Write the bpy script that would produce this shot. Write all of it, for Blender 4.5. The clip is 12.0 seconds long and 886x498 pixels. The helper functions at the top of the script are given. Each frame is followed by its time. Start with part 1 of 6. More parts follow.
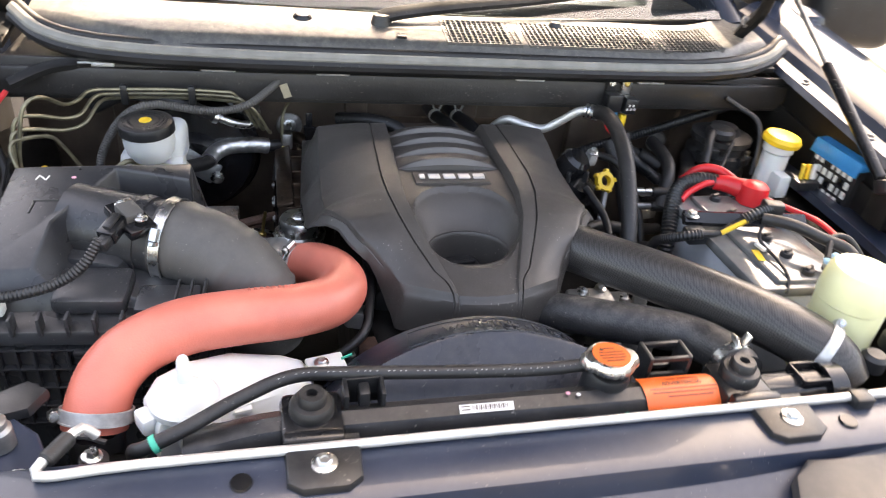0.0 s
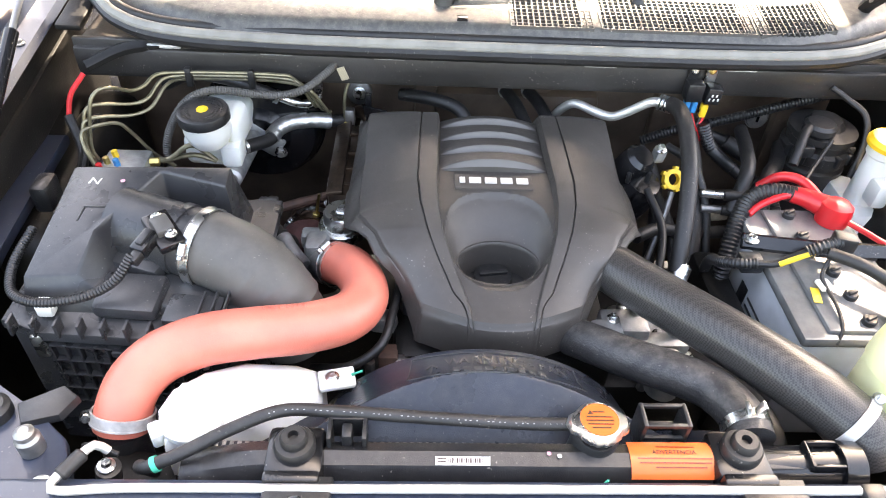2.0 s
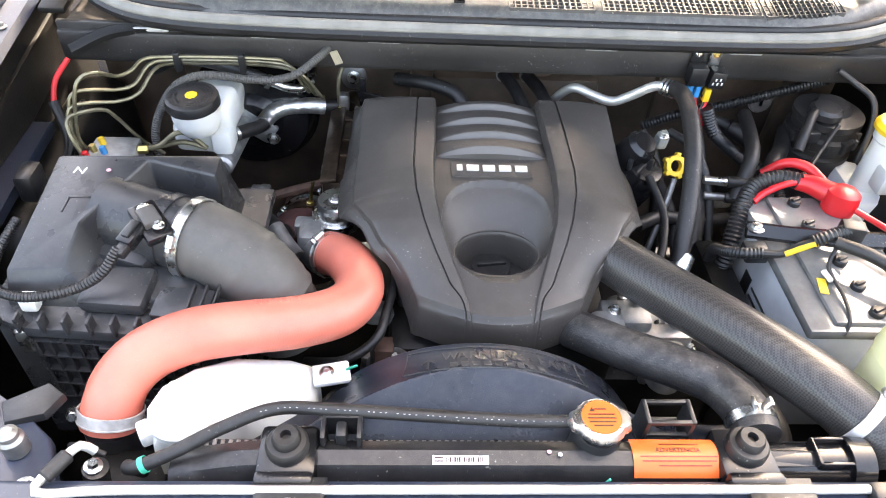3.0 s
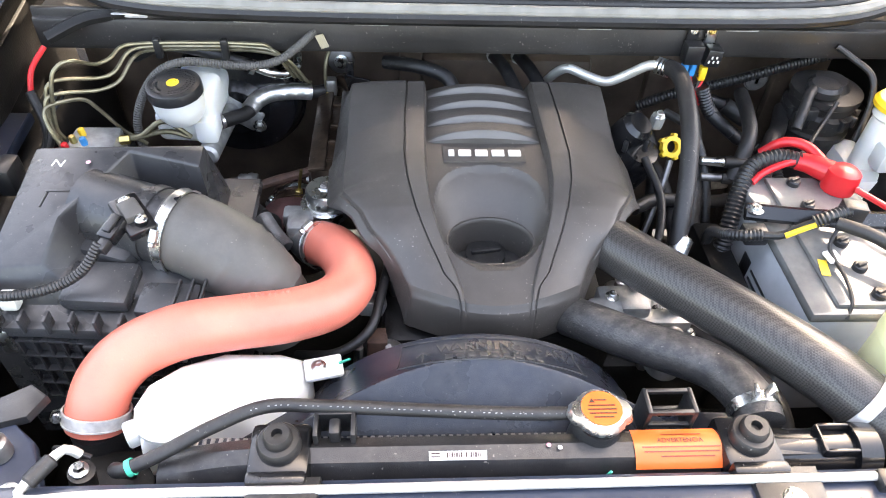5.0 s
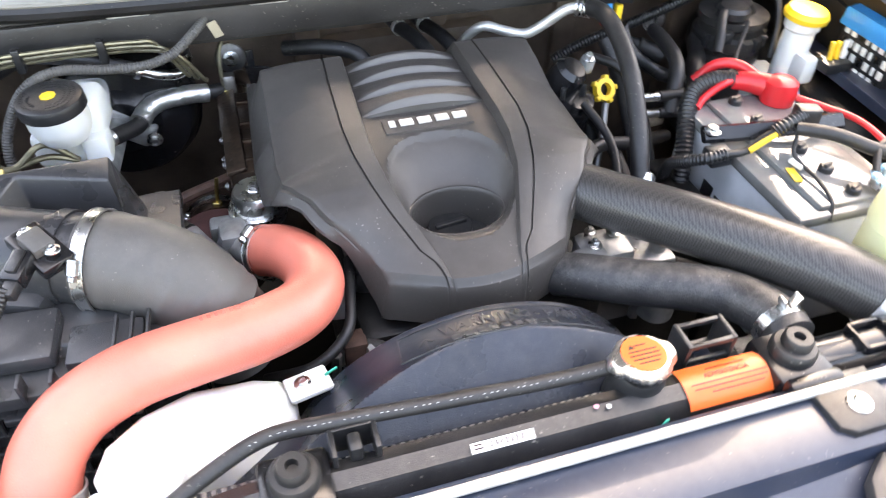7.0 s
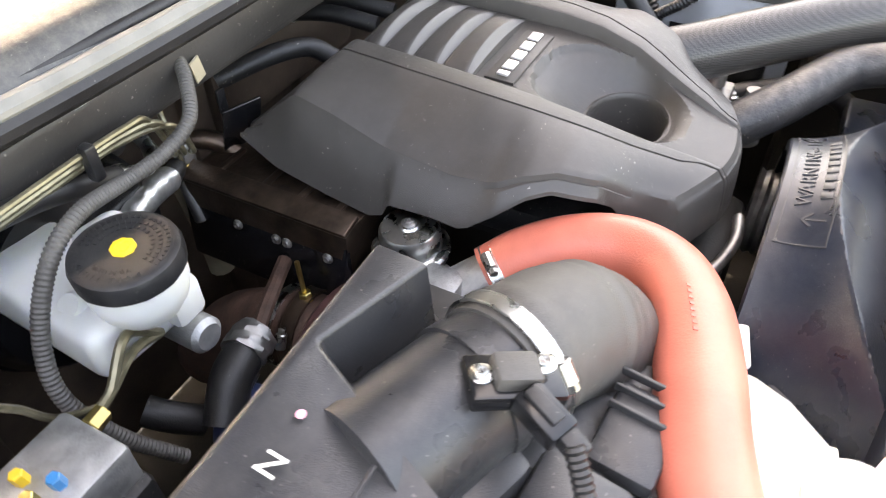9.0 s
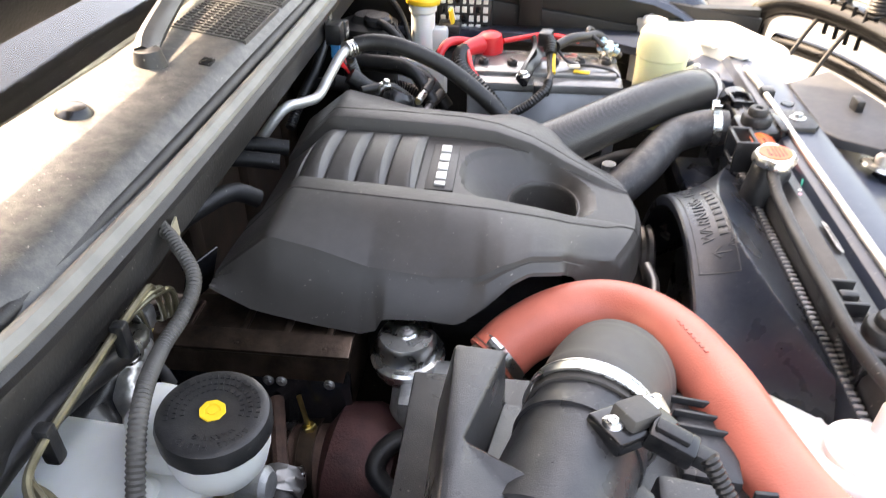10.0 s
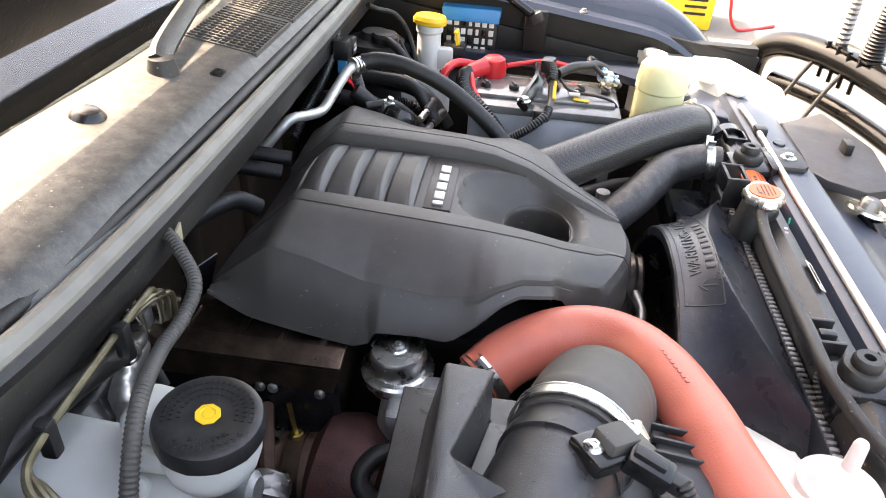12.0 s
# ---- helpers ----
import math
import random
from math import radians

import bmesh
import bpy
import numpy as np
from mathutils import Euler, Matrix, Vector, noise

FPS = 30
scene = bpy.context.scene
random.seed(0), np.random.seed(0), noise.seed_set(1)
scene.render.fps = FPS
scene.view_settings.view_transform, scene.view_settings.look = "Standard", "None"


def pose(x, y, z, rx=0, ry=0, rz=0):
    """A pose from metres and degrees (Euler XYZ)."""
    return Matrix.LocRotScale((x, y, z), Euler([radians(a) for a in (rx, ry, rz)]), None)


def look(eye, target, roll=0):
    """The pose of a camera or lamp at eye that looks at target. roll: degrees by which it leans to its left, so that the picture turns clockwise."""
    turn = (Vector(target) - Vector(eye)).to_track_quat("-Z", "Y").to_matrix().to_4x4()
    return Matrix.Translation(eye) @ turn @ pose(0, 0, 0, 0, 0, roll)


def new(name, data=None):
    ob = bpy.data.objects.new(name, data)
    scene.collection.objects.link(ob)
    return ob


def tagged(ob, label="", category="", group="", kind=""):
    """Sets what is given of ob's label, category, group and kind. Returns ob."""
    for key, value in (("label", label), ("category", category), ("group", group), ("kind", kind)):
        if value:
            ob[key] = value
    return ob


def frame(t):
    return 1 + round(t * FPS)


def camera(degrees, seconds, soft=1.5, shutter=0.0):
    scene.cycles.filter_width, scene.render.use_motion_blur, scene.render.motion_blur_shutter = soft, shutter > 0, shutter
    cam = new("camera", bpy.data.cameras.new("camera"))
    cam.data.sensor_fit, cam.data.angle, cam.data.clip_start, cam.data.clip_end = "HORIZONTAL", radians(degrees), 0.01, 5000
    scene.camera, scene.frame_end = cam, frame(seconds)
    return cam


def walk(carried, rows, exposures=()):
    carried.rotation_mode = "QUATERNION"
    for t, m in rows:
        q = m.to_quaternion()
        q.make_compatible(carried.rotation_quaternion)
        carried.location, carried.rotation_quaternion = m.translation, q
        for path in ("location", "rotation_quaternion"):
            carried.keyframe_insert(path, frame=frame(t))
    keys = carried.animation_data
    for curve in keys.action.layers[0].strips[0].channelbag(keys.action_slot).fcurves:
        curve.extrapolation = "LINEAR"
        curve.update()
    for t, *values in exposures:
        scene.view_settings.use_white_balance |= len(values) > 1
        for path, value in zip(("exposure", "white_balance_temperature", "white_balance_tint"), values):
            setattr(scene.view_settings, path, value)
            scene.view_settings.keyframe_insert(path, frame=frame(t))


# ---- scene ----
cam = camera(64.1, 12.0, soft=1.0, shutter=0.4)
PATH = [
    (0, (-0.333, -0.899, 1.527), (0.13, 0.728, 0.46), 6.9),
    (0.5, (-0.197, -0.84, 1.582), (0.025, 0.755, 0.395), 7.3),
    (1, (-0.16, -0.828, 1.669), (-0.052, 0.693, 0.375), 4.4),
    (1.5, (-0.176, -0.822, 1.688), (-0.136, 0.641, 0.324), 2.5),
    (2, (-0.175, -0.804, 1.68), (-0.084, 0.683, 0.346), 3.6),
    (2.5, (-0.173, -0.789, 1.674), (-0.089, 0.687, 0.327), 3.4),
    (3, (-0.173, -0.775, 1.669), (-0.074, 0.679, 0.299), 3.7),
    (5, (-0.171, -0.751, 1.656), (-0.053, 0.669, 0.253), 3.2),
    (5.5, (-0.164, -0.737, 1.65), (-0.052, 0.678, 0.241), 3.1),
    (6, (-0.152, -0.719, 1.636), (-0.045, 0.708, 0.239), 1.4),
    (6.5, (-0.159, -0.709, 1.601), (-0.044, 0.711, 0.198), 0.1),
    (7, (-0.278, -0.691, 1.545), (0.172, 0.698, 0.178), 1.5),
    (7.5, (-0.436, -0.613, 1.501), (0.197, 0.688, 0.12), -1.0),
    (7.7, (-0.499, -0.543, 1.471), (0.224, 0.769, 0.145), -2.7),
    (9.5, (-0.824, -0.045, 1.411), (0.644, 0.33, 0.105), 0.8),
    (10, (-0.879, 0.033, 1.451), (0.755, 0.197, 0.309), 0.4),
    (10.5, (-0.912, 0.039, 1.476), (0.767, 0.181, 0.397), 3.6),
    (11, (-0.905, 0.04, 1.469), (0.756, 0.18, 0.364), 4.3),
    (11.5, (-0.898, 0.034, 1.468), (0.763, 0.166, 0.363), 4.2),
    (12, (-0.894, 0.036, 1.468), (0.764, 0.18, 0.359), 4.0),
]
walk(cam, [(t, look(eye, target, roll)) for t, eye, target, roll in PATH],
     exposures=[(0, 3.25, 8600, 15), (1.0, 3.74, 8500, 13), (3.0, 3.95, 8450, 13), (5.0, 4.06, 8450, 13), (6.5, 4.06, 8450, 13), (7.7, 4.06, 8600, 14), (9.4, 4.22, 9800, 15), (10.3, 3.55, 8900, 15), (12, 3.48, 8900, 15)])

# ---------- world, sun, exposure ----------
SUN_EL, SUN_AZ = 52.0, 25.0      # degrees; azimuth clockwise from +y (behind the car)
world = bpy.data.worlds.new("sky")
scene.world = world
world.use_nodes = True
wn = world.node_tree
sky = wn.nodes.new("ShaderNodeTexSky")
sky.sky_type = 'NISHITA'
sky.sun_disc = False
sky.sun_elevation = radians(SUN_EL)
sky.sun_rotation = radians(SUN_AZ)
sky.dust_density = 4.0
sky.ozone_density = 0.5
wn.links.new(sky.outputs[0], wn.nodes["Background"].inputs[0])
wn.nodes["Background"].inputs[1].default_value = 0.13
sun = new("sun", bpy.data.lights.new("sun", 'SUN'))
sun.data.energy = 2.0
sun.data.angle = radians(0.6)
sun.data.color = (1.0, 0.95, 0.88)
a, e = radians(SUN_AZ), radians(SUN_EL)
sun.matrix_world = look((4 * math.sin(a) * math.cos(e), 4 * math.cos(a) * math.cos(e), 4 * math.sin(e)), (0, 0, 0))


# ---------- materials ----------
def material(name, color, rough=0.5, metal=0.0, var=0.25, scale=18.0, bump=0.0, bump_scale=400.0, dust=0.0,
             coat=0.0, dust_color=(0.25, 0.23, 0.2), rough_var=0.15, trans=0.0, sss=0.0, spec=0.5, specks=0.0):
    """Principled surface with blotches, fine grain, relief and settled dust."""
    m = bpy.data.materials.new(name)
    m.use_nodes = True
    nt = m.node_tree
    b = nt.nodes["Principled BSDF"]
    N, L = nt.nodes.new, nt.links.new
    co = N("ShaderNodeTexCoord")
    n1 = N("ShaderNodeTexNoise")
    n1.inputs["Scale"].default_value, n1.inputs["Detail"].default_value = scale, 6
    L(co.outputs["Object"], n1.inputs["Vector"])
    ramp = N("ShaderNodeMapRange")
    ramp.inputs[1].default_value, ramp.inputs[2].default_value = 0.3, 0.7
    ramp.inputs[3].default_value, ramp.inputs[4].default_value = 1 - var, 1 + var
    L(n1.outputs[0], ramp.inputs[0])
    mul = N("ShaderNodeVectorMath")
    mul.operation = 'SCALE'
    mul.inputs[0].default_value = color
    L(ramp.outputs[0], mul.inputs["Scale"])
    out = mul.outputs[0]
    n2 = N("ShaderNodeTexNoise")
    n2.inputs["Scale"].default_value, n2.inputs["Detail"].default_value = bump_scale, 3
    L(co.outputs["Object"], n2.inputs["Vector"])
    if dust:
        n3 = N("ShaderNodeTexNoise")
        n3.inputs["Scale"].default_value, n3.inputs["Detail"].default_value = 55.0, 9
        n3.inputs["Roughness"].default_value = 0.75
        L(co.outputs["Object"], n3.inputs["Vector"])
        geo = N("ShaderNodeNewGeometry")
        sep = N("ShaderNodeSeparateXYZ")
        L(geo.outputs["Normal"], sep.inputs[0])
        up = N("ShaderNodeMapRange")
        up.inputs[1].default_value, up.inputs[2].default_value = 0.0, 1.0
        up.inputs[3].default_value, up.inputs[4].default_value = 0.15, 1.0
        L(sep.outputs[2], up.inputs[0])
        th = N("ShaderNodeMapRange")
        th.inputs[1].default_value, th.inputs[2].default_value = 0.42, 0.72
        th.inputs[3].default_value, th.inputs[4].default_value = 0.0, dust
        L(n3.outputs[0], th.inputs[0])
        mm = N("ShaderNodeMath")
        mm.operation = 'MULTIPLY'
        L(up.outputs[0], mm.inputs[0])
        L(th.outputs[0], mm.inputs[1])
        mix = N("ShaderNodeMix")
        mix.data_type = 'RGBA'
        L(mm.outputs[0], mix.inputs[0])
        L(out, mix.inputs[6])
        mix.inputs[7].default_value = (*dust_color, 1)
        out = mix.outputs[2]
    if specks:
        n4 = N("ShaderNodeTexNoise")
        n4.inputs["Scale"].default_value, n4.inputs["Detail"].default_value = 260.0, 2
        L(co.outputs["Object"], n4.inputs["Vector"])
        n5 = N("ShaderNodeTexNoise")
        n5.inputs["Scale"].default_value, n5.inputs["Detail"].default_value = 14.0, 3
        L(co.outputs["Object"], n5.inputs["Vector"])
        sm = N("ShaderNodeMath")
        sm.operation = 'MULTIPLY_ADD'
        sm.inputs[1].default_value = 0.30
        L(n5.outputs[0], sm.inputs[0])
        L(n4.outputs[0], sm.inputs[2])
        st = N("ShaderNodeMapRange")
        st.inputs[1].default_value, st.inputs[2].default_value = 0.86, 0.94
        st.inputs[3].default_value, st.inputs[4].default_value = 0.0, specks
        L(sm.outputs[0], st.inputs[0])
        mix2 = N("ShaderNodeMix")
        mix2.data_type = 'RGBA'
        L(st.outputs[0], mix2.inputs[0])
        L(out, mix2.inputs[6])
        mix2.inputs[7].default_value = (0.34, 0.31, 0.27, 1)
        out = mix2.outputs[2]
    L(out, b.inputs["Base Color"])
    rr = N("ShaderNodeMapRange")
    rr.inputs[1].default_value, rr.inputs[2].default_value = 0.3, 0.7
    rr.inputs[3].default_value, rr.inputs[4].default_value = max(0.03, rough - rough_var * rough), min(1, rough + rough_var * rough)
    L(n1.outputs[0], rr.inputs[0])
    L(rr.outputs[0], b.inputs["Roughness"])
    b.inputs["Metallic"].default_value = metal
    b.inputs["Specular IOR Level"].default_value = spec
    b.inputs["Coat Weight"].default_value = coat
    b.inputs["Coat Roughness"].default_value = 0.05
    if trans:
        b.inputs["Transmission Weight"].default_value = trans
    if sss:
        b.inputs["Subsurface Weight"].default_value = sss
        b.inputs["Subsurface Radius"].default_value = (0.02, 0.018, 0.012)
    if bump:
        bn = N("ShaderNodeBump")
        bn.inputs["Strength"].default_value, bn.inputs["Distance"].default_value = bump, 0.001
        L(n2.outputs[0], bn.inputs["Height"])
        L(bn.outputs[0], b.inputs["Normal"])
    return m


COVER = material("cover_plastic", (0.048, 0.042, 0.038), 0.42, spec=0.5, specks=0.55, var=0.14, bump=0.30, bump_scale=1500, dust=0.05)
PLASTIC = material("black_plastic", (0.013, 0.013, 0.014), 0.34, specks=0.5, var=0.25, bump=0.3, bump_scale=900, dust=0.10)
BOXPL = material("airbox_plastic", (0.027, 0.027, 0.029), 0.29, specks=0.5, var=0.2, bump=0.3, bump_scale=900, dust=0.10)
GLOSSBLK = material("gloss_black", (0.007, 0.007, 0.008), 0.20, specks=0.45, var=0.2, dust=0.05)
RUBBER = material("rubber", (0.013, 0.012, 0.012), 0.48, specks=0.45, var=0.25, bump=0.3, bump_scale=700, dust=0.08)
ELBOW = material("intake_rubber", (0.072, 0.066, 0.060), 0.55, specks=0.4, var=0.15, bump=0.3, bump_scale=800, dust=0.12)
RADHOSE = material("radiator_hose", (0.024, 0.023, 0.024), 0.45, specks=0.9, var=0.3, bump=0.8, bump_scale=350, dust=0.35)
RED = material("red_silicone", (0.66, 0.17, 0.115), 0.40, specks=0.12, var=0.16, scale=14, bump=0.35, bump_scale=500, dust=0.05, dust_color=(0.6, 0.35, 0.25))
WHITEPL = material("white_plastic", (0.70, 0.695, 0.655), 0.38, var=0.06, sss=0.3, dust=0.06, dust_color=(0.5, 0.45, 0.36))
CREAM = material("cream_plastic", (0.75, 0.72, 0.42), 0.42, var=0.08, sss=0.3)
STEEL = material("zinc_steel", (0.62, 0.62, 0.60), 0.28, metal=1.0, var=0.2, scale=60)
ZINC = material("dull_zinc", (0.55, 0.54, 0.52), 0.45, metal=0.35, var=0.25, scale=80)
SILVER = material("silver_rod", (0.66, 0.64, 0.60), 0.45, metal=0.7, var=0.12, scale=40)
ALU = material("cast_aluminium", (0.42, 0.42, 0.41), 0.5, metal=0.8, var=0.3, scale=50, bump=0.6, bump_scale=500, dust=0.25)
DULL = material("dull_steel", (0.30, 0.29, 0.28), 0.45, metal=0.9, var=0.35, scale=40, dust=0.2)
OLIVE = material("olive_zinc_pipe", (0.22, 0.195, 0.13), 0.38, metal=0.75, var=0.3, scale=60)
BRASS = material("brass", (0.55, 0.42, 0.16), 0.35, metal=1.0, var=0.2, scale=60)
RUST = material("rusted_iron", (0.10, 0.055, 0.040), 0.7, metal=0.3, var=0.5, scale=45, bump=0.9, bump_scale=300, dust=0.15, dust_color=(0.2, 0.1, 0.06))
HEAT = material("heat_shield", (0.095, 0.066, 0.05), 0.34, metal=0.85, var=0.65, scale=25, bump=0.5, bump_scale=200, dust=0.2, dust_color=(0.2, 0.12, 0.07))
NAVY = material("navy_paint", (0.020, 0.028, 0.048), 0.36, specks=0.35, var=0.12, scale=8, coat=0.25, dust=0.05, dust_color=(0.22, 0.22, 0.22))
NAVYOUT = material("navy_body_paint", (0.014, 0.019, 0.032), 0.13, var=0.08, scale=8, spec=0.3)
BEAM = material("beam_paint", (0.026, 0.024, 0.023), 0.42, specks=0.5, var=0.4, scale=10, bump=0.4, bump_scale=250, dust=0.25, dust_color=(0.12, 0.10, 0.085))
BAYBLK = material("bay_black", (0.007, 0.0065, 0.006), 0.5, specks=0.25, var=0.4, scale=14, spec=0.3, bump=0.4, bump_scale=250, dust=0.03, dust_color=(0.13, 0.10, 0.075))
BROWN = material("dusty_firewall", (0.125, 0.088, 0.064), 0.5, specks=0.4, var=0.5, scale=11, bump=0.5, bump_scale=200, dust=0.30, dust_color=(0.13, 0.095, 0.07))
COWLPL = material("cowl_plastic", (0.068, 0.066, 0.063), 0.42, specks=1.0, var=0.2, scale=12, bump=0.3, bump_scale=600, dust=0.30, dust_color=(0.42, 0.39, 0.33))
SEAL = material("seal_rubber", (0.060, 0.058, 0.055), 0.6, specks=0.5, var=0.2, dust=0.35, dust_color=(0.2, 0.19, 0.17))
SHROUD = material("shroud_plastic", (0.011, 0.015, 0.024), 0.29, specks=0.3, var=0.25, bump=0.25, bump_scale=700, dust=0.09, dust_color=(0.24, 0.22, 0.19))
ORANGE = material("orange_label", (0.80, 0.14, 0.03), 0.35, var=0.08)
ORANGE_INK = material("label_ink", (0.05, 0.02, 0.015), 0.5, var=0.1)
PALE = material("pale_print", (0.75, 0.72, 0.66), 0.45, var=0.08)
FADED = material("faded_print", (0.30, 0.29, 0.27), 0.5, var=0.2)
DARKINK = material("dark_orange_ink", (0.22, 0.035, 0.015), 0.45, var=0.1)
SEALPALE = material("pale_seal", (0.22, 0.21, 0.185), 0.55, var=0.2, scale=30, dust=0.3)
RIBSHEEN = material("rib_sheen_plastic", (0.105, 0.098, 0.092), 0.5, var=0.08, bump=0.3, bump_scale=1500)
LETTER = material("silver_letter", (0.62, 0.60, 0.58), 0.35, metal=0.4, var=0.1)
YELLOW = material("yellow_plastic", (0.80, 0.50, 0.03), 0.4, var=0.1)
REDPL = material("red_plastic", (0.62, 0.02, 0.025), 0.33, var=0.12)
BLUEPL = material("blue_plastic", (0.01, 0.22, 0.50), 0.35, var=0.12)
GREENP = material("green_paint_mark", (0.02, 0.45, 0.30), 0.5, var=0.1)
PINKP = material("pink_paint_mark", (0.80, 0.35, 0.42), 0.5, var=0.1)
BATTOP = material("battery_top", (0.16, 0.16, 0.155), 0.10, spec=0.8, var=0.25, scale=20, dust=0.25, dust_color=(0.3, 0.28, 0.25))
BATSIDE = material("battery_side", (0.42, 0.44, 0.46), 0.4, var=0.15, dust=0.15)
FOIL = material("foil_sleeve", (0.70, 0.69, 0.66), 0.33, metal=0.9, var=0.2, scale=90, bump=1.0, bump_scale=160)
TANSLEEVE = material("tan_sleeve", (0.40, 0.34, 0.24), 0.8, var=0.2, bump=0.8, bump_scale=500)
TURBO = material("turbine_housing", (0.085, 0.035, 0.032), 0.55, metal=0.4, var=0.4, scale=40, bump=0.8, bump_scale=350)
CONCRETE = material("concrete_ground", (0.118, 0.113, 0.108), 0.85, specks=0.6, var=0.3, scale=2.5, bump=0.8, bump_scale=120, dust=0.3, dust_color=(0.2, 0.19, 0.17))
TUBEBLK = material("tube_black", (0.005, 0.005, 0.005), 0.16, var=0.2, spec=0.3)
PANELGREY = material("panel_grey", (0.030, 0.031, 0.034), 0.5, var=0.15, dust=0.1)
HEADLAMP = material("headlamp_plastic", (0.70, 0.70, 0.68), 0.3, var=0.08)
LEATHER = material("cabin_dark", (0.03, 0.03, 0.032), 0.7, var=0.2)


def weave(name, color, pitch=300.0):
    """Woven hose cover: fine diagonal relief over a matt rubber."""
    m = material(name, color, 0.33, var=0.2, scale=12, dust=0.08)
    nt = m.node_tree
    b = nt.nodes["Principled BSDF"]
    co = nt.nodes.new("ShaderNodeTexCoord")
    mp = nt.nodes.new("ShaderNodeMapping")
    mp.inputs["Rotation"].default_value = (0.5, 0.4, 0.785)
    ch = nt.nodes.new("ShaderNodeTexChecker")
    ch.inputs["Scale"].default_value = pitch
    bn = nt.nodes.new("ShaderNodeBump")
    bn.inputs["Strength"].default_value, bn.inputs["Distance"].default_value = 0.7, 0.0008
    nt.links.new(co.outputs["Object"], mp.inputs[0])
    nt.links.new(mp.outputs[0], ch.inputs["Vector"])
    nt.links.new(ch.outputs["Fac"], bn.inputs["Height"])
    nt.links.new(bn.outputs[0], b.inputs["Normal"])
    mx = nt.nodes.new("ShaderNodeMix")
    mx.data_type = 'RGBA'
    mx.inputs[6].default_value = (color[0] * 0.55, color[1] * 0.55, color[2] * 0.55, 1)
    mx.inputs[7].default_value = (color[0] * 1.5, color[1] * 1.5, color[2] * 1.5, 1)
    nt.links.new(ch.outputs["Fac"], mx.inputs[0])
    nt.links.new(mx.outputs[2], b.inputs["Base Color"])
    return m


WEAVE = weave("woven_hose", (0.036, 0.033, 0.031), 400)
glass = bpy.data.materials.new("windscreen_glass")
glass.use_nodes = True
gb = glass.node_tree.nodes["Principled BSDF"]
gb.inputs["Base Color"].default_value = (0.45, 0.52, 0.56, 1)
gb.inputs["Roughness"].default_value = 0.03
gb.inputs["Transmission Weight"].default_value = 1.0

# ---------- builders ----------
BASE = {}


def thing(name, at, label, category, group="", kind=""):
    """An Empty at the base of a thing; its parts hang under it."""
    ob = new(name)
    ob.empty_display_size = 0.02
    ob.location = at
    BASE[ob] = Vector(at)
    return tagged(ob, label, category, group, kind)


def part(name, bm, mat, parent, label="", smooth=True, sharp=35):
    """Links bm, given in world coordinates, as one mesh under parent."""
    base = BASE[parent]
    bmesh.ops.remove_doubles(bm, verts=bm.verts, dist=1e-6)
    bmesh.ops.recalc_face_normals(bm, faces=bm.faces)
    bmesh.ops.translate(bm, vec=-base, verts=bm.verts)
    for f in bm.faces:
        f.smooth = smooth
    lim = radians(sharp)
    for ed in bm.edges:
        if len(ed.link_faces) == 2 and ed.calc_face_angle(0) > lim:
            ed.smooth = False
    me = bpy.data.meshes.new(name)
    bm.to_mesh(me)
    bm.free()
    me.materials.append(mat)
    ob = new(name, me)
    ob.parent = parent
    BASE[ob] = base
    return tagged(ob, label)


def solo(name, bm, mat, label, category, group="", kind="", sharp=35):
    """A thing of a single mesh."""
    lo = Vector((sum(v.co.x for v in bm.verts) / len(bm.verts), sum(v.co.y for v in bm.verts) / len(bm.verts), min(v.co.z for v in bm.verts)))
    ob = part(name, bm, mat, Root(lo), "", True, sharp)
    return tagged(ob, label, category, group, kind)


class Root:
    """Stands in for a parent when a mesh is itself the thing."""
    def __init__(self, at):
        self.at = at


_part = part


def part(name, bm, mat, parent, label="", smooth=True, sharp=35):
    if isinstance(parent, Root):
        hold = new("hold")
        BASE[hold] = parent.at
        ob = _part(name, bm, mat, hold, label, smooth, sharp)
        ob.parent = None
        ob.location = parent.at
        bpy.data.objects.remove(hold)
        return ob
    return _part(name, bm, mat, parent, label, smooth, sharp)


def B():
    return bmesh.new()


def box(bm, c, s, bevel=0.0, rot=(0, 0, 0), seg=2):
    """A box at c of size s, its edges rounded."""
    t = bmesh.new()
    bmesh.ops.create_cube(t, size=1.0)
    bmesh.ops.scale(t, vec=s, verts=t.verts)
    if bevel:
        bmesh.ops.bevel(t, geom=t.edges[:], offset=min(bevel, min(s) * 0.45), segments=seg, affect='EDGES', profile=0.5)
    join(bm, t, pose(*c, *rot))
    return bm


def join(bm, t, m=None):
    """Adds the bmesh t to bm, moved by m."""
    if m is not None:
        bmesh.ops.transform(t, matrix=m, verts=t.verts)
    vs = [bm.verts.new(v.co) for v in t.verts]
    t.verts.index_update()
    for f in t.faces:
        try:
            bm.faces.new([vs[v.index] for v in f.verts])
        except ValueError:
            pass
    t.free()
    return bm


def side_axes(d):
    d = Vector(d).normalized()
    u = d.orthogonal().normalized()
    return d, u, d.cross(u)


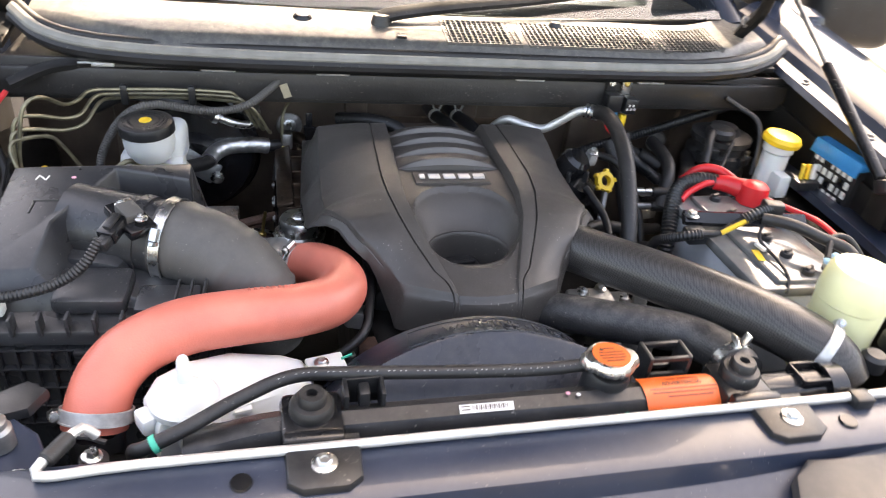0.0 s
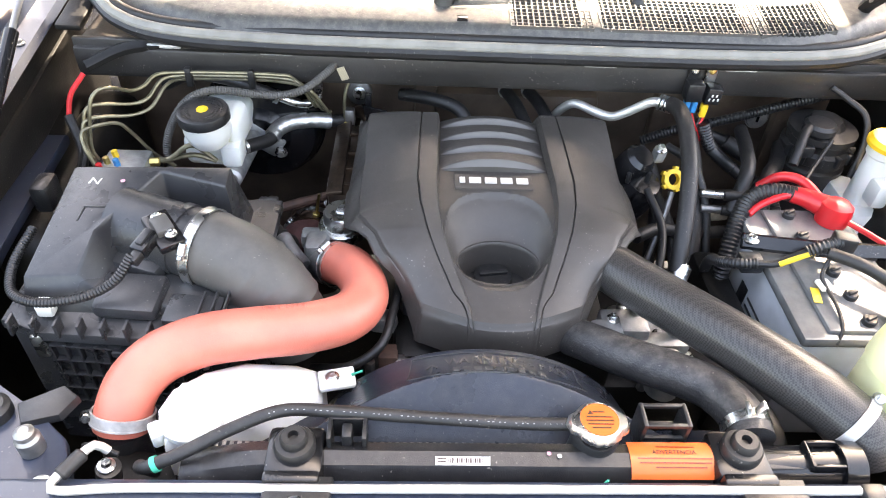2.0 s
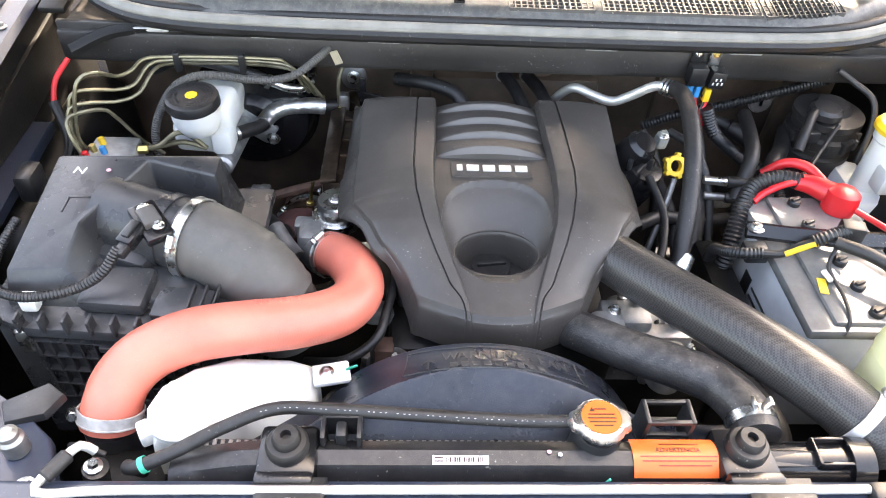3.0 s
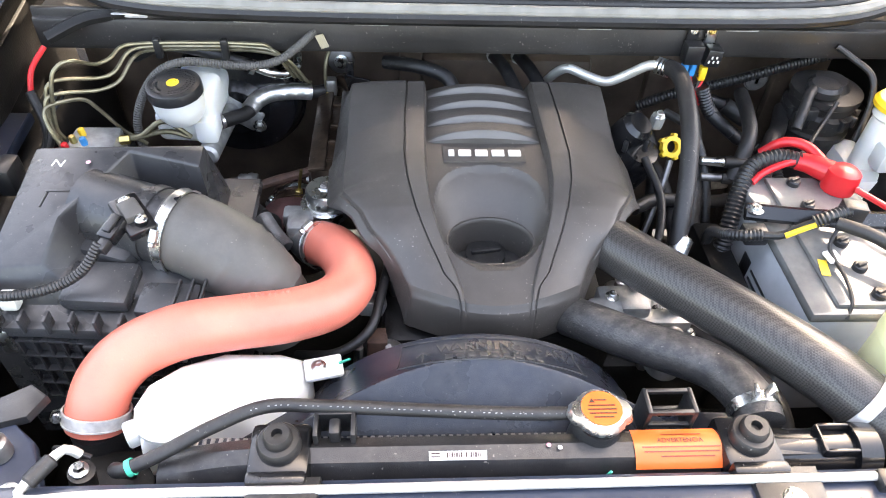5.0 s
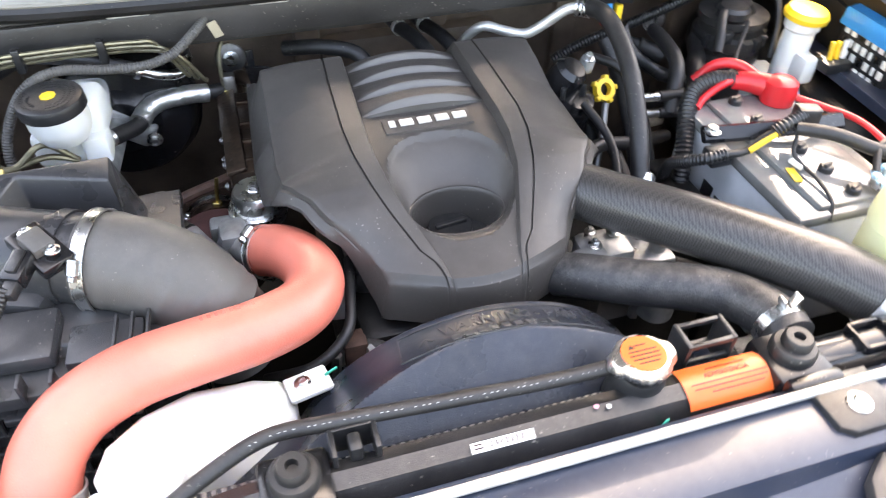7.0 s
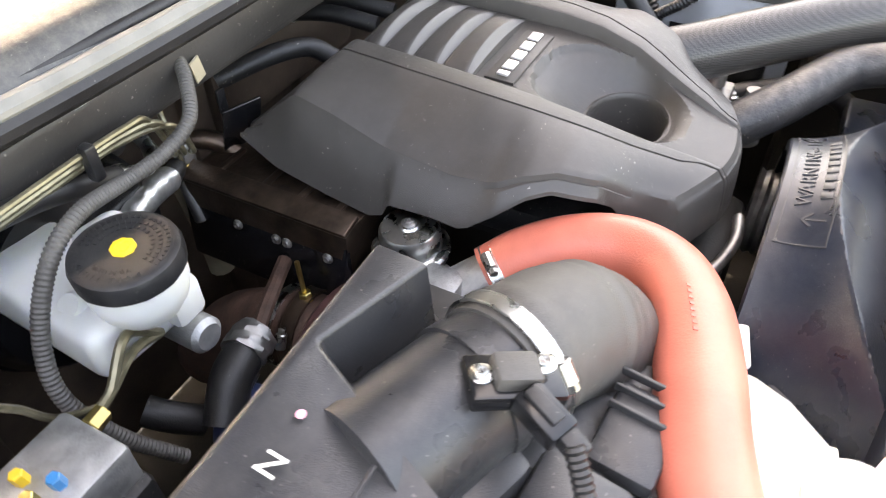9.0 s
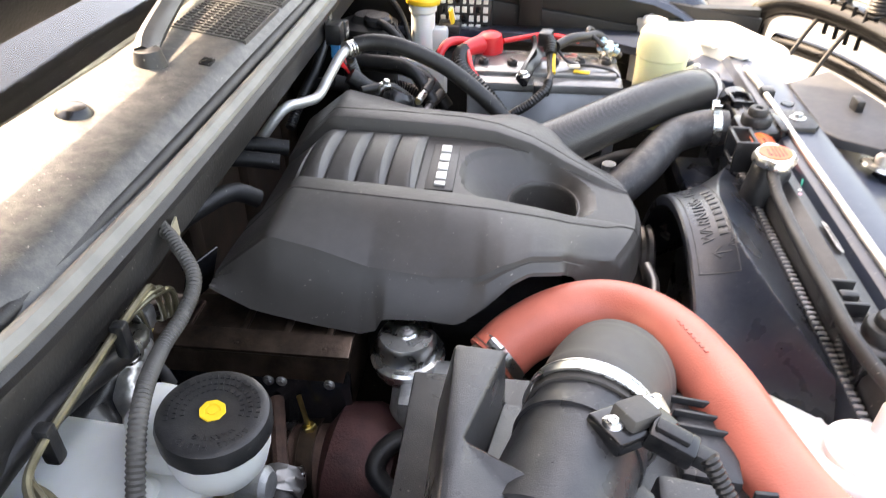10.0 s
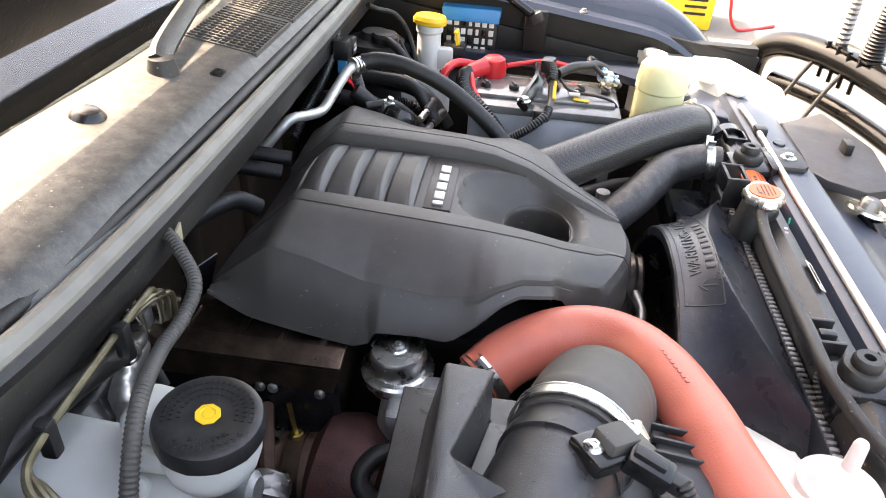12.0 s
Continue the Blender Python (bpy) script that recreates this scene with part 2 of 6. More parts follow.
def lathe(bm, profile, at, axis=(0, 0, 1), segs=32, closed=False, squash=None):
    """Turns (radius, height) pairs round an axis through at."""
    d, u, w = side_axes(axis)
    at = Vector(at)
    rings = []
    for r, h in profile:
        if r < 1e-6:
            rings.append([bm.verts.new(at + d * h)])
        else:
            rings.append([bm.verts.new(at + d * h + (u * math.cos(2 * math.pi * i / segs) + w * math.sin(2 * math.pi * i / segs)) * r) for i in range(segs)])
    pairs = list(zip(rings, rings[1:])) + ([(rings[-1], rings[0])] if closed else [])
    for p, q in pairs:
        for i in range(segs):
            j = (i + 1) % segs
            vs = [p[i % len(p)], p[j % len(p)], q[j % len(q)], q[i % len(q)]]
            uniq = []
            for v in vs:
                if v not in uniq:
                    uniq.append(v)
            if len(uniq) > 2:
                bm.faces.new(uniq)
    return bm


def rod(bm, p, q, r, r2=None, segs=14, bevel=0.0):
    """A capped rod from p to q."""
    p, q = Vector(p), Vector(q)
    h = (q - p).length
    r2 = r if r2 is None else r2
    b = min(bevel, r * 0.4, h * 0.4)
    prof = [(0, 0), (r - b, 0)] + ([(r, b)] if b else []) + ([(r2, h - b)] if b else []) + [(r2 - b, h), (0, h)]
    return lathe(bm, prof, p, q - p, segs)


def spline(pts, n):
    """n points on a smooth curve through pts, evenly spaced."""
    P = [Vector(p) for p in pts]
    if len(P) == 2:
        return [P[0].lerp(P[1], i / (n - 1)) for i in range(n)]
    Q = [2 * P[0] - P[1]] + P + [2 * P[-1] - P[-2]]
    fine = []
    for k in range(1, len(Q) - 2):
        p0, p1, p2, p3 = Q[k - 1:k + 3]
        for i in range(24):
            t = i / 24
            fine.append(0.5 * ((2 * p1) + (p2 - p0) * t + (2 * p0 - 5 * p1 + 4 * p2 - p3) * t * t + (3 * p1 - p0 - 3 * p2 + p3) * t ** 3))
    fine.append(P[-1])
    acc = [0.0]
    for p, q in zip(fine, fine[1:]):
        acc.append(acc[-1] + (q - p).length)
    out, k = [], 0
    for i in range(n):
        s = acc[-1] * i / (n - 1)
        while k < len(acc) - 2 and acc[k + 1] < s:
            k += 1
        f = (s - acc[k]) / max(1e-9, acc[k + 1] - acc[k])
        out.append(fine[k].lerp(fine[k + 1], f))
    return out


def path_length(pts):
    c = spline(pts, 80)
    return sum((q - p).length for p, q in zip(c, c[1:]))


def sweep(bm, pts, r, n=40, segs=14, rfun=None, caps=True):
    """A tube of radius r along a smooth curve; rfun(s, a) scales the radius along it and round it."""
    c = spline(pts, n)
    d, u, w = side_axes(c[1] - c[0])
    rings = []
    for i, p in enumerate(c):
        t = (c[min(i + 1, n - 1)] - c[max(i - 1, 0)]).normalized()
        u = (u - t * u.dot(t)).normalized()
        w = t.cross(u)
        ring = []
        for k in range(segs):
            a = 2 * math.pi * k / segs
            rr = r * (rfun(i / (n - 1), a) if rfun else 1)
            ring.append(bm.verts.new(p + (u * math.cos(a) + w * math.sin(a)) * rr))
        rings.append(ring)
    for p, q in zip(rings, rings[1:]):
        for i in range(segs):
            j = (i + 1) % segs
            bm.faces.new((p[i], p[j], q[j], q[i]))
    if caps:
        bm.faces.new(rings[0][::-1])
        bm.faces.new(rings[-1])
    return bm


def loom(bm, pts, r, pitch=0.0042, segs=12):
    """A ribbed conduit."""
    n = max(12, int(path_length(pts) / pitch * 2))
    return sweep(bm, pts, r, n, segs, lambda s, a: 1.0 if round(s * (n - 1)) % 2 else 0.84)


def bolt(bm, at, axis=(0, 0, 1), r=0.007, h=0.006, washer=1.6):
    """A hexagon head on a flange washer."""
    d = Vector(axis).normalized()
    lathe(bm, [(0, 0), (r * washer, 0), (r * washer, 0.0016), (r * 1.15, 0.003), (0, 0.003)], at, d, 20)
    lathe(bm, [(r, 0.002), (r, 0.002 + h * 0.85), (r * 0.85, 0.002 + h), (r * 0.5, 0.002 + h), (r * 0.45, 0.001 + h), (0, 0.001 + h)], at, d, 6)
    return bm


def band(bm, at, axis, r, width, thick=0.0015, segs=36):
    """A flat ring round an axis."""
    return lathe(bm, [(r, -width / 2), (r + thick, -width / 2), (r + thick, width / 2), (r, width / 2)], at, axis, segs, True)


def slab(bm, outline, z0, z1, bevel=0.0, seg=2):
    """A prism over an outline of (x, y), its upper edge rounded."""
    t = bmesh.new()
    lo = [t.verts.new((x, y, z0)) for x, y in outline]
    hi = [t.verts.new((x, y, z1)) for x, y in outline]
    n = len(lo)
    for i in range(n):
        j = (i + 1) % n
        t.faces.new((lo[i], lo[j], hi[j], hi[i]))
    top = t.faces.new(hi)
    t.faces.new(lo[::-1])
    if bevel:
        bmesh.ops.bevel(t, geom=list(top.edges), offset=bevel, segments=seg, affect='EDGES', profile=0.5)
    return join(bm, t)


def lettering(name, text, size, m, mat, parent, depth=0.0004, squeeze=1.0):
    """Raised writing laid by the pose m (its x runs along the line)."""
    cu = bpy.data.curves.new(name, 'FONT')
    cu.body, cu.size, cu.extrude, cu.align_x, cu.align_y = text, size, depth, 'CENTER', 'CENTER'
    tmp = new("tmp", cu)
    bpy.context.view_layer.update()
    me = bpy.data.meshes.new_from_object(tmp.evaluated_get(bpy.context.evaluated_depsgraph_get()))
    bpy.data.objects.remove(tmp)
    bm = B()
    bm.from_mesh(me)
    bmesh.ops.scale(bm, vec=(squeeze, 1, 1), verts=bm.verts)
    bmesh.ops.transform(bm, matrix=m, verts=bm.verts)
    return part(name, bm, mat, parent)


def lerp_table(table, v):
    """Linear look-up in rows of (key, value), keys rising."""
    if v <= table[0][0]:
        return table[0][1]
    for (p, x), (q, y) in zip(table, table[1:]):
        if v <= q:
            return x + (y - x) * (v - p) / (q - p)
    return table[-1][1]


def sstep(p, q, v):
    t = min(1, max(0, (v - p) / (q - p)))
    return t * t * (3 - 2 * t)


def clamp_ring(parent, at, axis, r, width=0.012, mat=None, screw=(0, 0, 1), name="hose_clamp"):
    """A worm-drive clamp: band, housing and screw."""
    at, d = Vector(at), Vector(axis).normalized()
    s = Vector(screw)
    s = (s - d * s.dot(d)).normalized()
    bm = band(B(), at, d, r, width)
    band(bm, at + d * width * 0.42, d, r + 0.0008, width * 0.12)
    band(bm, at - d * width * 0.42, d, r + 0.0008, width * 0.12)
    c = part(name, bm, mat or STEEL, parent, "silver steel band clamp")
    q = d.cross(s)
    h = at + s * (r + 0.006)
    bm = rod(B(), h - q * 0.009, h + q * 0.009, 0.0065, segs=10, bevel=0.001)
    rod(bm, h + q * 0.009, h + q * 0.015, 0.005, segs=6, bevel=0.0008)
    part("screw", bm, STEEL, c)
    return c


# ---------- setting: ground, bay walls, body ----------
bm = B()
bmesh.ops.create_grid(bm, x_segments=4, y_segments=4, size=300)
solo("ground", bm, CONCRETE, "sunlit pale concrete yard under the car", "ground", kind="structure")

XC = -0.045      # middle plane of the car

# firewall, beam under the cowl, floor and inner walls of the bay
firewall = thing("firewall", (0, 0.60, 0.40), "dusty brownish black bulkhead behind the engine", "bulkhead", kind="structure")
part("bulkhead_sheet", box(B(), (0, 0.60, 0.75), (1.62, 0.04, 0.68), 0.004), BROWN, firewall)
for x in (-0.62, -0.15, 0.1, 0.38, 0.66):
    part("swage", box(B(), (x, 0.575, 0.74), (0.05, 0.03, 0.55), 0.012), BROWN, firewall)
part("heater_bulge", box(B(), (0.05, 0.57, 0.86), (0.36, 0.05, 0.12), 0.02), BROWN, firewall)
bm = box(B(), (0, 0.47, 1.058), (1.56, 0.20, 0.052), 0.006)
beam_bm = box(bm, (0, 0.385, 1.061), (1.56, 0.012, 0.074), 0.004)
for x, w in ((-0.19, 0.09), (0.16, 0.10), (0.42, 0.12), (-0.48, 0.14)):
    box(beam_bm, (x, 0.379, 1.062), (w, 0.010, 0.042), 0.006)
solo("cowl_beam", beam_bm, BEAM, "dark steel beam under the cowl, pressed with shallow pads", "beam", kind="structure")
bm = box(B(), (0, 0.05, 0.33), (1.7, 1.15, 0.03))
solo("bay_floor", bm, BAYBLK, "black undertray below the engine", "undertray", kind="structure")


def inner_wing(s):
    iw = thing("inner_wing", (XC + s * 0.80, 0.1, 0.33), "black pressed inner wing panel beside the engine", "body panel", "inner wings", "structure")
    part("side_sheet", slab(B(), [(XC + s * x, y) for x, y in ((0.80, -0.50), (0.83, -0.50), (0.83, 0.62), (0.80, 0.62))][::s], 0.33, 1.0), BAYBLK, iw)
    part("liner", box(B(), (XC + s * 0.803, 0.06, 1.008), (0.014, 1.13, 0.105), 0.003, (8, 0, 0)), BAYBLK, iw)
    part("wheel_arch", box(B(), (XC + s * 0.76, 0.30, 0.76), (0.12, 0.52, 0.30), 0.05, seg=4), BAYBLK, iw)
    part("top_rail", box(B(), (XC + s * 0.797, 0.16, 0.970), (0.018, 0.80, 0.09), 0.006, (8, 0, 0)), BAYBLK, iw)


inner_wing(-1)
inner_wing(1)


def fender(s):
    """Outer wing: rail with a flange, rounded shoulder and side."""
    bm = B()
    prof = [(0.775, -0.012), (0.783, 0.0), (0.815, 0.003), (0.822, 0.020), (0.85, 0.040), (0.90, 0.052), (0.96, 0.045), (1.0, 0.012), (1.02, -0.06), (1.03, -0.16), (1.03, -0.5)]
    fl = B()
    for mesh, cols in ((fl, range(0, 4)), (bm, range(3, len(prof)))):
        rows = []
        for i in range(31):
            y = -0.445 + 1.10 * i / 30
            nose = max(0.0, -0.245 - y)
            z = 1.060 + 0.14 * y - 2.2 * nose * nose - 0.05 * nose
            rows.append([mesh.verts.new((XC + s * (0.775 + (prof[k][0] - 0.775) * (1 - 1.6 * nose)), y, z + prof[k][1])) for k in cols])
        for p, q in zip(rows, rows[1:]):
            for k in range(len(p) - 1):
                mesh.faces.new((p[k], p[k + 1], q[k + 1], q[k]))
        bmesh.ops.solidify(mesh, geom=mesh.faces[:], thickness=0.003)
    ob = thing("fender", (s * 0.85, 0.1, 0.5), "glossy navy blue front wing of the pickup", "fender", "front wings")
    part("wing_panel", bm, NAVYOUT, ob)
    part("flange", fl, NAVY, ob, "dull navy inner flange with bolts")
    for y in (-0.10, 0.12, 0.33):
        part("wing_bolt", bolt(B(), (XC + s * 0.798, y, 1.061 + 0.14 * y), r=0.006), DULL, ob)


fender(-1)
fender(1)

# ---------- upper crossmember with its rod ----------
xm = thing("radiator_support", (0, -0.46, 0.5), "navy painted upper radiator support panel with bolts and holes", "crossmember")
bm = B()
prof = [(-0.385, 0.945), (-0.392, 0.963), (-0.400, 0.968), (-0.455, 0.966), (-0.468, 0.962), (-0.476, 0.950), (-0.52, 0.935), (-0.585, 0.918), (-0.60, 0.905), (-0.605, 0.80)]
rows = []
for i in range(61):
    x = -0.62 + 1.24 * i / 60
    dip = 0.012 * math.exp(-((x + 0.06) / 0.33) ** 4)
    rows.append([bm.verts.new((x, y + 0.06 * (abs(x) / 0.6) ** 3 * (k > 4), z - dip * (4 < k < 8) * 1.2)) for k, (y, z) in enumerate(prof)])
for p, q in zip(rows, rows[1:]):
    for k in range(len(prof) - 1):
        bm.faces.new((p[k], p[k + 1], q[k + 1], q[k]))
bmesh.ops.solidify(bm, geom=bm.faces[:], thickness=0.004)
part("support_panel", bm, NAVY, xm)


def corner_plate(s):
    bm = B()
    slab(bm, [((XC if s > 0 else 0) + s * (x + (XC if s > 0 else 0)), y) for x, y in [(0.80, 0.30), (0.785, 0.0), (0.763, -0.165), (0.72, -0.225), (0.677, -0.262), (0.61, -0.300), (0.572, -0.330), (0.545, -0.385),
                                      (0.55, -0.47), (0.62, -0.50), (0.70, -0.47), (0.80, -0.38), (0.84, -0.2), (0.86, 0.30)]][::s], 0.930, 0.948, 0.004)
    part("corner_plate", bm, NAVY, xm)


corner_plate(-1)
corner_plate(1)
for x in (-0.292, 0.235):
    bm = slab(B(), [(x - 0.038, -0.392), (x + 0.038, -0.392), (x + 0.036, -0.448), (x + 0.022, -0.458), (x - 0.022, -0.458), (x - 0.036, -0.448)], 0.962, 0.975, 0.004)
    p = part("mount_pad", bm, PLASTIC, xm, "black plastic pad under the mount bolt")
    part("bolt", bolt(B(), (x, -0.430, 0.975), r=0.0075, washer=1.7), STEEL, p, "zinc plated flange bolt")
for x in (-0.37, 0.31):
    part("hole", lathe(B(), [(0.011, 0), (0.010, 0.0025), (0, 0.0026)], (x, -0.437, 0.9672), segs=20), GLOSSBLK, xm, "dark round hole")
part("corner_bolt", bolt(B(), (-0.575, -0.393, 0.950), r=0.008), STEEL, xm, "zinc plated flange bolt")
bm = lathe(B(), [(0.0, 0.0), (0.014, 0), (0.014, 0.022), (0.011, 0.026), (0.011, 0.033), (0.006, 0.036), (0, 0.034)], (-0.600, -0.347, 0.95), segs=28)
part("rubber_stop", bm, DULL, xm, "grey bonnet stop with a bolt")
part("bump_stop", lathe(B(), [(0, 0), (0.022, 0), (0.022, 0.014), (0.016, 0.019), (0, 0.020)], (-0.665, -0.300, 0.948), segs=28), RUBBER, xm, "black rubber bonnet buffer")
part("hole", lathe(B(), [(0.009, 0), (0.008, 0.002), (0, 0.0021)], (-0.690, -0.272, 0.948), segs=20), GLOSSBLK, xm)
bm = slab(B(), [(-0.640, -0.425), (-0.600, -0.400), (-0.572, -0.415), (-0.585, -0.452), (-0.640, -0.490)], 0.9485, 0.957, 0.003)
lathe(bm, [(0.016, 0.008), (0.018, 0.010), (0.020, 0.008)], (-0.608, -0.440, 0.949), segs=24)
part("latch_plate", bm, HEADLAMP, xm, "pale plastic plate with a ring")

prop = thing("bonnet_prop_rod", (0, -0.41, 0.97), "silver bonnet prop rod lying along the radiator support", "rod")
part("rod", sweep(B(), [(-0.510, -0.356, 0.962), (-0.522, -0.358, 0.976), (-0.538, -0.382, 0.976), (-0.552, -0.403, 0.973), (-0.540, -0.411, 0.972), (-0.46, -0.407, 0.972), (-0.2, -0.407, 0.973),
                        (0.1, -0.406, 0.973), (0.34, -0.406, 0.974), (0.46, -0.402, 0.974)], 0.0052, 120, 12), SILVER, prop)
part("grip", rod(B(), (-0.5295, -0.368, 0.976), (-0.546, -0.395, 0.9745), 0.0085, segs=14, bevel=0.002), RUBBER, prop, "black rubber grip sleeve")
part("clip", box(B(), (0.345, -0.411, 0.972), (0.026, 0.022, 0.020), 0.004), PLASTIC, prop, "black plastic rod clip")

# ---------- cowl, seal, windscreen, wiper ----------
cowl = thing("scuttle", (0, 0.45, 1.08), "dusty grey plastic cowl panel with grille inserts", "cowl", kind="structure")


def cowl_z(x, y):
    return 1.112 + 0.036 * sstep(0.345, 0.388, y) + 0.17 * max(0, y - 0.385)


bm = B()
rows = []
XS = [-0.74 + 1.48 * i / 74 for i in range(75)]
YS = [0.352, 0.358, 0.372, 0.382, 0.39, 0.42, 0.455, 0.475, 0.49, 0.50]
grille_x = ((0.003, 0.130), (0.165, 0.425), (0.452, 0.585))
for x in XS:
    bend = 0.10 * sstep(0.5, 0.76, abs(x))
    rows.append([bm.verts.new((x, y + bend, cowl_z(x, y) - (0.012 if k == 0 else 0))) for k, y in enumerate(YS)])
for i, (p, q) in enumerate(zip(rows, rows[1:])):
    xm_ = (XS[i] + XS[i + 1]) / 2
    for k in range(len(YS) - 1):
        if 3 <= k <= 6 and any(lo < xm_ < hi for lo, hi in grille_x):
            continue
        bm.faces.new((p[k], p[k + 1], q[k + 1], q[k]))
bmesh.ops.solidify(bm, geom=bm.faces[:], thickness=0.004)
part("panel", bm, COWLPL, cowl)
for lo, hi in grille_x:
    bm = B()
    n = round((hi - lo + 0.02) / 0.0104)
    y0, y1 = 0.380, 0.477
    slope = math.degrees(math.atan2(cowl_z(0, y1) - cowl_z(0, 0.39), y1 - 0.39))
    for i in range(n + 1):
        x = lo - 0.01 + (hi - lo + 0.02) * i / n
        bend = 0.10 * sstep(0.5, 0.76, abs(x))
        box(bm, (x, (y0 + y1) / 2 + bend, (cowl_z(x, 0.39) + cowl_z(x, y1)) / 2 - 0.003), (0.0024, y1 - y0, 0.008), 0, (slope, 0, 0))
    for j in range(10):
        y = y0 + (y1 - y0) * j / 9
        bend, bend0 = 0.10 * sstep(0.5, 0.76, abs(hi)), 0.10 * sstep(0.5, 0.76, abs(lo))
        box(bm, ((lo + hi) / 2, y + (bend + bend0) / 2, cowl_z(0, max(y, 0.388)) - 0.0032), (hi - lo + 0.02, 0.0024, 0.0075), 0, (0, 0, math.degrees(math.atan2(bend - bend0, hi - lo))))
    part("grille", bm, COWLPL, cowl, "grey square-mesh air intake grille", smooth=False)
bm = box(B(), (0.3, 0.45, 1.118), (0.66, 0.16, 0.01))
part("plenum", bm, LEATHER, cowl, "dark plenum below the grilles")
bm = lathe(B(), [(0, 0.010), (0.012, 0.008), (0.018, 0.002), (0.019, -0.002)], (-0.27, 0.461, 1.160), (0, -0.17, 1), segs=24)
part("washer_nozzle", bm, GLOSSBLK, cowl, "black washer jet")
bm = lathe(B(), [(0, 0.010), (0.009, 0.008), (0.013, 0.002), (0.014, -0.002)], (0.235, 0.470, 1.163), segs=24)
part("washer_nozzle", bm, PLASTIC, cowl, "grey washer jet")
bm = box(B(), (-0.093, 0.396, cowl_z(0, 0.396) + 0.0015), (0.019, 0.014, 0.004), 0.001, (8, 0, 0))
part("clip_hole", bm, GLOSSBLK, cowl, "dark square clip hole")
bm = B()
c_pts = [(-0.76, 0.47, 1.145), (-0.70, 0.405, 1.125), (-0.60, 0.366, 1.116), (-0.4, 0.354, 1.112), (0, 0.350, 1.112), (0.4, 0.352, 1.112), (0.58, 0.362, 1.116), (0.69, 0.395, 1.128), (0.75, 0.43, 1.15)]
lip = sweep(B(), [(x, y - 0.001, z + 0.009) for x, y, z in c_pts], 0.0095, 90, 12, lambda s, a_: 0.7 + 0.3 * abs(math.cos(a_)))
seal = thing("cowl_seal", (0, 0.36, 1.09), "long grey rubber weatherstrip along the cowl edge", "seal")
part("bead", lip, SEALPALE, seal, "rounded pale top bead of the seal")
part("roll", sweep(B(), [(x, y + 0.019, z + 0.013) for x, y, z in c_pts], 0.0095, 90, 12), RUBBER, seal, "black rounded rubber roll")
part("carrier", sweep(B(), [(x, y, z - 0.008) for x, y, z in c_pts], 0.013, 90, 10, lambda s, a_: 0.75 + 0.35 * abs(math.sin(a_))), RUBBER, seal, "dark ribbed seal carrier")
for x, y in ((-0.62, 0.376), (-0.42, 0.366), (-0.22, 0.362), (0.16, 0.360), (0.42, 0.362)):
    part("clip", box(B(), (x, y + 0.004, 1.088), (0.060, 0.012, 0.008), 0.003), ZINC, seal, "grey seal clip")

bm = B()
for p in ((-0.76, 0.56, 1.172), (0.67, 0.56, 1.172), (0.55, 1.22, 1.60), (-0.64, 1.22, 1.60)):
    bm.verts.new(p)
bm.faces.new(bm.verts)
bmesh.ops.subdivide_edges(bm, edges=bm.edges[:], cuts=6, use_grid_fill=True)
for v in bm.verts:
    v.co.y -= 0.075 * (1 - ((v.co.x - XC) / 0.72) ** 2)
bmesh.ops.solidify(bm, geom=bm.faces[:], thickness=0.005)
ws = thing("window_1", (0, 0.7, 1.15), "tinted windscreen mirroring blue sky", "windscreen", kind="structure")
pane = part("pane", bm, glass, ws)
pane.visible_shadow = False
cab = thing("cab", (0, 1.9, 0.3), "navy pickup cab with roof and dark interior", "cab", kind="structure")
part("roof", box(B(), (0, 1.75, 1.62), (1.16, 1.1, 0.03), 0.012), NAVYOUT, cab)
part("dashboard", box(B(), (0, 0.98, 1.08), (1.45, 0.55, 0.16), 0.04), LEATHER, cab)
part("cabin_back", box(B(), (0, 2.2, 0.98), (1.5, 0.05, 1.25), 0.01), LEATHER, cab)
for s in (-1, 1):
    part("pillar", rod(B(), (XC + s * 0.76, 0.58, 1.14), (XC + s * 0.64, 1.25, 1.62), 0.035, segs=12), NAVYOUT, cab)
    part("cab_side", box(B(), (XC + s * 0.96, 1.40, 0.80), (0.10, 1.70, 0.80), 0.04), NAVYOUT, cab)
    part("side_window", box(B(), (XC + s * 0.88, 1.42, 1.38), (0.03, 1.56, 0.44), 0.01, (0, -s * 12, 0)), GLOSSBLK, cab, "dark side window")

wiper = thing("wiper", (0.05, 0.5, 1.17), "matt black windscreen wiper arm at rest", "wiper")
part("arm", sweep(B(), [(-0.125, 0.452, 1.168), (-0.09, 0.462, 1.176), (0.038, 0.484, 1.190), (0.22, 0.515, 1.205), (0.50, 0.575, 1.235)], 0.013, 40, 10,
                  lambda s, a_: (1.0 - 0.4 * s) * (0.55 + 0.6 * abs(math.cos(a_)))), PLASTIC, wiper)
part("pivot_cap", lathe(B(), [(0, 0.022), (0.015, 0.02), (0.02, 0.0)], (-0.125, 0.450, 1.155), segs=20), PLASTIC, wiper)

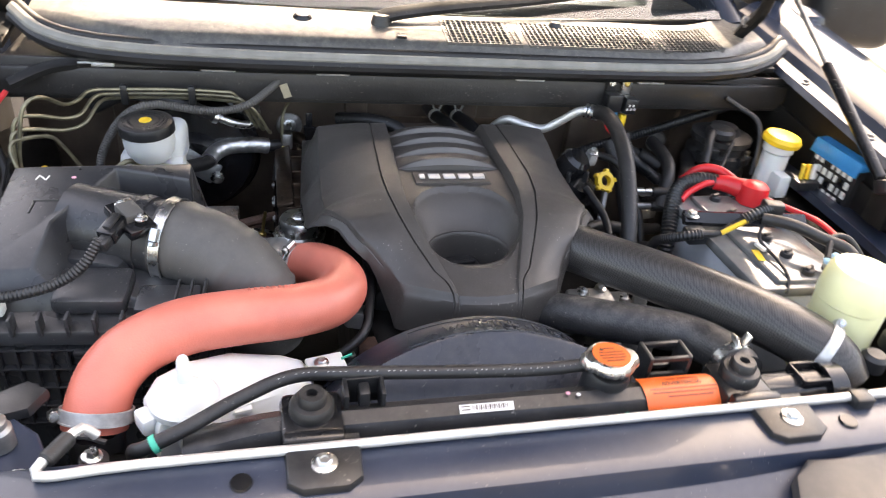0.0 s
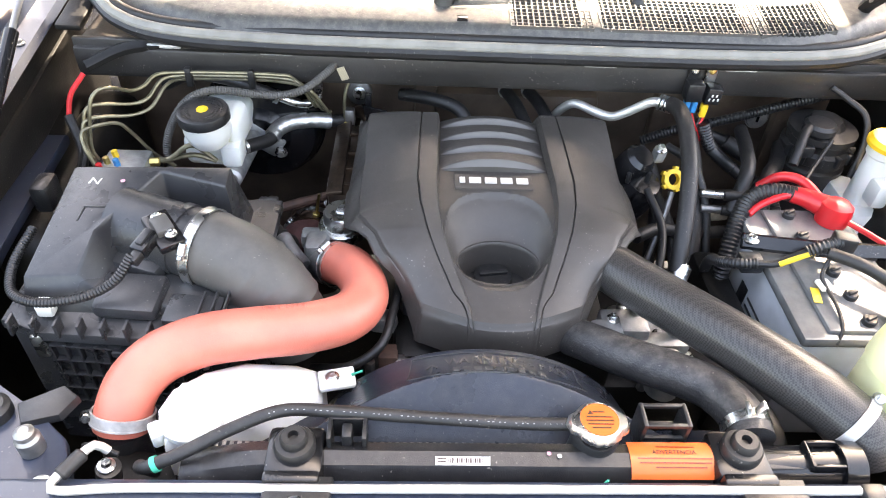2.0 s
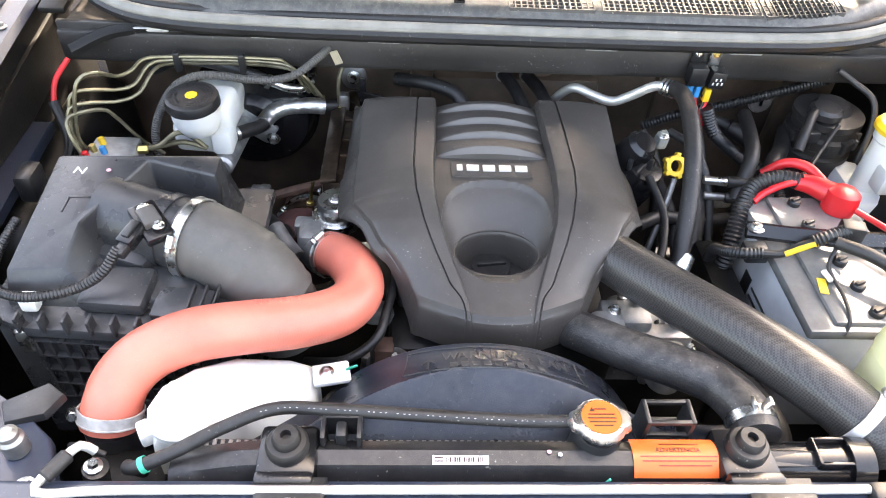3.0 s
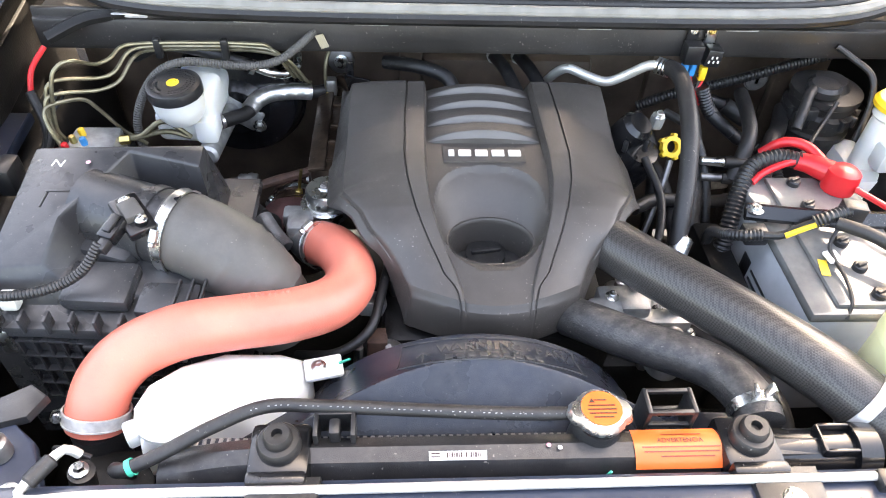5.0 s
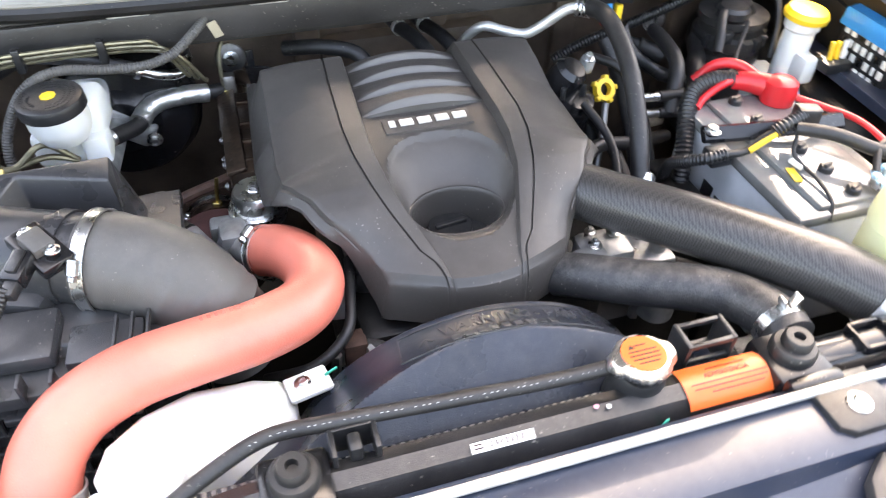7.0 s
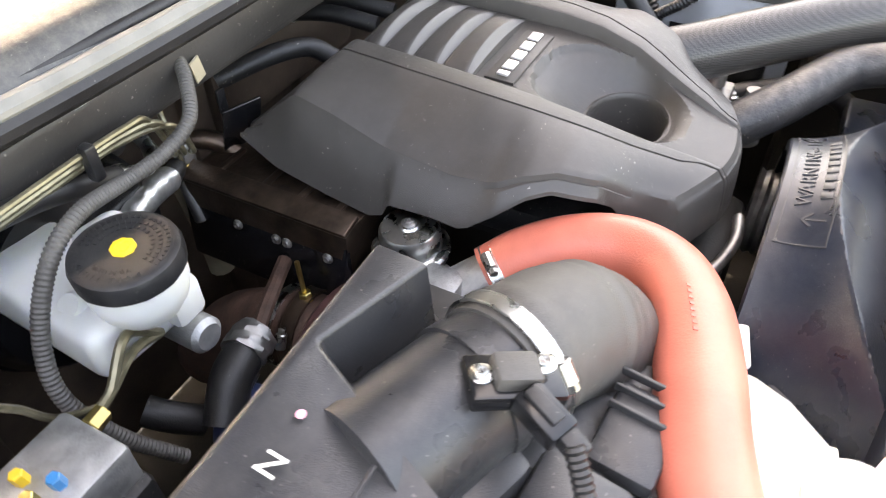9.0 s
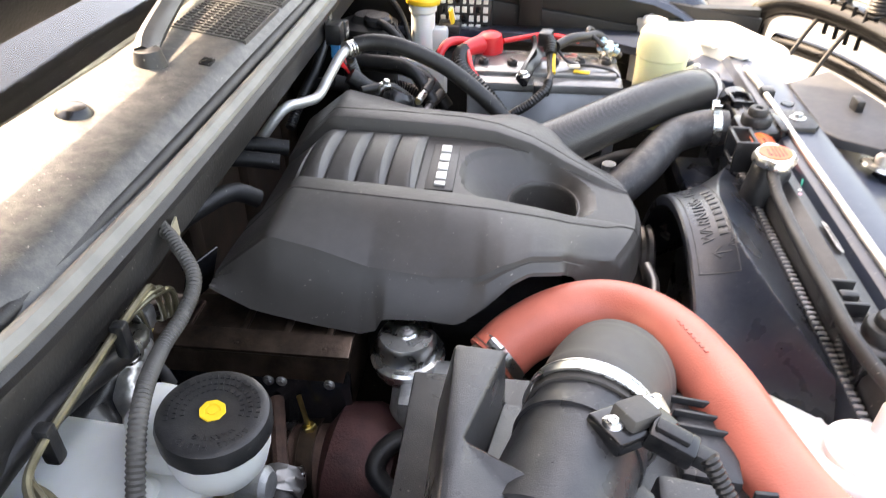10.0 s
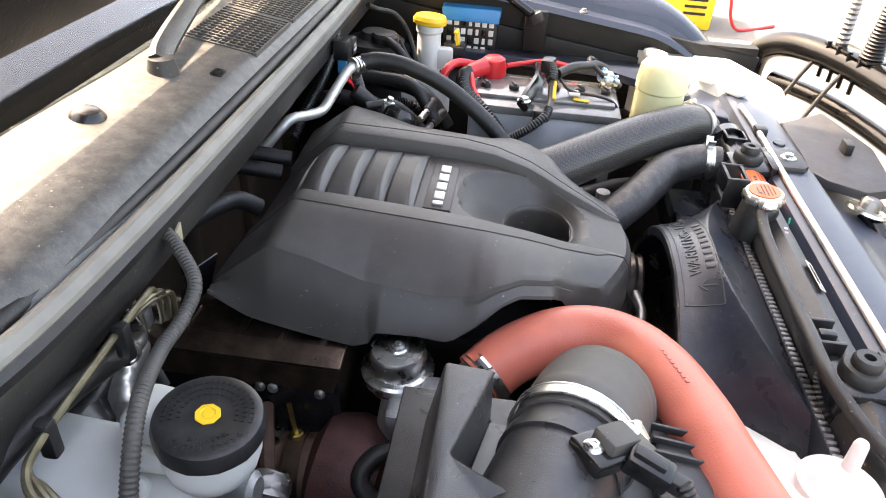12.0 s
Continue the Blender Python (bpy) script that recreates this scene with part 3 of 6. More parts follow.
# ---------- bonnet, raised on two gas struts ----------
hood = thing("bonnet", (0, 0.48, 1.17), "open bonnet with a dark underside and navy skin", "bonnet")
tilt = 61.0
hm = Matrix.Translation((XC, 0.475, 1.243)) @ pose(0, 0, 0, -tilt, 0, 0)
bm = B()
box(bm, (0, -0.52, 0.035), (1.58, 1.04, 0.012), 0.005)
bmesh.ops.transform(bm, matrix=hm, verts=bm.verts)
part("skin", bm, NAVYOUT, hood)
bm = B()
for x in (-0.735, 0.735):
    box(bm, (x, -0.52, 0.013), (0.08, 1.0, 0.032), 0.01)
box(bm, (0, -0.04, 0.013), (1.40, 0.08, 0.032), 0.01)
box(bm, (0, -0.99, 0.013), (1.36, 0.08, 0.032), 0.01)
for x in (-0.3, 0.0, 0.3):
    box(bm, (x, -0.52, 0.016), (0.07, 0.90, 0.026), 0.01)
bmesh.ops.transform(bm, matrix=hm, verts=bm.verts)
part("inner_frame", bm, BAYBLK, hood)


def gas_strut(s):
    top, mid, low = Vector((XC + s * 0.735, 0.385, 1.275)), Vector((XC + s * 0.745, 0.235, 1.178)), Vector((XC + s * 0.750, 0.015, 1.045))
    st = thing("gas_strut", low, "black bonnet gas strut standing on the inner wing", "gas strut", "bonnet struts")
    part("cylinder", rod(B(), low, mid, 0.0105, segs=18, bevel=0.003), GLOSSBLK, st, "gloss black cylinder")
    part("piston_rod", rod(B(), mid, top, 0.005, segs=14), DULL, st, "thin dark piston rod")
    part("socket", box(B(), low + Vector((0, -0.012, -0.008)), (0.022, 0.03, 0.026), 0.006, (-28, 0, 0)), PLASTIC, st)
    part("bracket", box(B(), low + Vector((s * 0.016, -0.012, -0.04)), (0.018, 0.05, 0.09), 0.004), BAYBLK, st)


gas_strut(-1)
gas_strut(1)

# ---------- engine mass below the cover ----------
eng = thing("engine", (-0.03, 0.1, 0.40), "grimy cast engine block and rocker cover under its plastic cover", "engine")
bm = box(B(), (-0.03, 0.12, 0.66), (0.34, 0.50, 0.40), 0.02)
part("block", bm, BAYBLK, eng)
bm = box(B(), (-0.04, 0.13, 0.872), (0.30, 0.36, 0.05), 0.015)
part("rocker_cover", bm, PLASTIC, eng)
bm = box(B(), (-0.275, 0.308, 0.868), (0.10, 0.235, 0.085), 0.010)
hs = part("heat_shield", bm, HEAT, eng, "discoloured brown steel heat shield")
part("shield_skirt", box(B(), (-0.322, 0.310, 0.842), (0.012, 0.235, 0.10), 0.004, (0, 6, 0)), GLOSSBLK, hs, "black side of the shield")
part("shield_lip", box(B(), (-0.312, 0.308, 0.912), (0.030, 0.235, 0.008), 0.003, (0, -14, 0)), HEAT, hs)
for y in (0.22, 0.27, 0.32, 0.385):
    part("pressed_rib", box(B(), (-0.285, y, 0.912), (0.070, 0.008, 0.006), 0.002), HEAT, hs)
for y in (0.215, 0.27, 0.285, 0.34):
    part("bolt", bolt(B(), (-0.330, y, 0.872), (-1, 0, 0.1), 0.004, 0.003), DULL, hs)


def door_mirror(s):
    mr = thing("door_mirror", (XC + s * 1.05, 0.70, 1.05), "black door mirror housing beside the windscreen", "mirror", "door mirrors")
    part("housing", box(B(), (XC + s * 1.17, 0.70, 1.19), (0.25, 0.13, 0.20), 0.05, (0, 0, -s * 12), 4), PLASTIC, mr)
    part("arm", box(B(), (XC + s * 1.00, 0.74, 1.11), (0.18, 0.07, 0.06), 0.02), PLASTIC, mr)


def bonnet_hinge(s):
    leaf = part("hinge", box(B(), (XC + s * 0.735, 0.46, 1.125), (0.045, 0.16, 0.012), 0.004, (8, 0, 0)), BAYBLK, hood, "black pressed steel hinge")
    part("hinge_arm", sweep(B(), [(XC + s * 0.735, 0.52, 1.135), (XC + s * 0.733, 0.49, 1.175), (XC + s * 0.730, 0.45, 1.215), (XC + s * 0.725, 0.43, 1.26)], 0.020, 20, 10, lambda f, a_: 0.45 + 0.6 * abs(math.cos(a_))), BAYBLK, leaf)
    part("hinge_pin", bolt(B(), (XC + s * 0.718, 0.475, 1.19), (-s, 0, 0), 0.008, 0.006), DULL, leaf)


bonnet_hinge(-1)
bonnet_hinge(1)
door_mirror(-1)
door_mirror(1)

# added walls, out of view: keep light off the ground from entering the bay
bm = box(B(), (XC, -0.63, 0.60), (1.5, 0.05, 0.56), 0.02)
for s in (-1, 1):
    box(bm, (XC + s * 0.80, -0.42, 0.58), (0.16, 0.45, 0.50), 0.03)
solo("front_light_block", bm, PLASTIC, "plain dark walls added below the support panel to block ground light", "bumper", kind="structure")


# ---------- engine cover ----------
CX = -0.042
SEAM = [(-0.15, 0.050), (-0.126, 0.056), (-0.108, 0.072), (-0.06, 0.089), (0.0, 0.109), (0.05, 0.120), (0.10, 0.124), (0.20, 0.122), (0.29, 0.118), (0.36, 0.117)]
RIDGE = [(-0.15, 0.040), (-0.13, 0.044), (-0.06, 0.066), (0.0, 0.083), (0.05, 0.090), (0.10, 0.091), (0.20, 0.088), (0.36, 0.084)]
CREASE = [(-0.15, 0.116), (-0.10, 0.142), (-0.05, 0.160), (0.0, 0.184), (0.02, 0.198), (0.05, 0.213), (0.10, 0.216), (0.18, 0.214), (0.29, 0.211), (0.36, 0.214)]
CREASEZ = [(-0.15, 0.946), (-0.10, 0.963), (-0.05, 0.980), (0.0, 0.993), (0.03, 0.992), (0.06, 0.981), (0.10, 0.978), (0.18, 0.986), (0.24, 1.006), (0.29, 1.017), (0.36, 0.960)]
EDGE = [(-0.15, 0.126), (-0.125, 0.142), (-0.10, 0.157), (-0.06, 0.173), (0.0, 0.199), (0.02, 0.215), (0.045, 0.234), (0.08, 0.243), (0.18, 0.246), (0.29, 0.240), (0.36, 0.234)]
BASEZ = [(-0.15, 0.948), (-0.124, 0.953), (-0.06, 0.968), (0.0, 0.986), (0.05, 0.995), (0.10, 0.999), (0.15, 1.001), (0.285, 1.006), (0.292, 1.003), (0.36, 0.945)]
STRIPZ = [(-0.15, 0.950), (-0.104, 0.966), (-0.05, 0.982), (0.0, 1.000), (0.05, 1.012), (0.10, 1.018), (0.20, 1.023), (0.285, 1.026), (0.292, 1.023), (0.36, 0.955)]
LOWZ = [(-0.15, 0.885), (-0.138, 0.896), (-0.12, 0.925), (-0.10, 0.948), (-0.05, 0.964), (0.0, 0.975), (0.02, 0.972), (0.045, 0.956), (0.07, 0.937), (0.08, 0.934), (0.112, 0.938), (0.160, 0.937), (0.168, 0.920), (0.186, 0.913), (0.24, 0.919), (0.313, 0.931), (0.36, 0.955)]
RIB0, PITCH = 0.146, 0.0395
WELL = (-0.020, 0.062, 0.047)      # its middle along y and half axes


def rib(v):
    """Height of a rib over its pitch: a quick rise in front, a long back."""
    return sstep(0.0, 0.011, v) * (1 - 0.25 * sstep(0.011, 0.034, v)) * (1 - sstep(0.0345, PITCH, v))


def cover_mid(x, y):
    """Height of the middle panel: crowned ribs at the back, the oil filler bowl in front."""
    z = lerp_table(BASEZ, y)
    u = min(1, abs(x) / lerp_table(RIDGE, y))
    crown = 1 - u * u
    if RIB0 < y:
        v = (y - RIB0) % PITCH if y < RIB0 + 4 * PITCH else 0.02
        back = 1 - sstep(0.29, 0.34, y)
        z += (0.008 * crown + 0.0095 * crown ** 0.8 * rib(v)) * back
    c, rx, ry = WELL
    v = (y - 0.003) / (0.090 if y > 0.003 else 0.092)
    wide = 0.081 - 0.014 * sstep(0.0, -0.085, y)
    rim = (abs(x / wide) ** 2.6 + abs(v) ** 2.6) ** (1 / 2.6)
    if rim < 1:
        well = math.hypot(x / rx, (y - c) / ry)
        f = (1 - rim) / max(1e-6, (1 - rim) + max(0, well - 1) * 0.62) if well > 1 else 1
        z += (0.950 - z) * (0.12 * sstep(0, 0.05, f) + 0.53 * f + 0.35 * sstep(0, 1, f))
    return z


bm = B()
ys = [-0.150, -0.149, -0.1465, -0.143, -0.138, -0.131, -0.123] + [-0.115 + 0.0042 * i for i in range(63)]
ys += [RIB0 + PITCH * k + d for k in range(4) for d in (0.0, 0.002, 0.004, 0.006, 0.008, 0.0105, 0.015, 0.022, 0.029, 0.034, 0.0355, 0.037, 0.0385)]
ys = sorted(set(ys + [0.100, 0.108, 0.116, 0.124, 0.132, 0.140, 0.307, 0.315, 0.325, 0.335, 0.345, 0.353, 0.358, 0.36]))
ys = [y for y in ys if y < RIB0 or y > 0.3039 or any(abs(y - RIB0 - PITCH * k - d) < 1e-6 for k in range(4) for d in (0.0, 0.002, 0.004, 0.006, 0.008, 0.0105, 0.015, 0.022, 0.029, 0.034, 0.0355, 0.037, 0.0385))]
grid = []
for y in ys:
    seam, ridge, crease, edge = (lerp_table(tb, y) for tb in (SEAM, RIDGE, CREASE, EDGE))
    rz, cz, low = lerp_table(STRIPZ, y), lerp_table(CREASEZ, y), lerp_table(LOWZ, y)
    cz = max(cz, low + 0.004)
    nose = 0.008 * sstep(-0.143, -0.150, y)
    half = [(ridge * i / 30, None) for i in range(31)]
    half += [(ridge + 0.0025, rz - 0.004), (ridge + 0.004, rz - 0.001), (ridge + 0.007, rz)]
    half += [(seam - 0.0016, rz), (seam - 0.0008, rz - 0.004), (seam + 0.0008, rz - 0.004), (seam + 0.0016, rz)]
    for k in range(1, 9):
        f = k / 9
        half.append((seam + (crease - seam) * f, rz + (cz - rz) * f ** 1.35 + 0.002 * math.sin(math.pi * f)))
    half += [(crease - 0.004, cz + 0.001), (crease, cz - 0.001), (crease + (edge - crease) * 0.12, cz - 0.005 - 0.08 * (cz - low)), (crease + (edge - crease) * 0.35, cz + (low - cz) * 0.32),
             (crease + (edge - crease) * 0.7, cz + (low - cz) * 0.66), (edge - 0.0015, low + 0.004), (edge, low), (edge - 0.003, low)]
    row = []
    for s in (-1, 1):
        pts = []
        for x, z in half:
            zz = cover_mid(x, y) if z is None else z
            back = 0.045 * min(1.7, (x / 0.125) ** 2) * sstep(-0.02, -0.150, y)
            pts.append((CX + s * x, y + back, zz - nose))
        row.append(pts)
    grid.append([bm.verts.new(p) for p in row[0][:0:-1] + row[1]])
# front wall, falling from the first row
wall = [grid[0]]
for dy, dz in ((-0.0025, 0.006), (-0.004, 0.016), (-0.006, 0.036), (-0.007, 0.060)):
    wall.append([bm.verts.new((v.co.x, v.co.y + dy, max(0.876, v.co.z - dz))) for v in grid[0]])
for p, q in zip(wall[1:][::-1] + [grid[0]], wall[::-1][1:]):
    for k in range(len(p) - 1):
        if p is not q:
            bm.faces.new((p[k], p[k + 1], q[k + 1], q[k]))
for p, q in zip(grid, grid[1:]):
    for k in range(len(p) - 1):
        m_ = (p[k].co + q[k + 1].co) / 2
        if math.hypot((m_.x - CX) / WELL[1], (m_.y - WELL[0]) / WELL[2]) > 0.99:
            bm.faces.new((p[k], p[k + 1], q[k + 1], q[k]))
cover = thing("engine_cover", (CX, 0.06, 0.88), "dark grey moulded plastic engine cover with ribs and a filler bowl", "engine cover")
part("shell", bm, COVER, cover, sharp=28)
bm = B()
prof = [(1.10, 0.9485), (1.06, 0.9515), (1.0, 0.9515), (0.965, 0.9490), (0.955, 0.944), (0.90, 0.888), (0.0, 0.888)]
rings = [[bm.verts.new((CX + WELL[1] * r * math.cos(2 * math.pi * i / 64), WELL[0] + WELL[2] * r * math.sin(2 * math.pi * i / 64), z)) for i in range(64)] for r, z in prof]
for p, q in zip(rings, rings[1:]):
    for i in range(64):
        bm.faces.new((p[i], p[(i + 1) % 64], q[(i + 1) % 64], q[i]))
part("filler_well", bm, COVER, cover)
# sheen on the rib fronts, put into the colour as lighter grey strips
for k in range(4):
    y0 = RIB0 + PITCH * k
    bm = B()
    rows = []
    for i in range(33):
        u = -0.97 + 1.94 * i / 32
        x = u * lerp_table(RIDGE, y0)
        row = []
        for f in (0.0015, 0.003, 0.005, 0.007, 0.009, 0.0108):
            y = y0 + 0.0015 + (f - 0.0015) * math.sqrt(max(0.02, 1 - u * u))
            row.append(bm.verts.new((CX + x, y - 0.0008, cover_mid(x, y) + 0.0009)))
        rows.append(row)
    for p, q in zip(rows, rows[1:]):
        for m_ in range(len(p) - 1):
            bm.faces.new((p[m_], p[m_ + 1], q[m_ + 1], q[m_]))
    part("rib_strip", bm, RIBSHEEN, cover, "lens-shaped strip in lighter grey, the sheen on a rib front")
bm = B()
pm = pose(CX - 0.002, 0.1170, 1.0005, 1.5, 0, 0)
t = slab(B(), [(-0.063, -0.018), (0.063, -0.018), (0.063, 0.018), (-0.063, 0.018)], -0.004, 0.0022, 0.001)
bmesh.ops.transform(t, matrix=pm, verts=t.verts)
plate = part("badge_plate", t, COVER, cover, "name plate pad")
for k, (x, w) in enumerate(((-0.0505, 0.010), (-0.030, 0.021), (-0.0045, 0.021), (0.021, 0.021), (0.0465, 0.021))):
    bm = B()
    box(bm, (x, 0, 0.004), (w * 0.92, 0.0140, 0.003), 0.001)
    bmesh.ops.transform(bm, matrix=pm, verts=bm.verts)
    part("badge_bar", bm, LETTER, plate, "raised silver badge block")
bm = lathe(B(), [(0.050, -0.02), (0.050, 0.0), (0.030, 0.0), (0.030, 0.012), (0.027, 0.0135), (0, 0.0135)], (CX - 0.002, 0.000, 0.895), segs=40)
box(bm, (CX - 0.002, 0.000, 0.9105), (0.046, 0.008, 0.007), 0.002, (0, 0, 8))
solo("oil_filler_cap", bm, PLASTIC, "black plastic oil filler cap in the cover bowl", "filler cap")

# ---------- red hose ----------
rp = [(-0.296, 0.034, 0.890), (-0.270, 0.003, 0.909), (-0.248, -0.042, 0.925), (-0.241, -0.088, 0.933), (-0.262, -0.130, 0.940), (-0.312, -0.160, 0.950), (-0.38, -0.180, 0.960),
      (-0.44, -0.195, 0.962), (-0.49, -0.217, 0.954), (-0.518, -0.245, 0.940), (-0.530, -0.270, 0.918), (-0.534, -0.284, 0.896)]
REDPRINT = material("red_hose_print", (0.58, 0.135, 0.092), 0.5, var=0.3)
rh = thing("intercooler_hose", (-0.35, -0.12, 0.85), "salmon red silicone hose bent into an S", "hose")
part("hose", sweep(B(), [(x, y + 0.002, z + 0.002) for x, y, z in rp], 0.0348, 110, 40), RED, rh)
part("stub", sweep(B(), [(-0.325, 0.072, 0.868), (-0.285, 0.022, 0.899)], 0.030, 8, 28), ALU, rh, "cast aluminium pipe stub")
clamp_ring(rh, (-0.2905, 0.0275, 0.894), (0.6, -0.70, 0.42), 0.0356, 0.013, screw=(-0.4, 0, 1))
clamp_ring(rh, (-0.5315, -0.2745, 0.911), (-0.12, -0.55, -0.83), 0.0366, 0.016, ZINC, screw=(-1, -0.3, 0.2))
part("lower_pipe", rod(B(), (-0.534, -0.282, 0.898), (-0.536, -0.31, 0.70), 0.030, segs=20), PLASTIC, rh, "black plastic pipe below the hose")
bm = B()
for i in range(8):
    box(bm, (-0.365 + 0.0075 * i, -0.1648 + 0.0022 * i, 0.9945 - 0.0012 * i), (0.0035, 0.005, 0.0008), 0, (14, 8, 18))
part("print_bar", bm, REDPRINT, rh, "worn dark print")

# ---------- air cleaner ----------
ab = thing("air_cleaner", (-0.57, -0.02, 0.60), "black plastic air filter box with a sloping lid", "air filter box")
bm = B()
slab(bm, [(-0.700, -0.165), (-0.43, -0.185), (-0.40, -0.15), (-0.40, 0.10), (-0.70, 0.10)], 0.70, 0.945, 0.004)
body = part("lower_box", bm, BOXPL, ab)
bm = B()
for i in range(12):
    x = -0.655 + 0.019 * i
    box(bm, (x, -0.171 - 0.0014 * i, 0.868), (0.0035, 0.012, 0.125), 0.001)
for z in (0.928, 0.898, 0.868, 0.838, 0.808):
    box(bm, (-0.552, -0.179, z), (0.215, 0.012, 0.0035), 0.001, (0, 0, -4.2))
box(bm, (-0.545, -0.186, 0.925), (0.05, 0.01, 0.01), 0.002, (0, 0, -4))
part("rib", bm, BOXPL, body, "ribbed front wall")
bm = slab(B(), [(-0.715, -0.160), (-0.655, -0.182), (-0.42, -0.196), (-0.385, -0.15), (-0.385, 0.11), (-0.71, 0.11)], 0.944, 0.960, 0.004)
for i in range(10):
    box(bm, (-0.69 + 0.03 * i, -0.176 - 0.0016 * i, 0.968), (0.004, 0.018, 0.026), 0.001)
part("flange", bm, BOXPL, ab)
# lid: a wedge with a notch cut for the outlet
bm = B()
lo = [(-0.695, 0.085), (-0.425, 0.082), (-0.423, 0.018), (-0.425, -0.15), (-0.690, -0.145)]
top = [(-0.672, 0.064, 1.050), (-0.445, 0.066, 1.054), (-0.444, 0.023, 1.050), (-0.543, 0.051, 1.054), (-0.600, -0.071, 1.040), (-0.618, -0.118, 1.004), (-0.686, -0.124, 1.004)]
bv = [bm.verts.new((x, y, 0.958)) for x, y in lo]
tv = [bm.verts.new(p) for p in top]
mid = [bm.verts.new(p) for p in ((-0.539, 0.045, 0.990), (-0.585, -0.070, 0.985), (-0.600, -0.125, 0.985), (-0.438, 0.021, 0.985))]
bm.faces.new((tv[0], tv[1], tv[2], tv[3]))
bm.faces.new((tv[0], tv[3], tv[4], tv[5], tv[6]))
bm.faces.new((bv[0], bv[1], tv[1], tv[0]))
bm.faces.new((bv[1], bv[2], mid[3], tv[2], tv[1]))
bm.faces.new((tv[3], tv[2], mid[3], mid[0]))
bm.faces.new((tv[3], mid[0], mid[1], tv[4]))
bm.faces.new((tv[4], mid[1], mid[2], tv[5]))
bm.faces.new((bv[4], bv[0], tv[0], tv[6]))
bm.faces.new((bv[3], bv[4], tv[6], tv[5], mid[2]))
bm.faces.new((mid[0], mid[3], bv[2], bv[3], mid[2], mid[1]))
bm.faces.new(bv)
bmesh.ops.recalc_face_normals(bm, faces=bm.faces)
bmesh.ops.bevel(bm, geom=bm.edges[:], offset=0.0035, segments=2, affect='EDGES', profile=0.5)
lid = part("lid", bm, BOXPL, ab)
bm = box(B(), (-0.550, -0.128, 0.976), (0.085, 0.066, 0.024), 0.007, (6, 0, -4))
part("lid_pad", bm, BOXPL, lid)
bm = box(B(), (-0.462, -0.150, 0.970), (0.075, 0.050, 0.018), 0.005, (4, 0, -4))
part("lid_pad", bm, BOXPL, lid)
for k in range(3):
    part("pad_rib", box(B(), (-0.452 + 0.016 * k, -0.150, 0.981), (0.003, 0.05, 0.008), 0.001, (4, 0, -4)), BOXPL, ab)
bm = box(B(), (-0.628, -0.040, 1.0455), (0.003, 0.03, 0.003), 0.001)
box(bm, (-0.614, -0.026, 1.047), (0.030, 0.003, 0.003), 0.001)
part("raised_corner_mark", bm, BOXPL, lid)
bm = B()
sweep(bm, [(-0.592, -0.005, 1.004), (-0.455, -0.053, 0.997)], 0.051, 12, 40)
sweep(bm, [(-0.505, -0.035, 1.000), (-0.492, -0.040, 0.999)], 0.0535, 4, 40)
box(bm, (-0.552, -0.035, 0.975), (0.10, 0.11, 0.04), 0.015, (0, 0, -19))
maf = part("outlet_tube", bm, BOXPL, ab, "black outlet tube with a sensor seat")
bm = box(B(), (-0.508, -0.072, 1.044), (0.036, 0.064, 0.014), 0.003, (12, 0, 38))
sensor = part("airflow_sensor", bm, GLOSSBLK, ab, "black airflow sensor with its plug")
part("sensor_body", box(B(), (-0.508, -0.073, 1.054), (0.024, 0.030, 0.016), 0.003, (12, 0, 38)), ELBOW, sensor, "dusty grey sensor body")
part("plug", box(B(), (-0.524, -0.098, 1.046), (0.022, 0.036, 0.018), 0.003, (12, 0, -22)), GLOSSBLK, sensor)
part("latch", box(B(), (-0.524, -0.098, 1.057), (0.010, 0.026, 0.004), 0.001, (12, 0, -22)), PLASTIC, sensor)
part("boot", box(B(), (-0.531, -0.120, 1.040), (0.014, 0.020, 0.014), 0.003, (12, 0, -22)), PLASTIC, sensor)
part("bolt", bolt(B(), (-0.520, -0.055, 1.055), r=0.005, h=0.004), STEEL, sensor)
part("bolt", bolt(B(), (-0.493, -0.086, 1.052), r=0.005, h=0.004), STEEL, sensor)
lettering("letter_mark", "N", 0.022, pose(-0.628, 0.025, 1.0535, 4, -1.5, 175), PALE, lid)
part("paint_dot", lathe(B(), [(0.0035, 0.0), (0.003, 0.0008), (0, 0.001)], (-0.592, 0.030, 1.0505), segs=10), PINKP, lid, "dab of pink paint")
for p in ((-0.665, -0.178, 0.93), (-0.45, -0.197, 0.93)):
    part("clip", box(B(), p, (0.017, 0.008, 0.042), 0.003), STEEL, ab, "pale spring clip")
part("clip", box(B(), (-0.655, -0.150, 0.975), (0.022, 0.018, 0.024), 0.004), PALE, ab, "pale cable clip")

el = thing("intake_elbow", (-0.40, -0.06, 0.85), "dark grey rubber intake elbow with clamp", "intake duct")
ep = [(-0.476, -0.046, 0.998), (-0.447, -0.056, 0.996), (-0.412, -0.069, 0.985), (-0.379, -0.083, 0.961), (-0.357, -0.094, 0.925), (-0.346, -0.100, 0.86)]
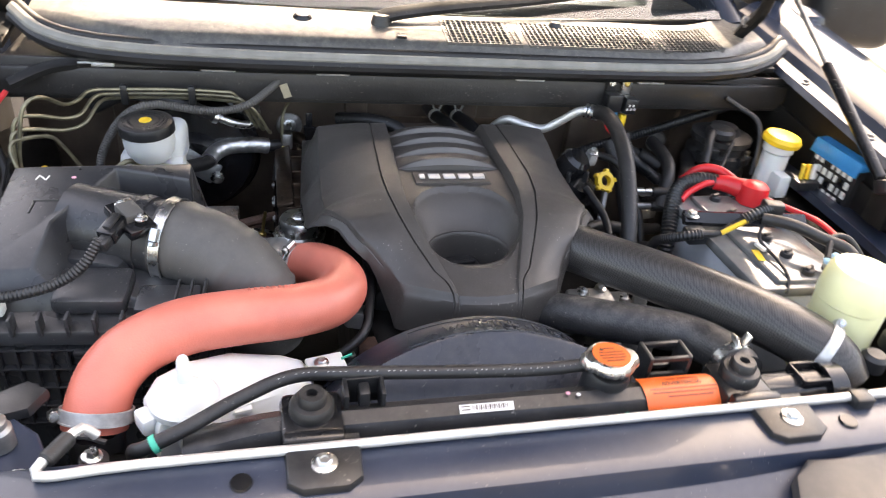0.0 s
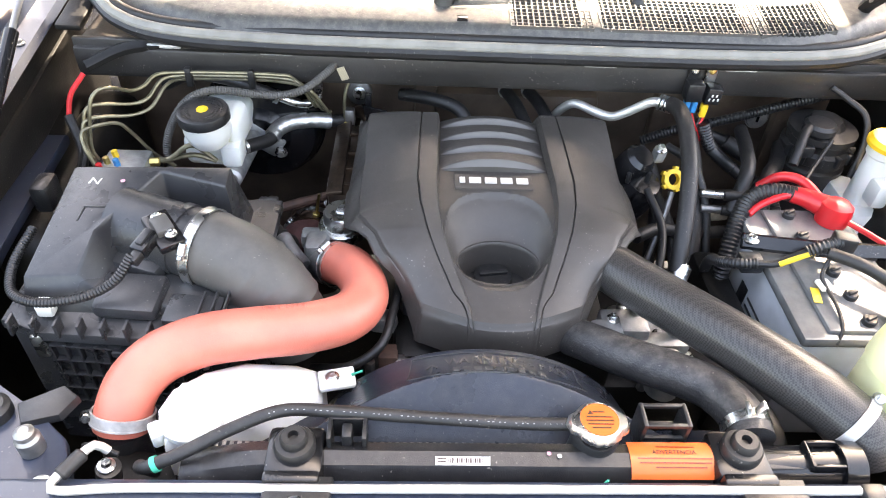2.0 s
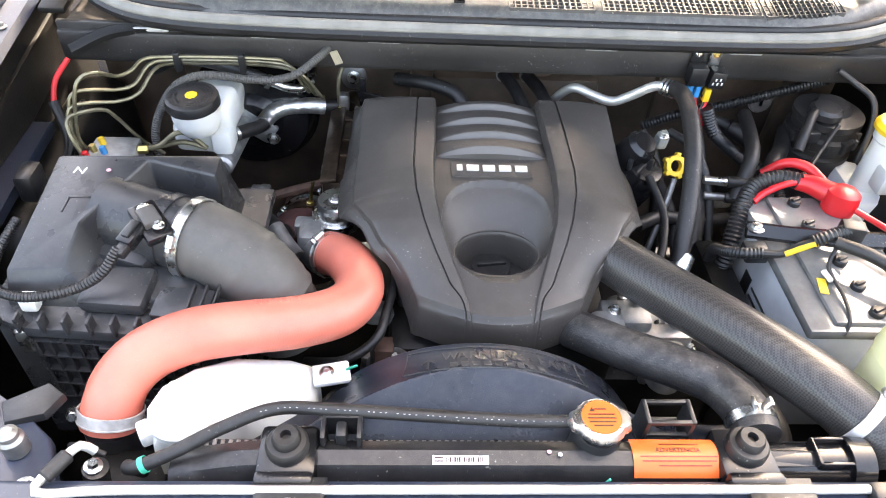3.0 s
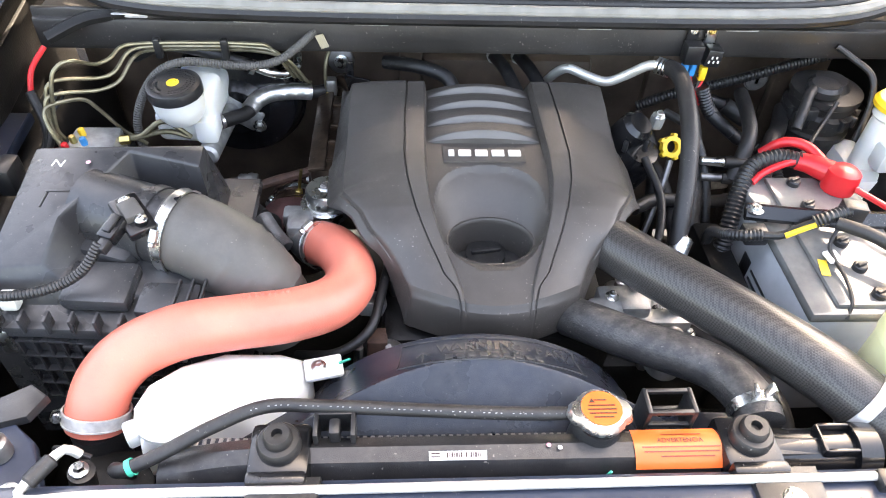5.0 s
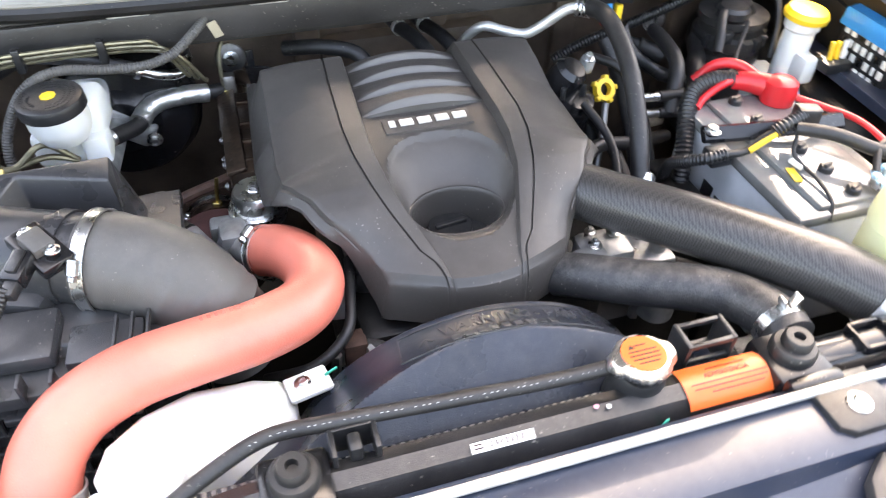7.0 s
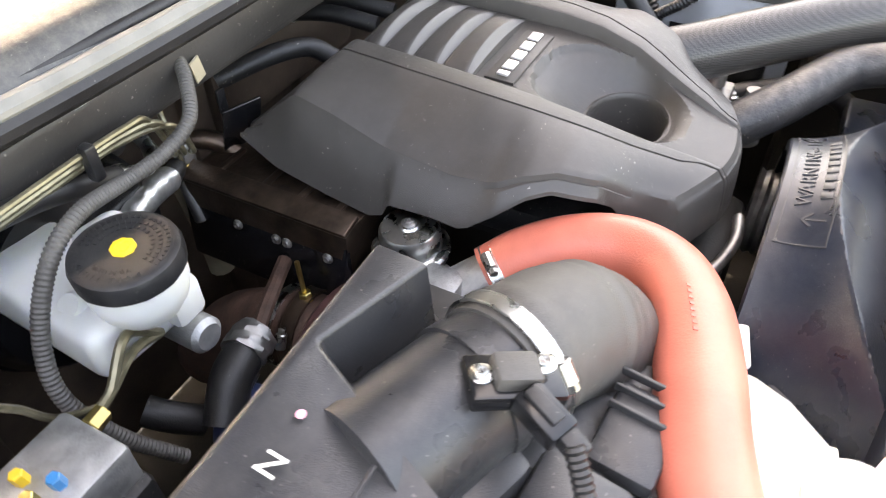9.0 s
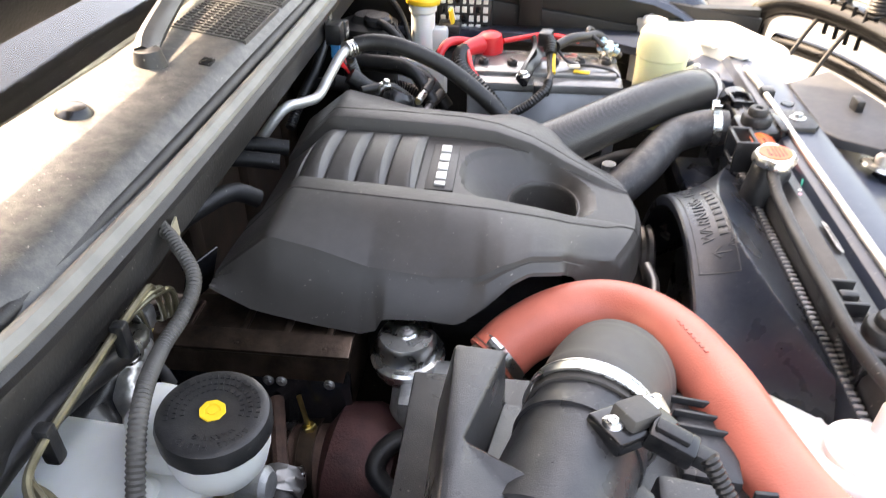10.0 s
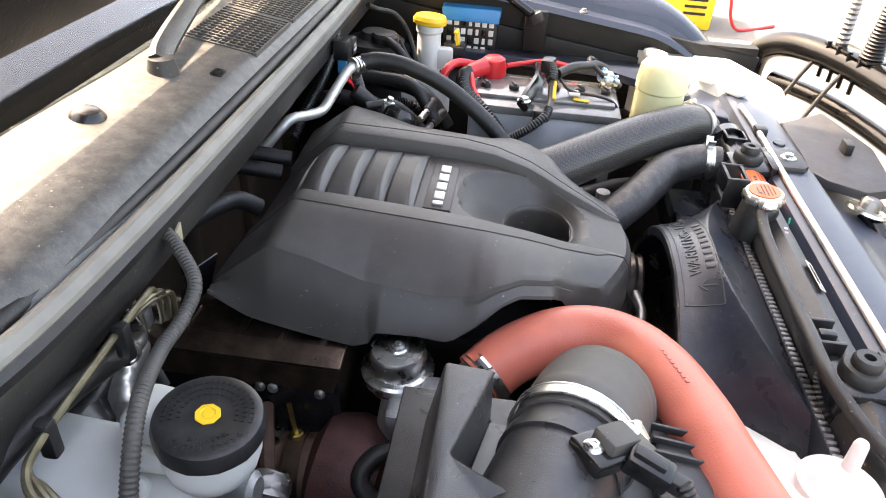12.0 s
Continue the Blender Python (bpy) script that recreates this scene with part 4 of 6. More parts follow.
part("elbow", sweep(B(), ep, 0.054, 60, 40, lambda s, a_: 1 + 0.03 * math.exp(-((s - 0.12) / 0.02) ** 2) + 0.035 * math.exp(-((s - 0.42) / 0.014) ** 2) + 0.045 * math.exp(-((s - 0.66) / 0.014) ** 2) + 0.035 * math.exp(-((s - 0.74) / 0.014) ** 2) + 0.04 * sstep(0.1, 0.4, s) - 0.1 * sstep(0.6, 1, s) + 0.009 * math.sin(s * 95 + 1.2 * math.sin(a_)) * sstep(0.25, 0.4, s)), ELBOW, el)
clamp_ring(el, (-0.4645, -0.050, 0.9975), (0.94, -0.33, -0.05), 0.0560, 0.014, screw=(-0.2, -0.8, 0.62))

# ---------- fan shroud and radiator ----------
sh = thing("fan_shroud", (-0.06, -0.28, 0.5), "glossy black plastic fan shroud with moulded warning", "fan shroud")
bm = B()
CXF, CZF = -0.077, 0.722


def collar_r(y):
    f = max(0, -0.199 - y) / 0.115
    return 0.239 + 0.010 * f + 0.060 * f * f


ys_ = [-0.197, -0.1965, -0.199, -0.207] + [-0.214 - 0.002 * i for i in range(57)]
rows = []
for i in range(161):
    an = radians(2 + 176 * i / 160)
    row = []
    for k, y in enumerate(ys_):
        r = 0.224 if k == 0 else 0.2365 if k == 1 else collar_r(y)
        z = CZF + r * math.sin(an)
        flat = 0.976 - 0.7 * max(0, -0.248 - y)
        row.append(bm.verts.new((CXF + r * math.cos(an), y, min(z, flat) if k > 3 else z)))
    rows.append(row)
for p, q in zip(rows, rows[1:]):
    for k in range(len(ys_) - 1):
        bm.faces.new((p[k], p[k + 1], q[k + 1], q[k]))
bmesh.ops.solidify(bm, geom=bm.faces[:], thickness=0.003)
part("collar", bm, SHROUD, sh)
bm = box(B(), (-0.04, -0.325, 0.72), (0.76, 0.012, 0.42), 0.004)
box(bm, (-0.30, -0.285, 0.855), (0.16, 0.09, 0.03), 0.006)
box(bm, (0.22, -0.295, 0.86), (0.12, 0.07, 0.03), 0.006)
part("plate", bm, SHROUD, sh)


def on_collar(deg, y, lift=0.0):
    """A seat on the collar, its y along the collar's flare."""
    an = radians(deg)
    r = collar_r(y) + 0.0005 + lift
    lean = math.degrees(math.atan2(collar_r(y - 0.001) - collar_r(y), 0.001))
    return Matrix.Translation((CXF + r * math.cos(an), y, CZF + r * math.sin(an))) @ pose(0, 0, 0, 0, 90 - deg, 0) @ pose(0, 0, 0, -lean, 0, 0)


WORN = material("worn_raised_edge", (0.045, 0.045, 0.046), 0.45, var=0.3, scale=60)
for i, ch in enumerate("WARNING-FAN"):
    lettering("raised_letter", ch, 0.021, on_collar(99.5 - 3.47 * i, -0.222, 0.0), WORN, sh, 0.0008)
for i in range(9):
    t = box(B(), (0, 0, 0), (0.009, 0.011, 0.0018), 0.0005)
    bmesh.ops.transform(t, matrix=on_collar(98.5 - 3.2 * i, -0.240, 0.0), verts=t.verts)
    part("raised_bar", t, WORN, sh)
t = box(B(), (0, -0.004, 0), (0.0025, 0.018, 0.0016))
box(t, (-0.004, 0.004, 0), (0.0025, 0.012, 0.0016), 0, (0, 0, -45))
box(t, (0.004, 0.004, 0), (0.0025, 0.012, 0.0016), 0, (0, 0, 45))
bmesh.ops.transform(t, matrix=on_collar(106, -0.232, 0.0), verts=t.verts)
part("raised_arrow", t, WORN, sh)
for y in (-0.206, -0.249):
    bm = B()
    for i in range(26):
        t = box(B(), (0, 0, 0), (0.0096, 0.0015, 0.0016))
        join(bm, t, on_collar(112 - 2.1 * i, y))
    part("raised_border", bm, WORN, sh)
for deg in (113, 59):
    bm = B()
    for i in range(12):
        join(bm, box(B(), (0, 0, 0), (0.0015, 0.0046, 0.0016)), on_collar(deg, -0.207 - 0.0036 * i))
    part("raised_border", bm, WORN, sh)

ra = thing("radiator", (0, -0.365, 0.45), "black plastic top tank of the radiator with core below", "radiator")
bm = B()
prof = [(-0.332, 0.925), (-0.333, 0.945), (-0.342, 0.962), (-0.358, 0.970), (-0.374, 0.966), (-0.386, 0.950), (-0.389, 0.925), (-0.386, 0.90), (-0.333, 0.90)]
rows = []
for i in range(41):
    x = -0.43 + 0.775 * i / 40
    k = 1 - 0.25 * sstep(-0.33, -0.43, x)
    rows.append([bm.verts.new((x, y, 0.90 + (z - 0.90) * k)) for y, z in prof])
for p, q in zip(rows, rows[1:]):
    for k in range(len(prof)):
        j = (k + 1) % len(prof)
        bm.faces.new((p[k], p[j], q[j], q[k]))
bm.faces.new(rows[0])
bm.faces.new(rows[-1][::-1])
part("top_tank", bm, PLASTIC, ra)
bm = box(B(), (-0.04, -0.36, 0.67), (0.78, 0.05, 0.45), 0.004)
part("core", bm, DULL, ra, "finned metal core")
bm = B()
for i in range(86):
    box(bm, (-0.42 + 0.009 * i, -0.326, 0.925), (0.005, 0.010, 0.012), 0.001)
crimps = part("crimp_strip", bm, DULL, ra, "crimped metal edge of the core")
crimps["kind"] = "stuff"
bm = box(B(), (-0.02, -0.3925, 0.945), (0.80, 0.006, 0.02), 0.002)
part("foam_strip", bm, SEAL, ra, "dusty foam sealing strip")


def mount(x):
    bm = box(B(), (x, -0.360, 0.950), (0.066, 0.064, 0.05), 0.008)
    box(bm, (x, -0.395, 0.955), (0.062, 0.014, 0.05), 0.004)
    m = part("mount_bracket", bm, GLOSSBLK, ra, "gloss black mount bracket")
    part("bush", lathe(B(), [(0.0235, 0), (0.0235, 0.010), (0.021, 0.014), (0.0155, 0.015), (0.0155, 0.022), (0.013, 0.026), (0.006, 0.026), (0.005, 0.018), (0, 0.018)],
                       (x, -0.358, 0.974), segs=32), RUBBER, m, "ringed rubber bush")


mount(-0.30)
mount(0.211)
part("neck", lathe(B(), [(0.028, -0.05), (0.027, 0), (0.024, 0.006), (0.0, 0.006)], (0.046, -0.338, 0.978), (0, -0.12, 1), 32), PLASTIC, ra)
cm = Matrix.Translation((0.045, -0.337, 0.993)) @ pose(0, 0, 0, -3, 0, 0)
bm = B()
n = 64
rings = []
for r, z in ((0.0, 0.011), (0.022, 0.011), (0.026, 0.010), (0.029, 0.005), (0.0295, 0.0), (0.028, -0.003)):
    ring = []
    for i in range(n):
        a_ = 2 * math.pi * i / n
        ear = max(0, abs(math.cos(a_)) - 0.86) / 0.14 if r > 0.025 else 0
        rr = r * (1 + 0.24 * sstep(0, 1, ear)) * (1 + (0.02 * math.cos(18 * a_) if r > 0.027 else 0))
        ring.append(bm.verts.new((rr * math.cos(a_), rr * math.sin(a_), z)))
    rings.append(ring)
for p, q in zip(rings, rings[1:]):
    for i in range(n):
        bm.faces.new((p[i], p[(i + 1) % n], q[(i + 1) % n], q[i]))
bmesh.ops.transform(bm, matrix=cm, verts=bm.verts)
cap = part("filler_cap", bm, STEEL, ra, "pressed steel radiator cap with an orange warning disc")
bm = lathe(B(), [(0.0225, 0.0112), (0.0222, 0.0120), (0, 0.0121)], (0, 0, 0), segs=40)
bmesh.ops.transform(bm, matrix=cm, verts=bm.verts)
disc = part("disc", bm, ORANGE, cap, "orange paper disc with small print")
bm = B()
for k, (w, y) in enumerate(((0.014, 0.010), (0.030, 0.003), (0.032, -0.002), (0.030, -0.007), (0.022, -0.012))):
    box(bm, (0, y, 0.0124), (w, 0.0016, 0.0003))
bm.faces.new([bm.verts.new(p) for p in ((-0.013, 0.0065, 0.0125), (-0.006, 0.0065, 0.0125), (-0.0095, 0.0125, 0.0125))])
bmesh.ops.transform(bm, matrix=cm, verts=bm.verts)
part("print_bar", bm, ORANGE_INK, cap, smooth=False)

bm = B()
rows = []
for i in range(13):
    x = 0.082 + 0.100 * i / 12
    rows.append([bm.verts.new((x, -0.358 - 0.0318 * math.sin(radians(an)), 0.9395 + 0.0318 * math.cos(radians(an)))) for an in range(-32, 60, 8)])
for p, q in zip(rows, rows[1:]):
    for k in range(len(p) - 1):
        bm.faces.new((p[k], p[k + 1], q[k + 1], q[k]))
bmesh.ops.solidify(bm, geom=bm.faces[:], thickness=0.0006)
label = part("warning_label", bm, ORANGE, ra, "orange caution sticker wrapped over the tank")


def on_tank(x, an, lift=0.0006):
    r = 0.0319 + lift
    return Matrix.Translation((x, -0.358 - r * math.sin(radians(an)), 0.9395 + r * math.cos(radians(an)))) @ pose(0, 0, 0, an, 0, 0)


lettering("print", "ADVERTENCIA", 0.0078, on_tank(0.134, 0), ORANGE_INK, label, 0.0002)
for an, x, w in ((-14, 0.137, 0.045), (13, 0.134, 0.088), (22, 0.134, 0.084), (31, 0.140, 0.060)):
    t = box(B(), (0, 0, 0), (w, 0.0014, 0.0004))
    bmesh.ops.transform(t, matrix=on_tank(x, an), verts=t.verts)
    part("print_bar", t, DARKINK, label)
t = box(B(), (0, 0, 0), (0.062, 0.0095, 0.0006))
bmesh.ops.transform(t, matrix=Matrix.Translation((-0.111, -0.3705, 0.9705)) @ pose(0, 0, 0, 30, 0, 0), verts=t.verts)
sticker = part("code_sticker", t, PALE, ra, "small white code sticker")
t = B()
for i in range(24):
    box(t, (-0.016 + 0.0017 * i + 0.0004 * (i % 3), 0.0006, 0.0005), (0.0009, 0.0055, 0.0004))
for y in (0.0025, -0.001):
    box(t, (-0.024, y, 0.0005), (0.010, 0.0014, 0.0004))
bmesh.ops.transform(t, matrix=Matrix.Translation((-0.111, -0.3705, 0.9705)) @ pose(0, 0, 0, 30, 0, 0), verts=t.verts)
part("print_bar", t, ORANGE_INK, sticker, smooth=False)
for p, mt in (((-0.012, -0.361, 0.9725), PINKP), ((0.000, -0.364, 0.9722), PALE)):
    part("paint_dot", lathe(B(), [(0.0028, 0), (0, 0.0012)], p, segs=8), mt, ra)
part("paint_dot", box(B(), (0.052, -0.3875, 0.955), (0.003, 0.003, 0.012), 0.001, (0, 20, 0)), GREENP, ra, "green paint dash")
guide = part("hose_guide", box(B(), (0.130, -0.304, 0.950), (0.052, 0.005, 0.006), 0.001), PLASTIC, ra, "black open plastic bracket")
for dx in (-0.026, 0.026):
    part("guide_side", box(B(), (0.130 + dx, -0.318, 0.965), (0.006, 0.034, 0.050), 0.002), PLASTIC, guide)
for y, z in ((-0.304, 0.986), (-0.332, 0.986), (-0.332, 0.962)):
    part("guide_bar", box(B(), (0.130, y, z), (0.052, 0.005, 0.006), 0.001), PLASTIC, guide)
bm = rod(B(), (0.245, -0.360, 0.942), (0.350, -0.360, 0.944), 0.027, segs=24)
lathe(bm, [(0.020, 0.030), (0.024, 0.030), (0.031, 0.026), (0.032, 0.0), (0.026, 0.0)], (0.332, -0.360, 0.946), (1, 0, 0), 28)
for y in (-0.376, -0.344):
    box(bm, (0.312, y, 0.968), (0.036, 0.004, 0.016), 0.001)
box(bm, (0.293, -0.360, 0.968), (0.004, 0.034, 0.016), 0.001)
part("end_cap", bm, GLOSSBLK, ra, "black tank end piece")
bm = B()
for dx in (-0.02, 0.02):
    box(bm, (-0.243 + dx, -0.338, 0.968), (0.005, 0.03, 0.035), 0.001)
box(bm, (-0.243, -0.325, 0.968), (0.04, 0.004, 0.035), 0.001)
box(bm, (-0.243, -0.340, 0.972), (0.012, 0.02, 0.025), 0.003)
part("shroud_clip", bm, PLASTIC, ra, "black clip pocket")
oh = thing("overflow_hose", (-0.2, -0.35, 0.95), "thin black rubber overflow hose with printed line", "hose")
oh_pts = [(0.022, -0.330, 0.985), (-0.04, -0.325, 0.978), (-0.15, -0.320, 0.980), (-0.26, -0.316, 0.985), (-0.32, -0.316, 0.985), (-0.375, -0.334, 0.975), (-0.43, -0.362, 0.965), (-0.465, -0.372, 0.955), (-0.478, -0.362, 0.94), (-0.475, -0.345, 0.90)]
part("hose", sweep(B(), oh_pts, 0.0078, 100, 14), RUBBER, oh)
bm = B()
for i in range(52):
    p = spline(oh_pts, 300)[9 + int(i * 3.5)]
    if i % 5 != 4:
        box(bm, (p.x, p.y - 0.0042, p.z + 0.0064), (0.0022, 0.0009, 0.0004), 0, (33, 0, 2))
part("print_bar", bm, FADED, oh, "tiny pale print", smooth=False)
part("cable_tie", band(B(), (-0.455, -0.370, 0.958), (0.9, 0.3, 0.3), 0.0082, 0.006), GREENP, oh, "teal tape mark")

# ---------- other hoses ----------
ih = thing("intercooler_hose", (0.26, -0.16, 0.88), "wide black woven intercooler hose with clamp", "hose")
ip = [(0.085, 0.035, 0.935), (0.125, -0.012, 0.945), (0.165, -0.065, 0.953), (0.225, -0.135, 0.962), (0.295, -0.215, 0.968), (0.350, -0.275, 0.965), (0.385, -0.312, 0.950), (0.40, -0.33, 0.925)]
part("hose", sweep(B(), ip, 0.0385, 70, 40), WEAVE, ih)
clamp_ring(ih, (0.378, -0.305, 0.955), (0.7, -0.68, -0.25), 0.039, 0.014, ZINC, screw=(0.4, 0.5, 0.8))
rh2 = thing("radiator_hose", (0.17, -0.22, 0.88), "dusty black radiator hose with spring clamp", "hose")
hp = [(0.065, -0.115, 0.895), (0.096, -0.148, 0.912), (0.133, -0.180, 0.924), (0.182, -0.212, 0.934), (0.226, -0.242, 0.938), (0.246, -0.290, 0.946), (0.246, -0.325, 0.946)]
part("hose", sweep(B(), hp, 0.0290, 60, 32), RADHOSE, rh2)
bm = band(B(), (0.2465, -0.305, 0.946), (0.0, -1, 0), 0.0293, 0.014)
for dx in (-0.008, 0.008):
    box(bm, (0.246 + dx, -0.303, 0.982), (0.004, 0.012, 0.018), 0.001, (0, dx * 2500, 0))
part("spring_clamp", bm, STEEL, rh2, "silver spring clamp with two ears")

ac = thing("aircon_pipe", (0.25, 0.2, 0.95), "bare aluminium pipe crimped to a black hose", "pipe")
part("pipe", sweep(B(), [(0.105, 0.44, 0.93), (0.118, 0.405, 0.975), (0.135, 0.385, 0.995), (0.165, 0.365, 0.992), (0.197, 0.350, 0.990), (0.225, 0.338, 1.010), (0.252, 0.322, 1.038), (0.270, 0.312, 1.046)], 0.0085, 60, 14), SILVER, ac)
bm = B()
for k in range(4):
    d = Vector((0.268 + 0.0055 * k, 0.313 - 0.004 * k, 1.045))
    lathe(bm, [(0.010, -0.0025), (0.0145, -0.002), (0.0145, 0.002), (0.010, 0.0025)], d, (0.8, -0.6, 0.0), 20, True)
part("crimp", bm, STEEL, ac, "crimped aluminium collar")
part("hose", sweep(B(), [(0.283, 0.302, 1.048), (0.291, 0.272, 1.052), (0.290, 0.222, 1.046), (0.284, 0.150, 1.018), (0.272, 0.085, 0.975), (0.262, 0.045, 0.940), (0.255, 0.015, 0.905)], 0.0140, 60, 16), RUBBER, ac)
part("lower_collar", rod(B(), (0.266, 0.024, 0.915), (0.246, -0.010, 0.885), 0.0155, segs=18, bevel=0.003), STEEL, ac, "silver crimp collar")


# ---------- battery ----------
bat = thing("battery", (0.463, -0.026, 0.73), "grey car battery with a dusty dark top and vent plugs", "battery")
part("case", box(B(), (0.463, -0.026, 0.835), (0.176, 0.284, 0.215), 0.006), BATSIDE, bat)
bm = box(B(), (0.463, -0.026, 0.950), (0.182, 0.290, 0.018), 0.005)
box(bm, (0.468, -0.026, 0.962), (0.120, 0.270, 0.010), 0.004)
part("top", bm, BATTOP, bat, "dark glossy top with rim")
for y, x in ((0.090, 0.446), (0.035, 0.446), (-0.045, 0.462), (-0.095, 0.466), (-0.145, 0.470)):
    bm = lathe(B(), [(0.010, 0), (0.010, 0.008), (0.008, 0.010), (0, 0.010)], (x, y, 0.966), segs=16)
    box(bm, (x, y, 0.976), (0.017, 0.006, 0.008), 0.001, (0, 0, 25))
    part("vent_plug", bm, PLASTIC, bat, "black vent plug")
for z, y, w in ((0.87, -0.06, 0.10), (0.885, -0.06, 0.10)):
    part("side_mark", box(B(), (0.3742, y, z - 0.01), (0.0012, w, 0.004)), PLASTIC, bat)
part("side_mark", box(B(), (0.3740, 0.01, 0.86), (0.0014, 0.025, 0.05)), PLASTIC, bat, "black printed block")
hold = thing("battery_clamp", (0.42, 0.0, 0.97), "black steel hold-down bar with a bolt across the battery", "clamp")
bm = sweep(B(), [(0.340, 0.016, 0.976), (0.40, 0.004, 0.978), (0.47, -0.012, 0.985), (0.555, -0.01, 0.980)], 0.013, 30, 10, lambda s, a_: 0.35 + 0.65 * abs(math.cos(a_)))
part("bar", bm, GLOSSBLK, hold)
part("bolt", bolt(B(), (0.352, 0.014, 0.981), r=0.0085, washer=1.5), STEEL, hold)
bm = box(B(), (0.345, -0.02, 0.963), (0.035, 0.03, 0.022), 0.004)
part("holder", bm, PLASTIC, hold)

pos = thing("battery_terminal", (0.513, 0.085, 0.965), "bright red rubber terminal boot with red cables", "terminal cover")
bm = B()
lathe(bm, [(0.0, 0.042), (0.016, 0.041), (0.025, 0.034), (0.027, 0.014), (0.025, 0.0)], (0.513, 0.080, 0.965), (0.05, 0.1, 1), 28)
sweep(bm, [(0.505, 0.095, 0.985), (0.480, 0.118, 0.985), (0.462, 0.130, 0.982)], 0.016, 14, 16, lambda s, a_: 1.2 - 0.35 * s)
part("boot", bm, REDPL, pos)
part("cable", sweep(B(), [(0.470, 0.126, 0.985), (0.44, 0.12, 0.985), (0.405, 0.112, 0.972), (0.385, 0.10, 0.962)], 0.006, 24, 10), REDPL, pos, "red cable")
part("cable", sweep(B(), [(0.505, 0.105, 0.985), (0.485, 0.15, 0.995), (0.455, 0.17, 0.99), (0.43, 0.18, 0.96)], 0.0085, 24, 12), REDPL, pos, "red cable")
part("cable", sweep(B(), [(0.525, 0.055, 0.985), (0.55, 0.02, 0.985), (0.575, -0.03, 0.985), (0.59, -0.10, 0.97)], 0.005, 24, 10), REDPL, pos, "red cable")
part("sleeve", loom(B(), [(0.468, 0.128, 0.984), (0.43, 0.135, 0.985), (0.390, 0.125, 0.972), (0.362, 0.085, 0.945), (0.345, 0.045, 0.90), (0.34, 0.03, 0.82)], 0.0145, 0.0065), PLASTIC, pos, "black ribbed conduit")

neg = thing("earth_terminal", (0.515, -0.15, 0.96), "corroded pale blue terminal clamp with wrapped cables", "terminal")
bm = lathe(B(), [(0.010, -0.02), (0.010, 0.02), (0.008, 0.024), (0, 0.024)], (0.515, -0.150, 0.972), segs=18)
box(bm, (0.515, -0.150, 0.980), (0.044, 0.030, 0.016), 0.004, (0, 0, 20))
box(bm, (0.545, -0.138, 0.982), (0.03, 0.014, 0.010), 0.003, (0, 0, 20))
part("clamp", bm, STEEL, neg)
bm = B()
rnd = random.Random(4)
for i in range(22):
    bmesh.ops.create_icosphere(bm, subdivisions=1, radius=rnd.uniform(0.003, 0.007),
                               matrix=Matrix.Translation((0.515 + rnd.uniform(-0.024, 0.022), -0.150 + rnd.uniform(-0.018, 0.018), 0.986 + rnd.uniform(-0.004, 0.007))))
part("corrosion", bm, material("corrosion_crust", (0.35, 0.55, 0.68), 0.8, var=0.35, scale=120, bump=1.0, bump_scale=400), neg, "pale blue powdery corrosion")
part("cable", sweep(B(), [(0.440, -0.045, 1.008), (0.475, -0.075, 1.012), (0.51, -0.105, 1.005), (0.545, -0.135, 0.995), (0.565, -0.18, 0.95)], 0.0095, 30, 12), RUBBER, neg, "black taped cable")
part("cable", sweep(B(), [(0.50, -0.14, 0.99), (0.525, -0.11, 1.01), (0.555, -0.12, 1.005), (0.575, -0.16, 0.96), (0.58, -0.19, 0.9)], 0.005, 30, 10), RUBBER, neg, "thin black cable")
har = thing("battery_harness", (0.42, -0.03, 0.96), "black taped harness with a yellow wire over the battery", "wiring")
part("loom", loom(B(), [(0.485, -0.02, 1.012), (0.462, -0.028, 1.016), (0.435, -0.035, 1.012), (0.415, -0.035, 1.0)], 0.0105, 0.005), PLASTIC, har)
part("wire", sweep(B(), [(0.425, -0.036, 1.006), (0.40, -0.034, 0.990), (0.375, -0.036, 0.976), (0.35, -0.032, 0.972)], 0.006, 24, 10), RUBBER, har)
part("wire", sweep(B(), [(0.428, -0.040, 1.008), (0.402, -0.040, 0.993), (0.377, -0.041, 0.979)], 0.0042, 20, 8), YELLOW, har, "yellow wire")
part("plug", box(B(), (0.468, -0.026, 1.014), (0.034, 0.024, 0.026), 0.004, (0, 0, -14)), PLASTIC, har, "black connector")
part("wire", sweep(B(), [(0.445, -0.045, 1.005), (0.43, -0.065, 0.985), (0.43, -0.085, 0.978), (0.432, -0.12, 0.975), (0.428, -0.155, 0.968), (0.42, -0.172, 0.95)], 0.0028, 30, 8), RUBBER, har)
part("tag", box(B(), (0.431, -0.080, 0.976), (0.020, 0.022, 0.006), 0.002, (0, 0, 10)), PALE, har, "white wire connector")
part("tag", box(B(), (0.415, -0.095, 0.9695), (0.012, 0.030, 0.0012), 0, (0, 0, -12)), YELLOW, har, "yellow sticker")
part("loom", loom(B(), [(0.35, -0.032, 0.972), (0.325, -0.025, 0.965), (0.312, 0.0, 0.945), (0.315, 0.04, 0.91), (0.325, 0.06, 0.85)], 0.009, 0.005), PLASTIC, har)

# ---------- right side of the bay ----------
res = thing("fluid_reservoir", (0.455, -0.245, 0.86), "cream plastic reservoir with a rounded screw top", "reservoir")
part("tank", lathe(B(), [(0, 0), (0.044, 0), (0.047, 0.01), (0.047, 0.125), (0.045, 0.135)], (0.458, -0.245, 0.86), segs=36), CREAM, res)
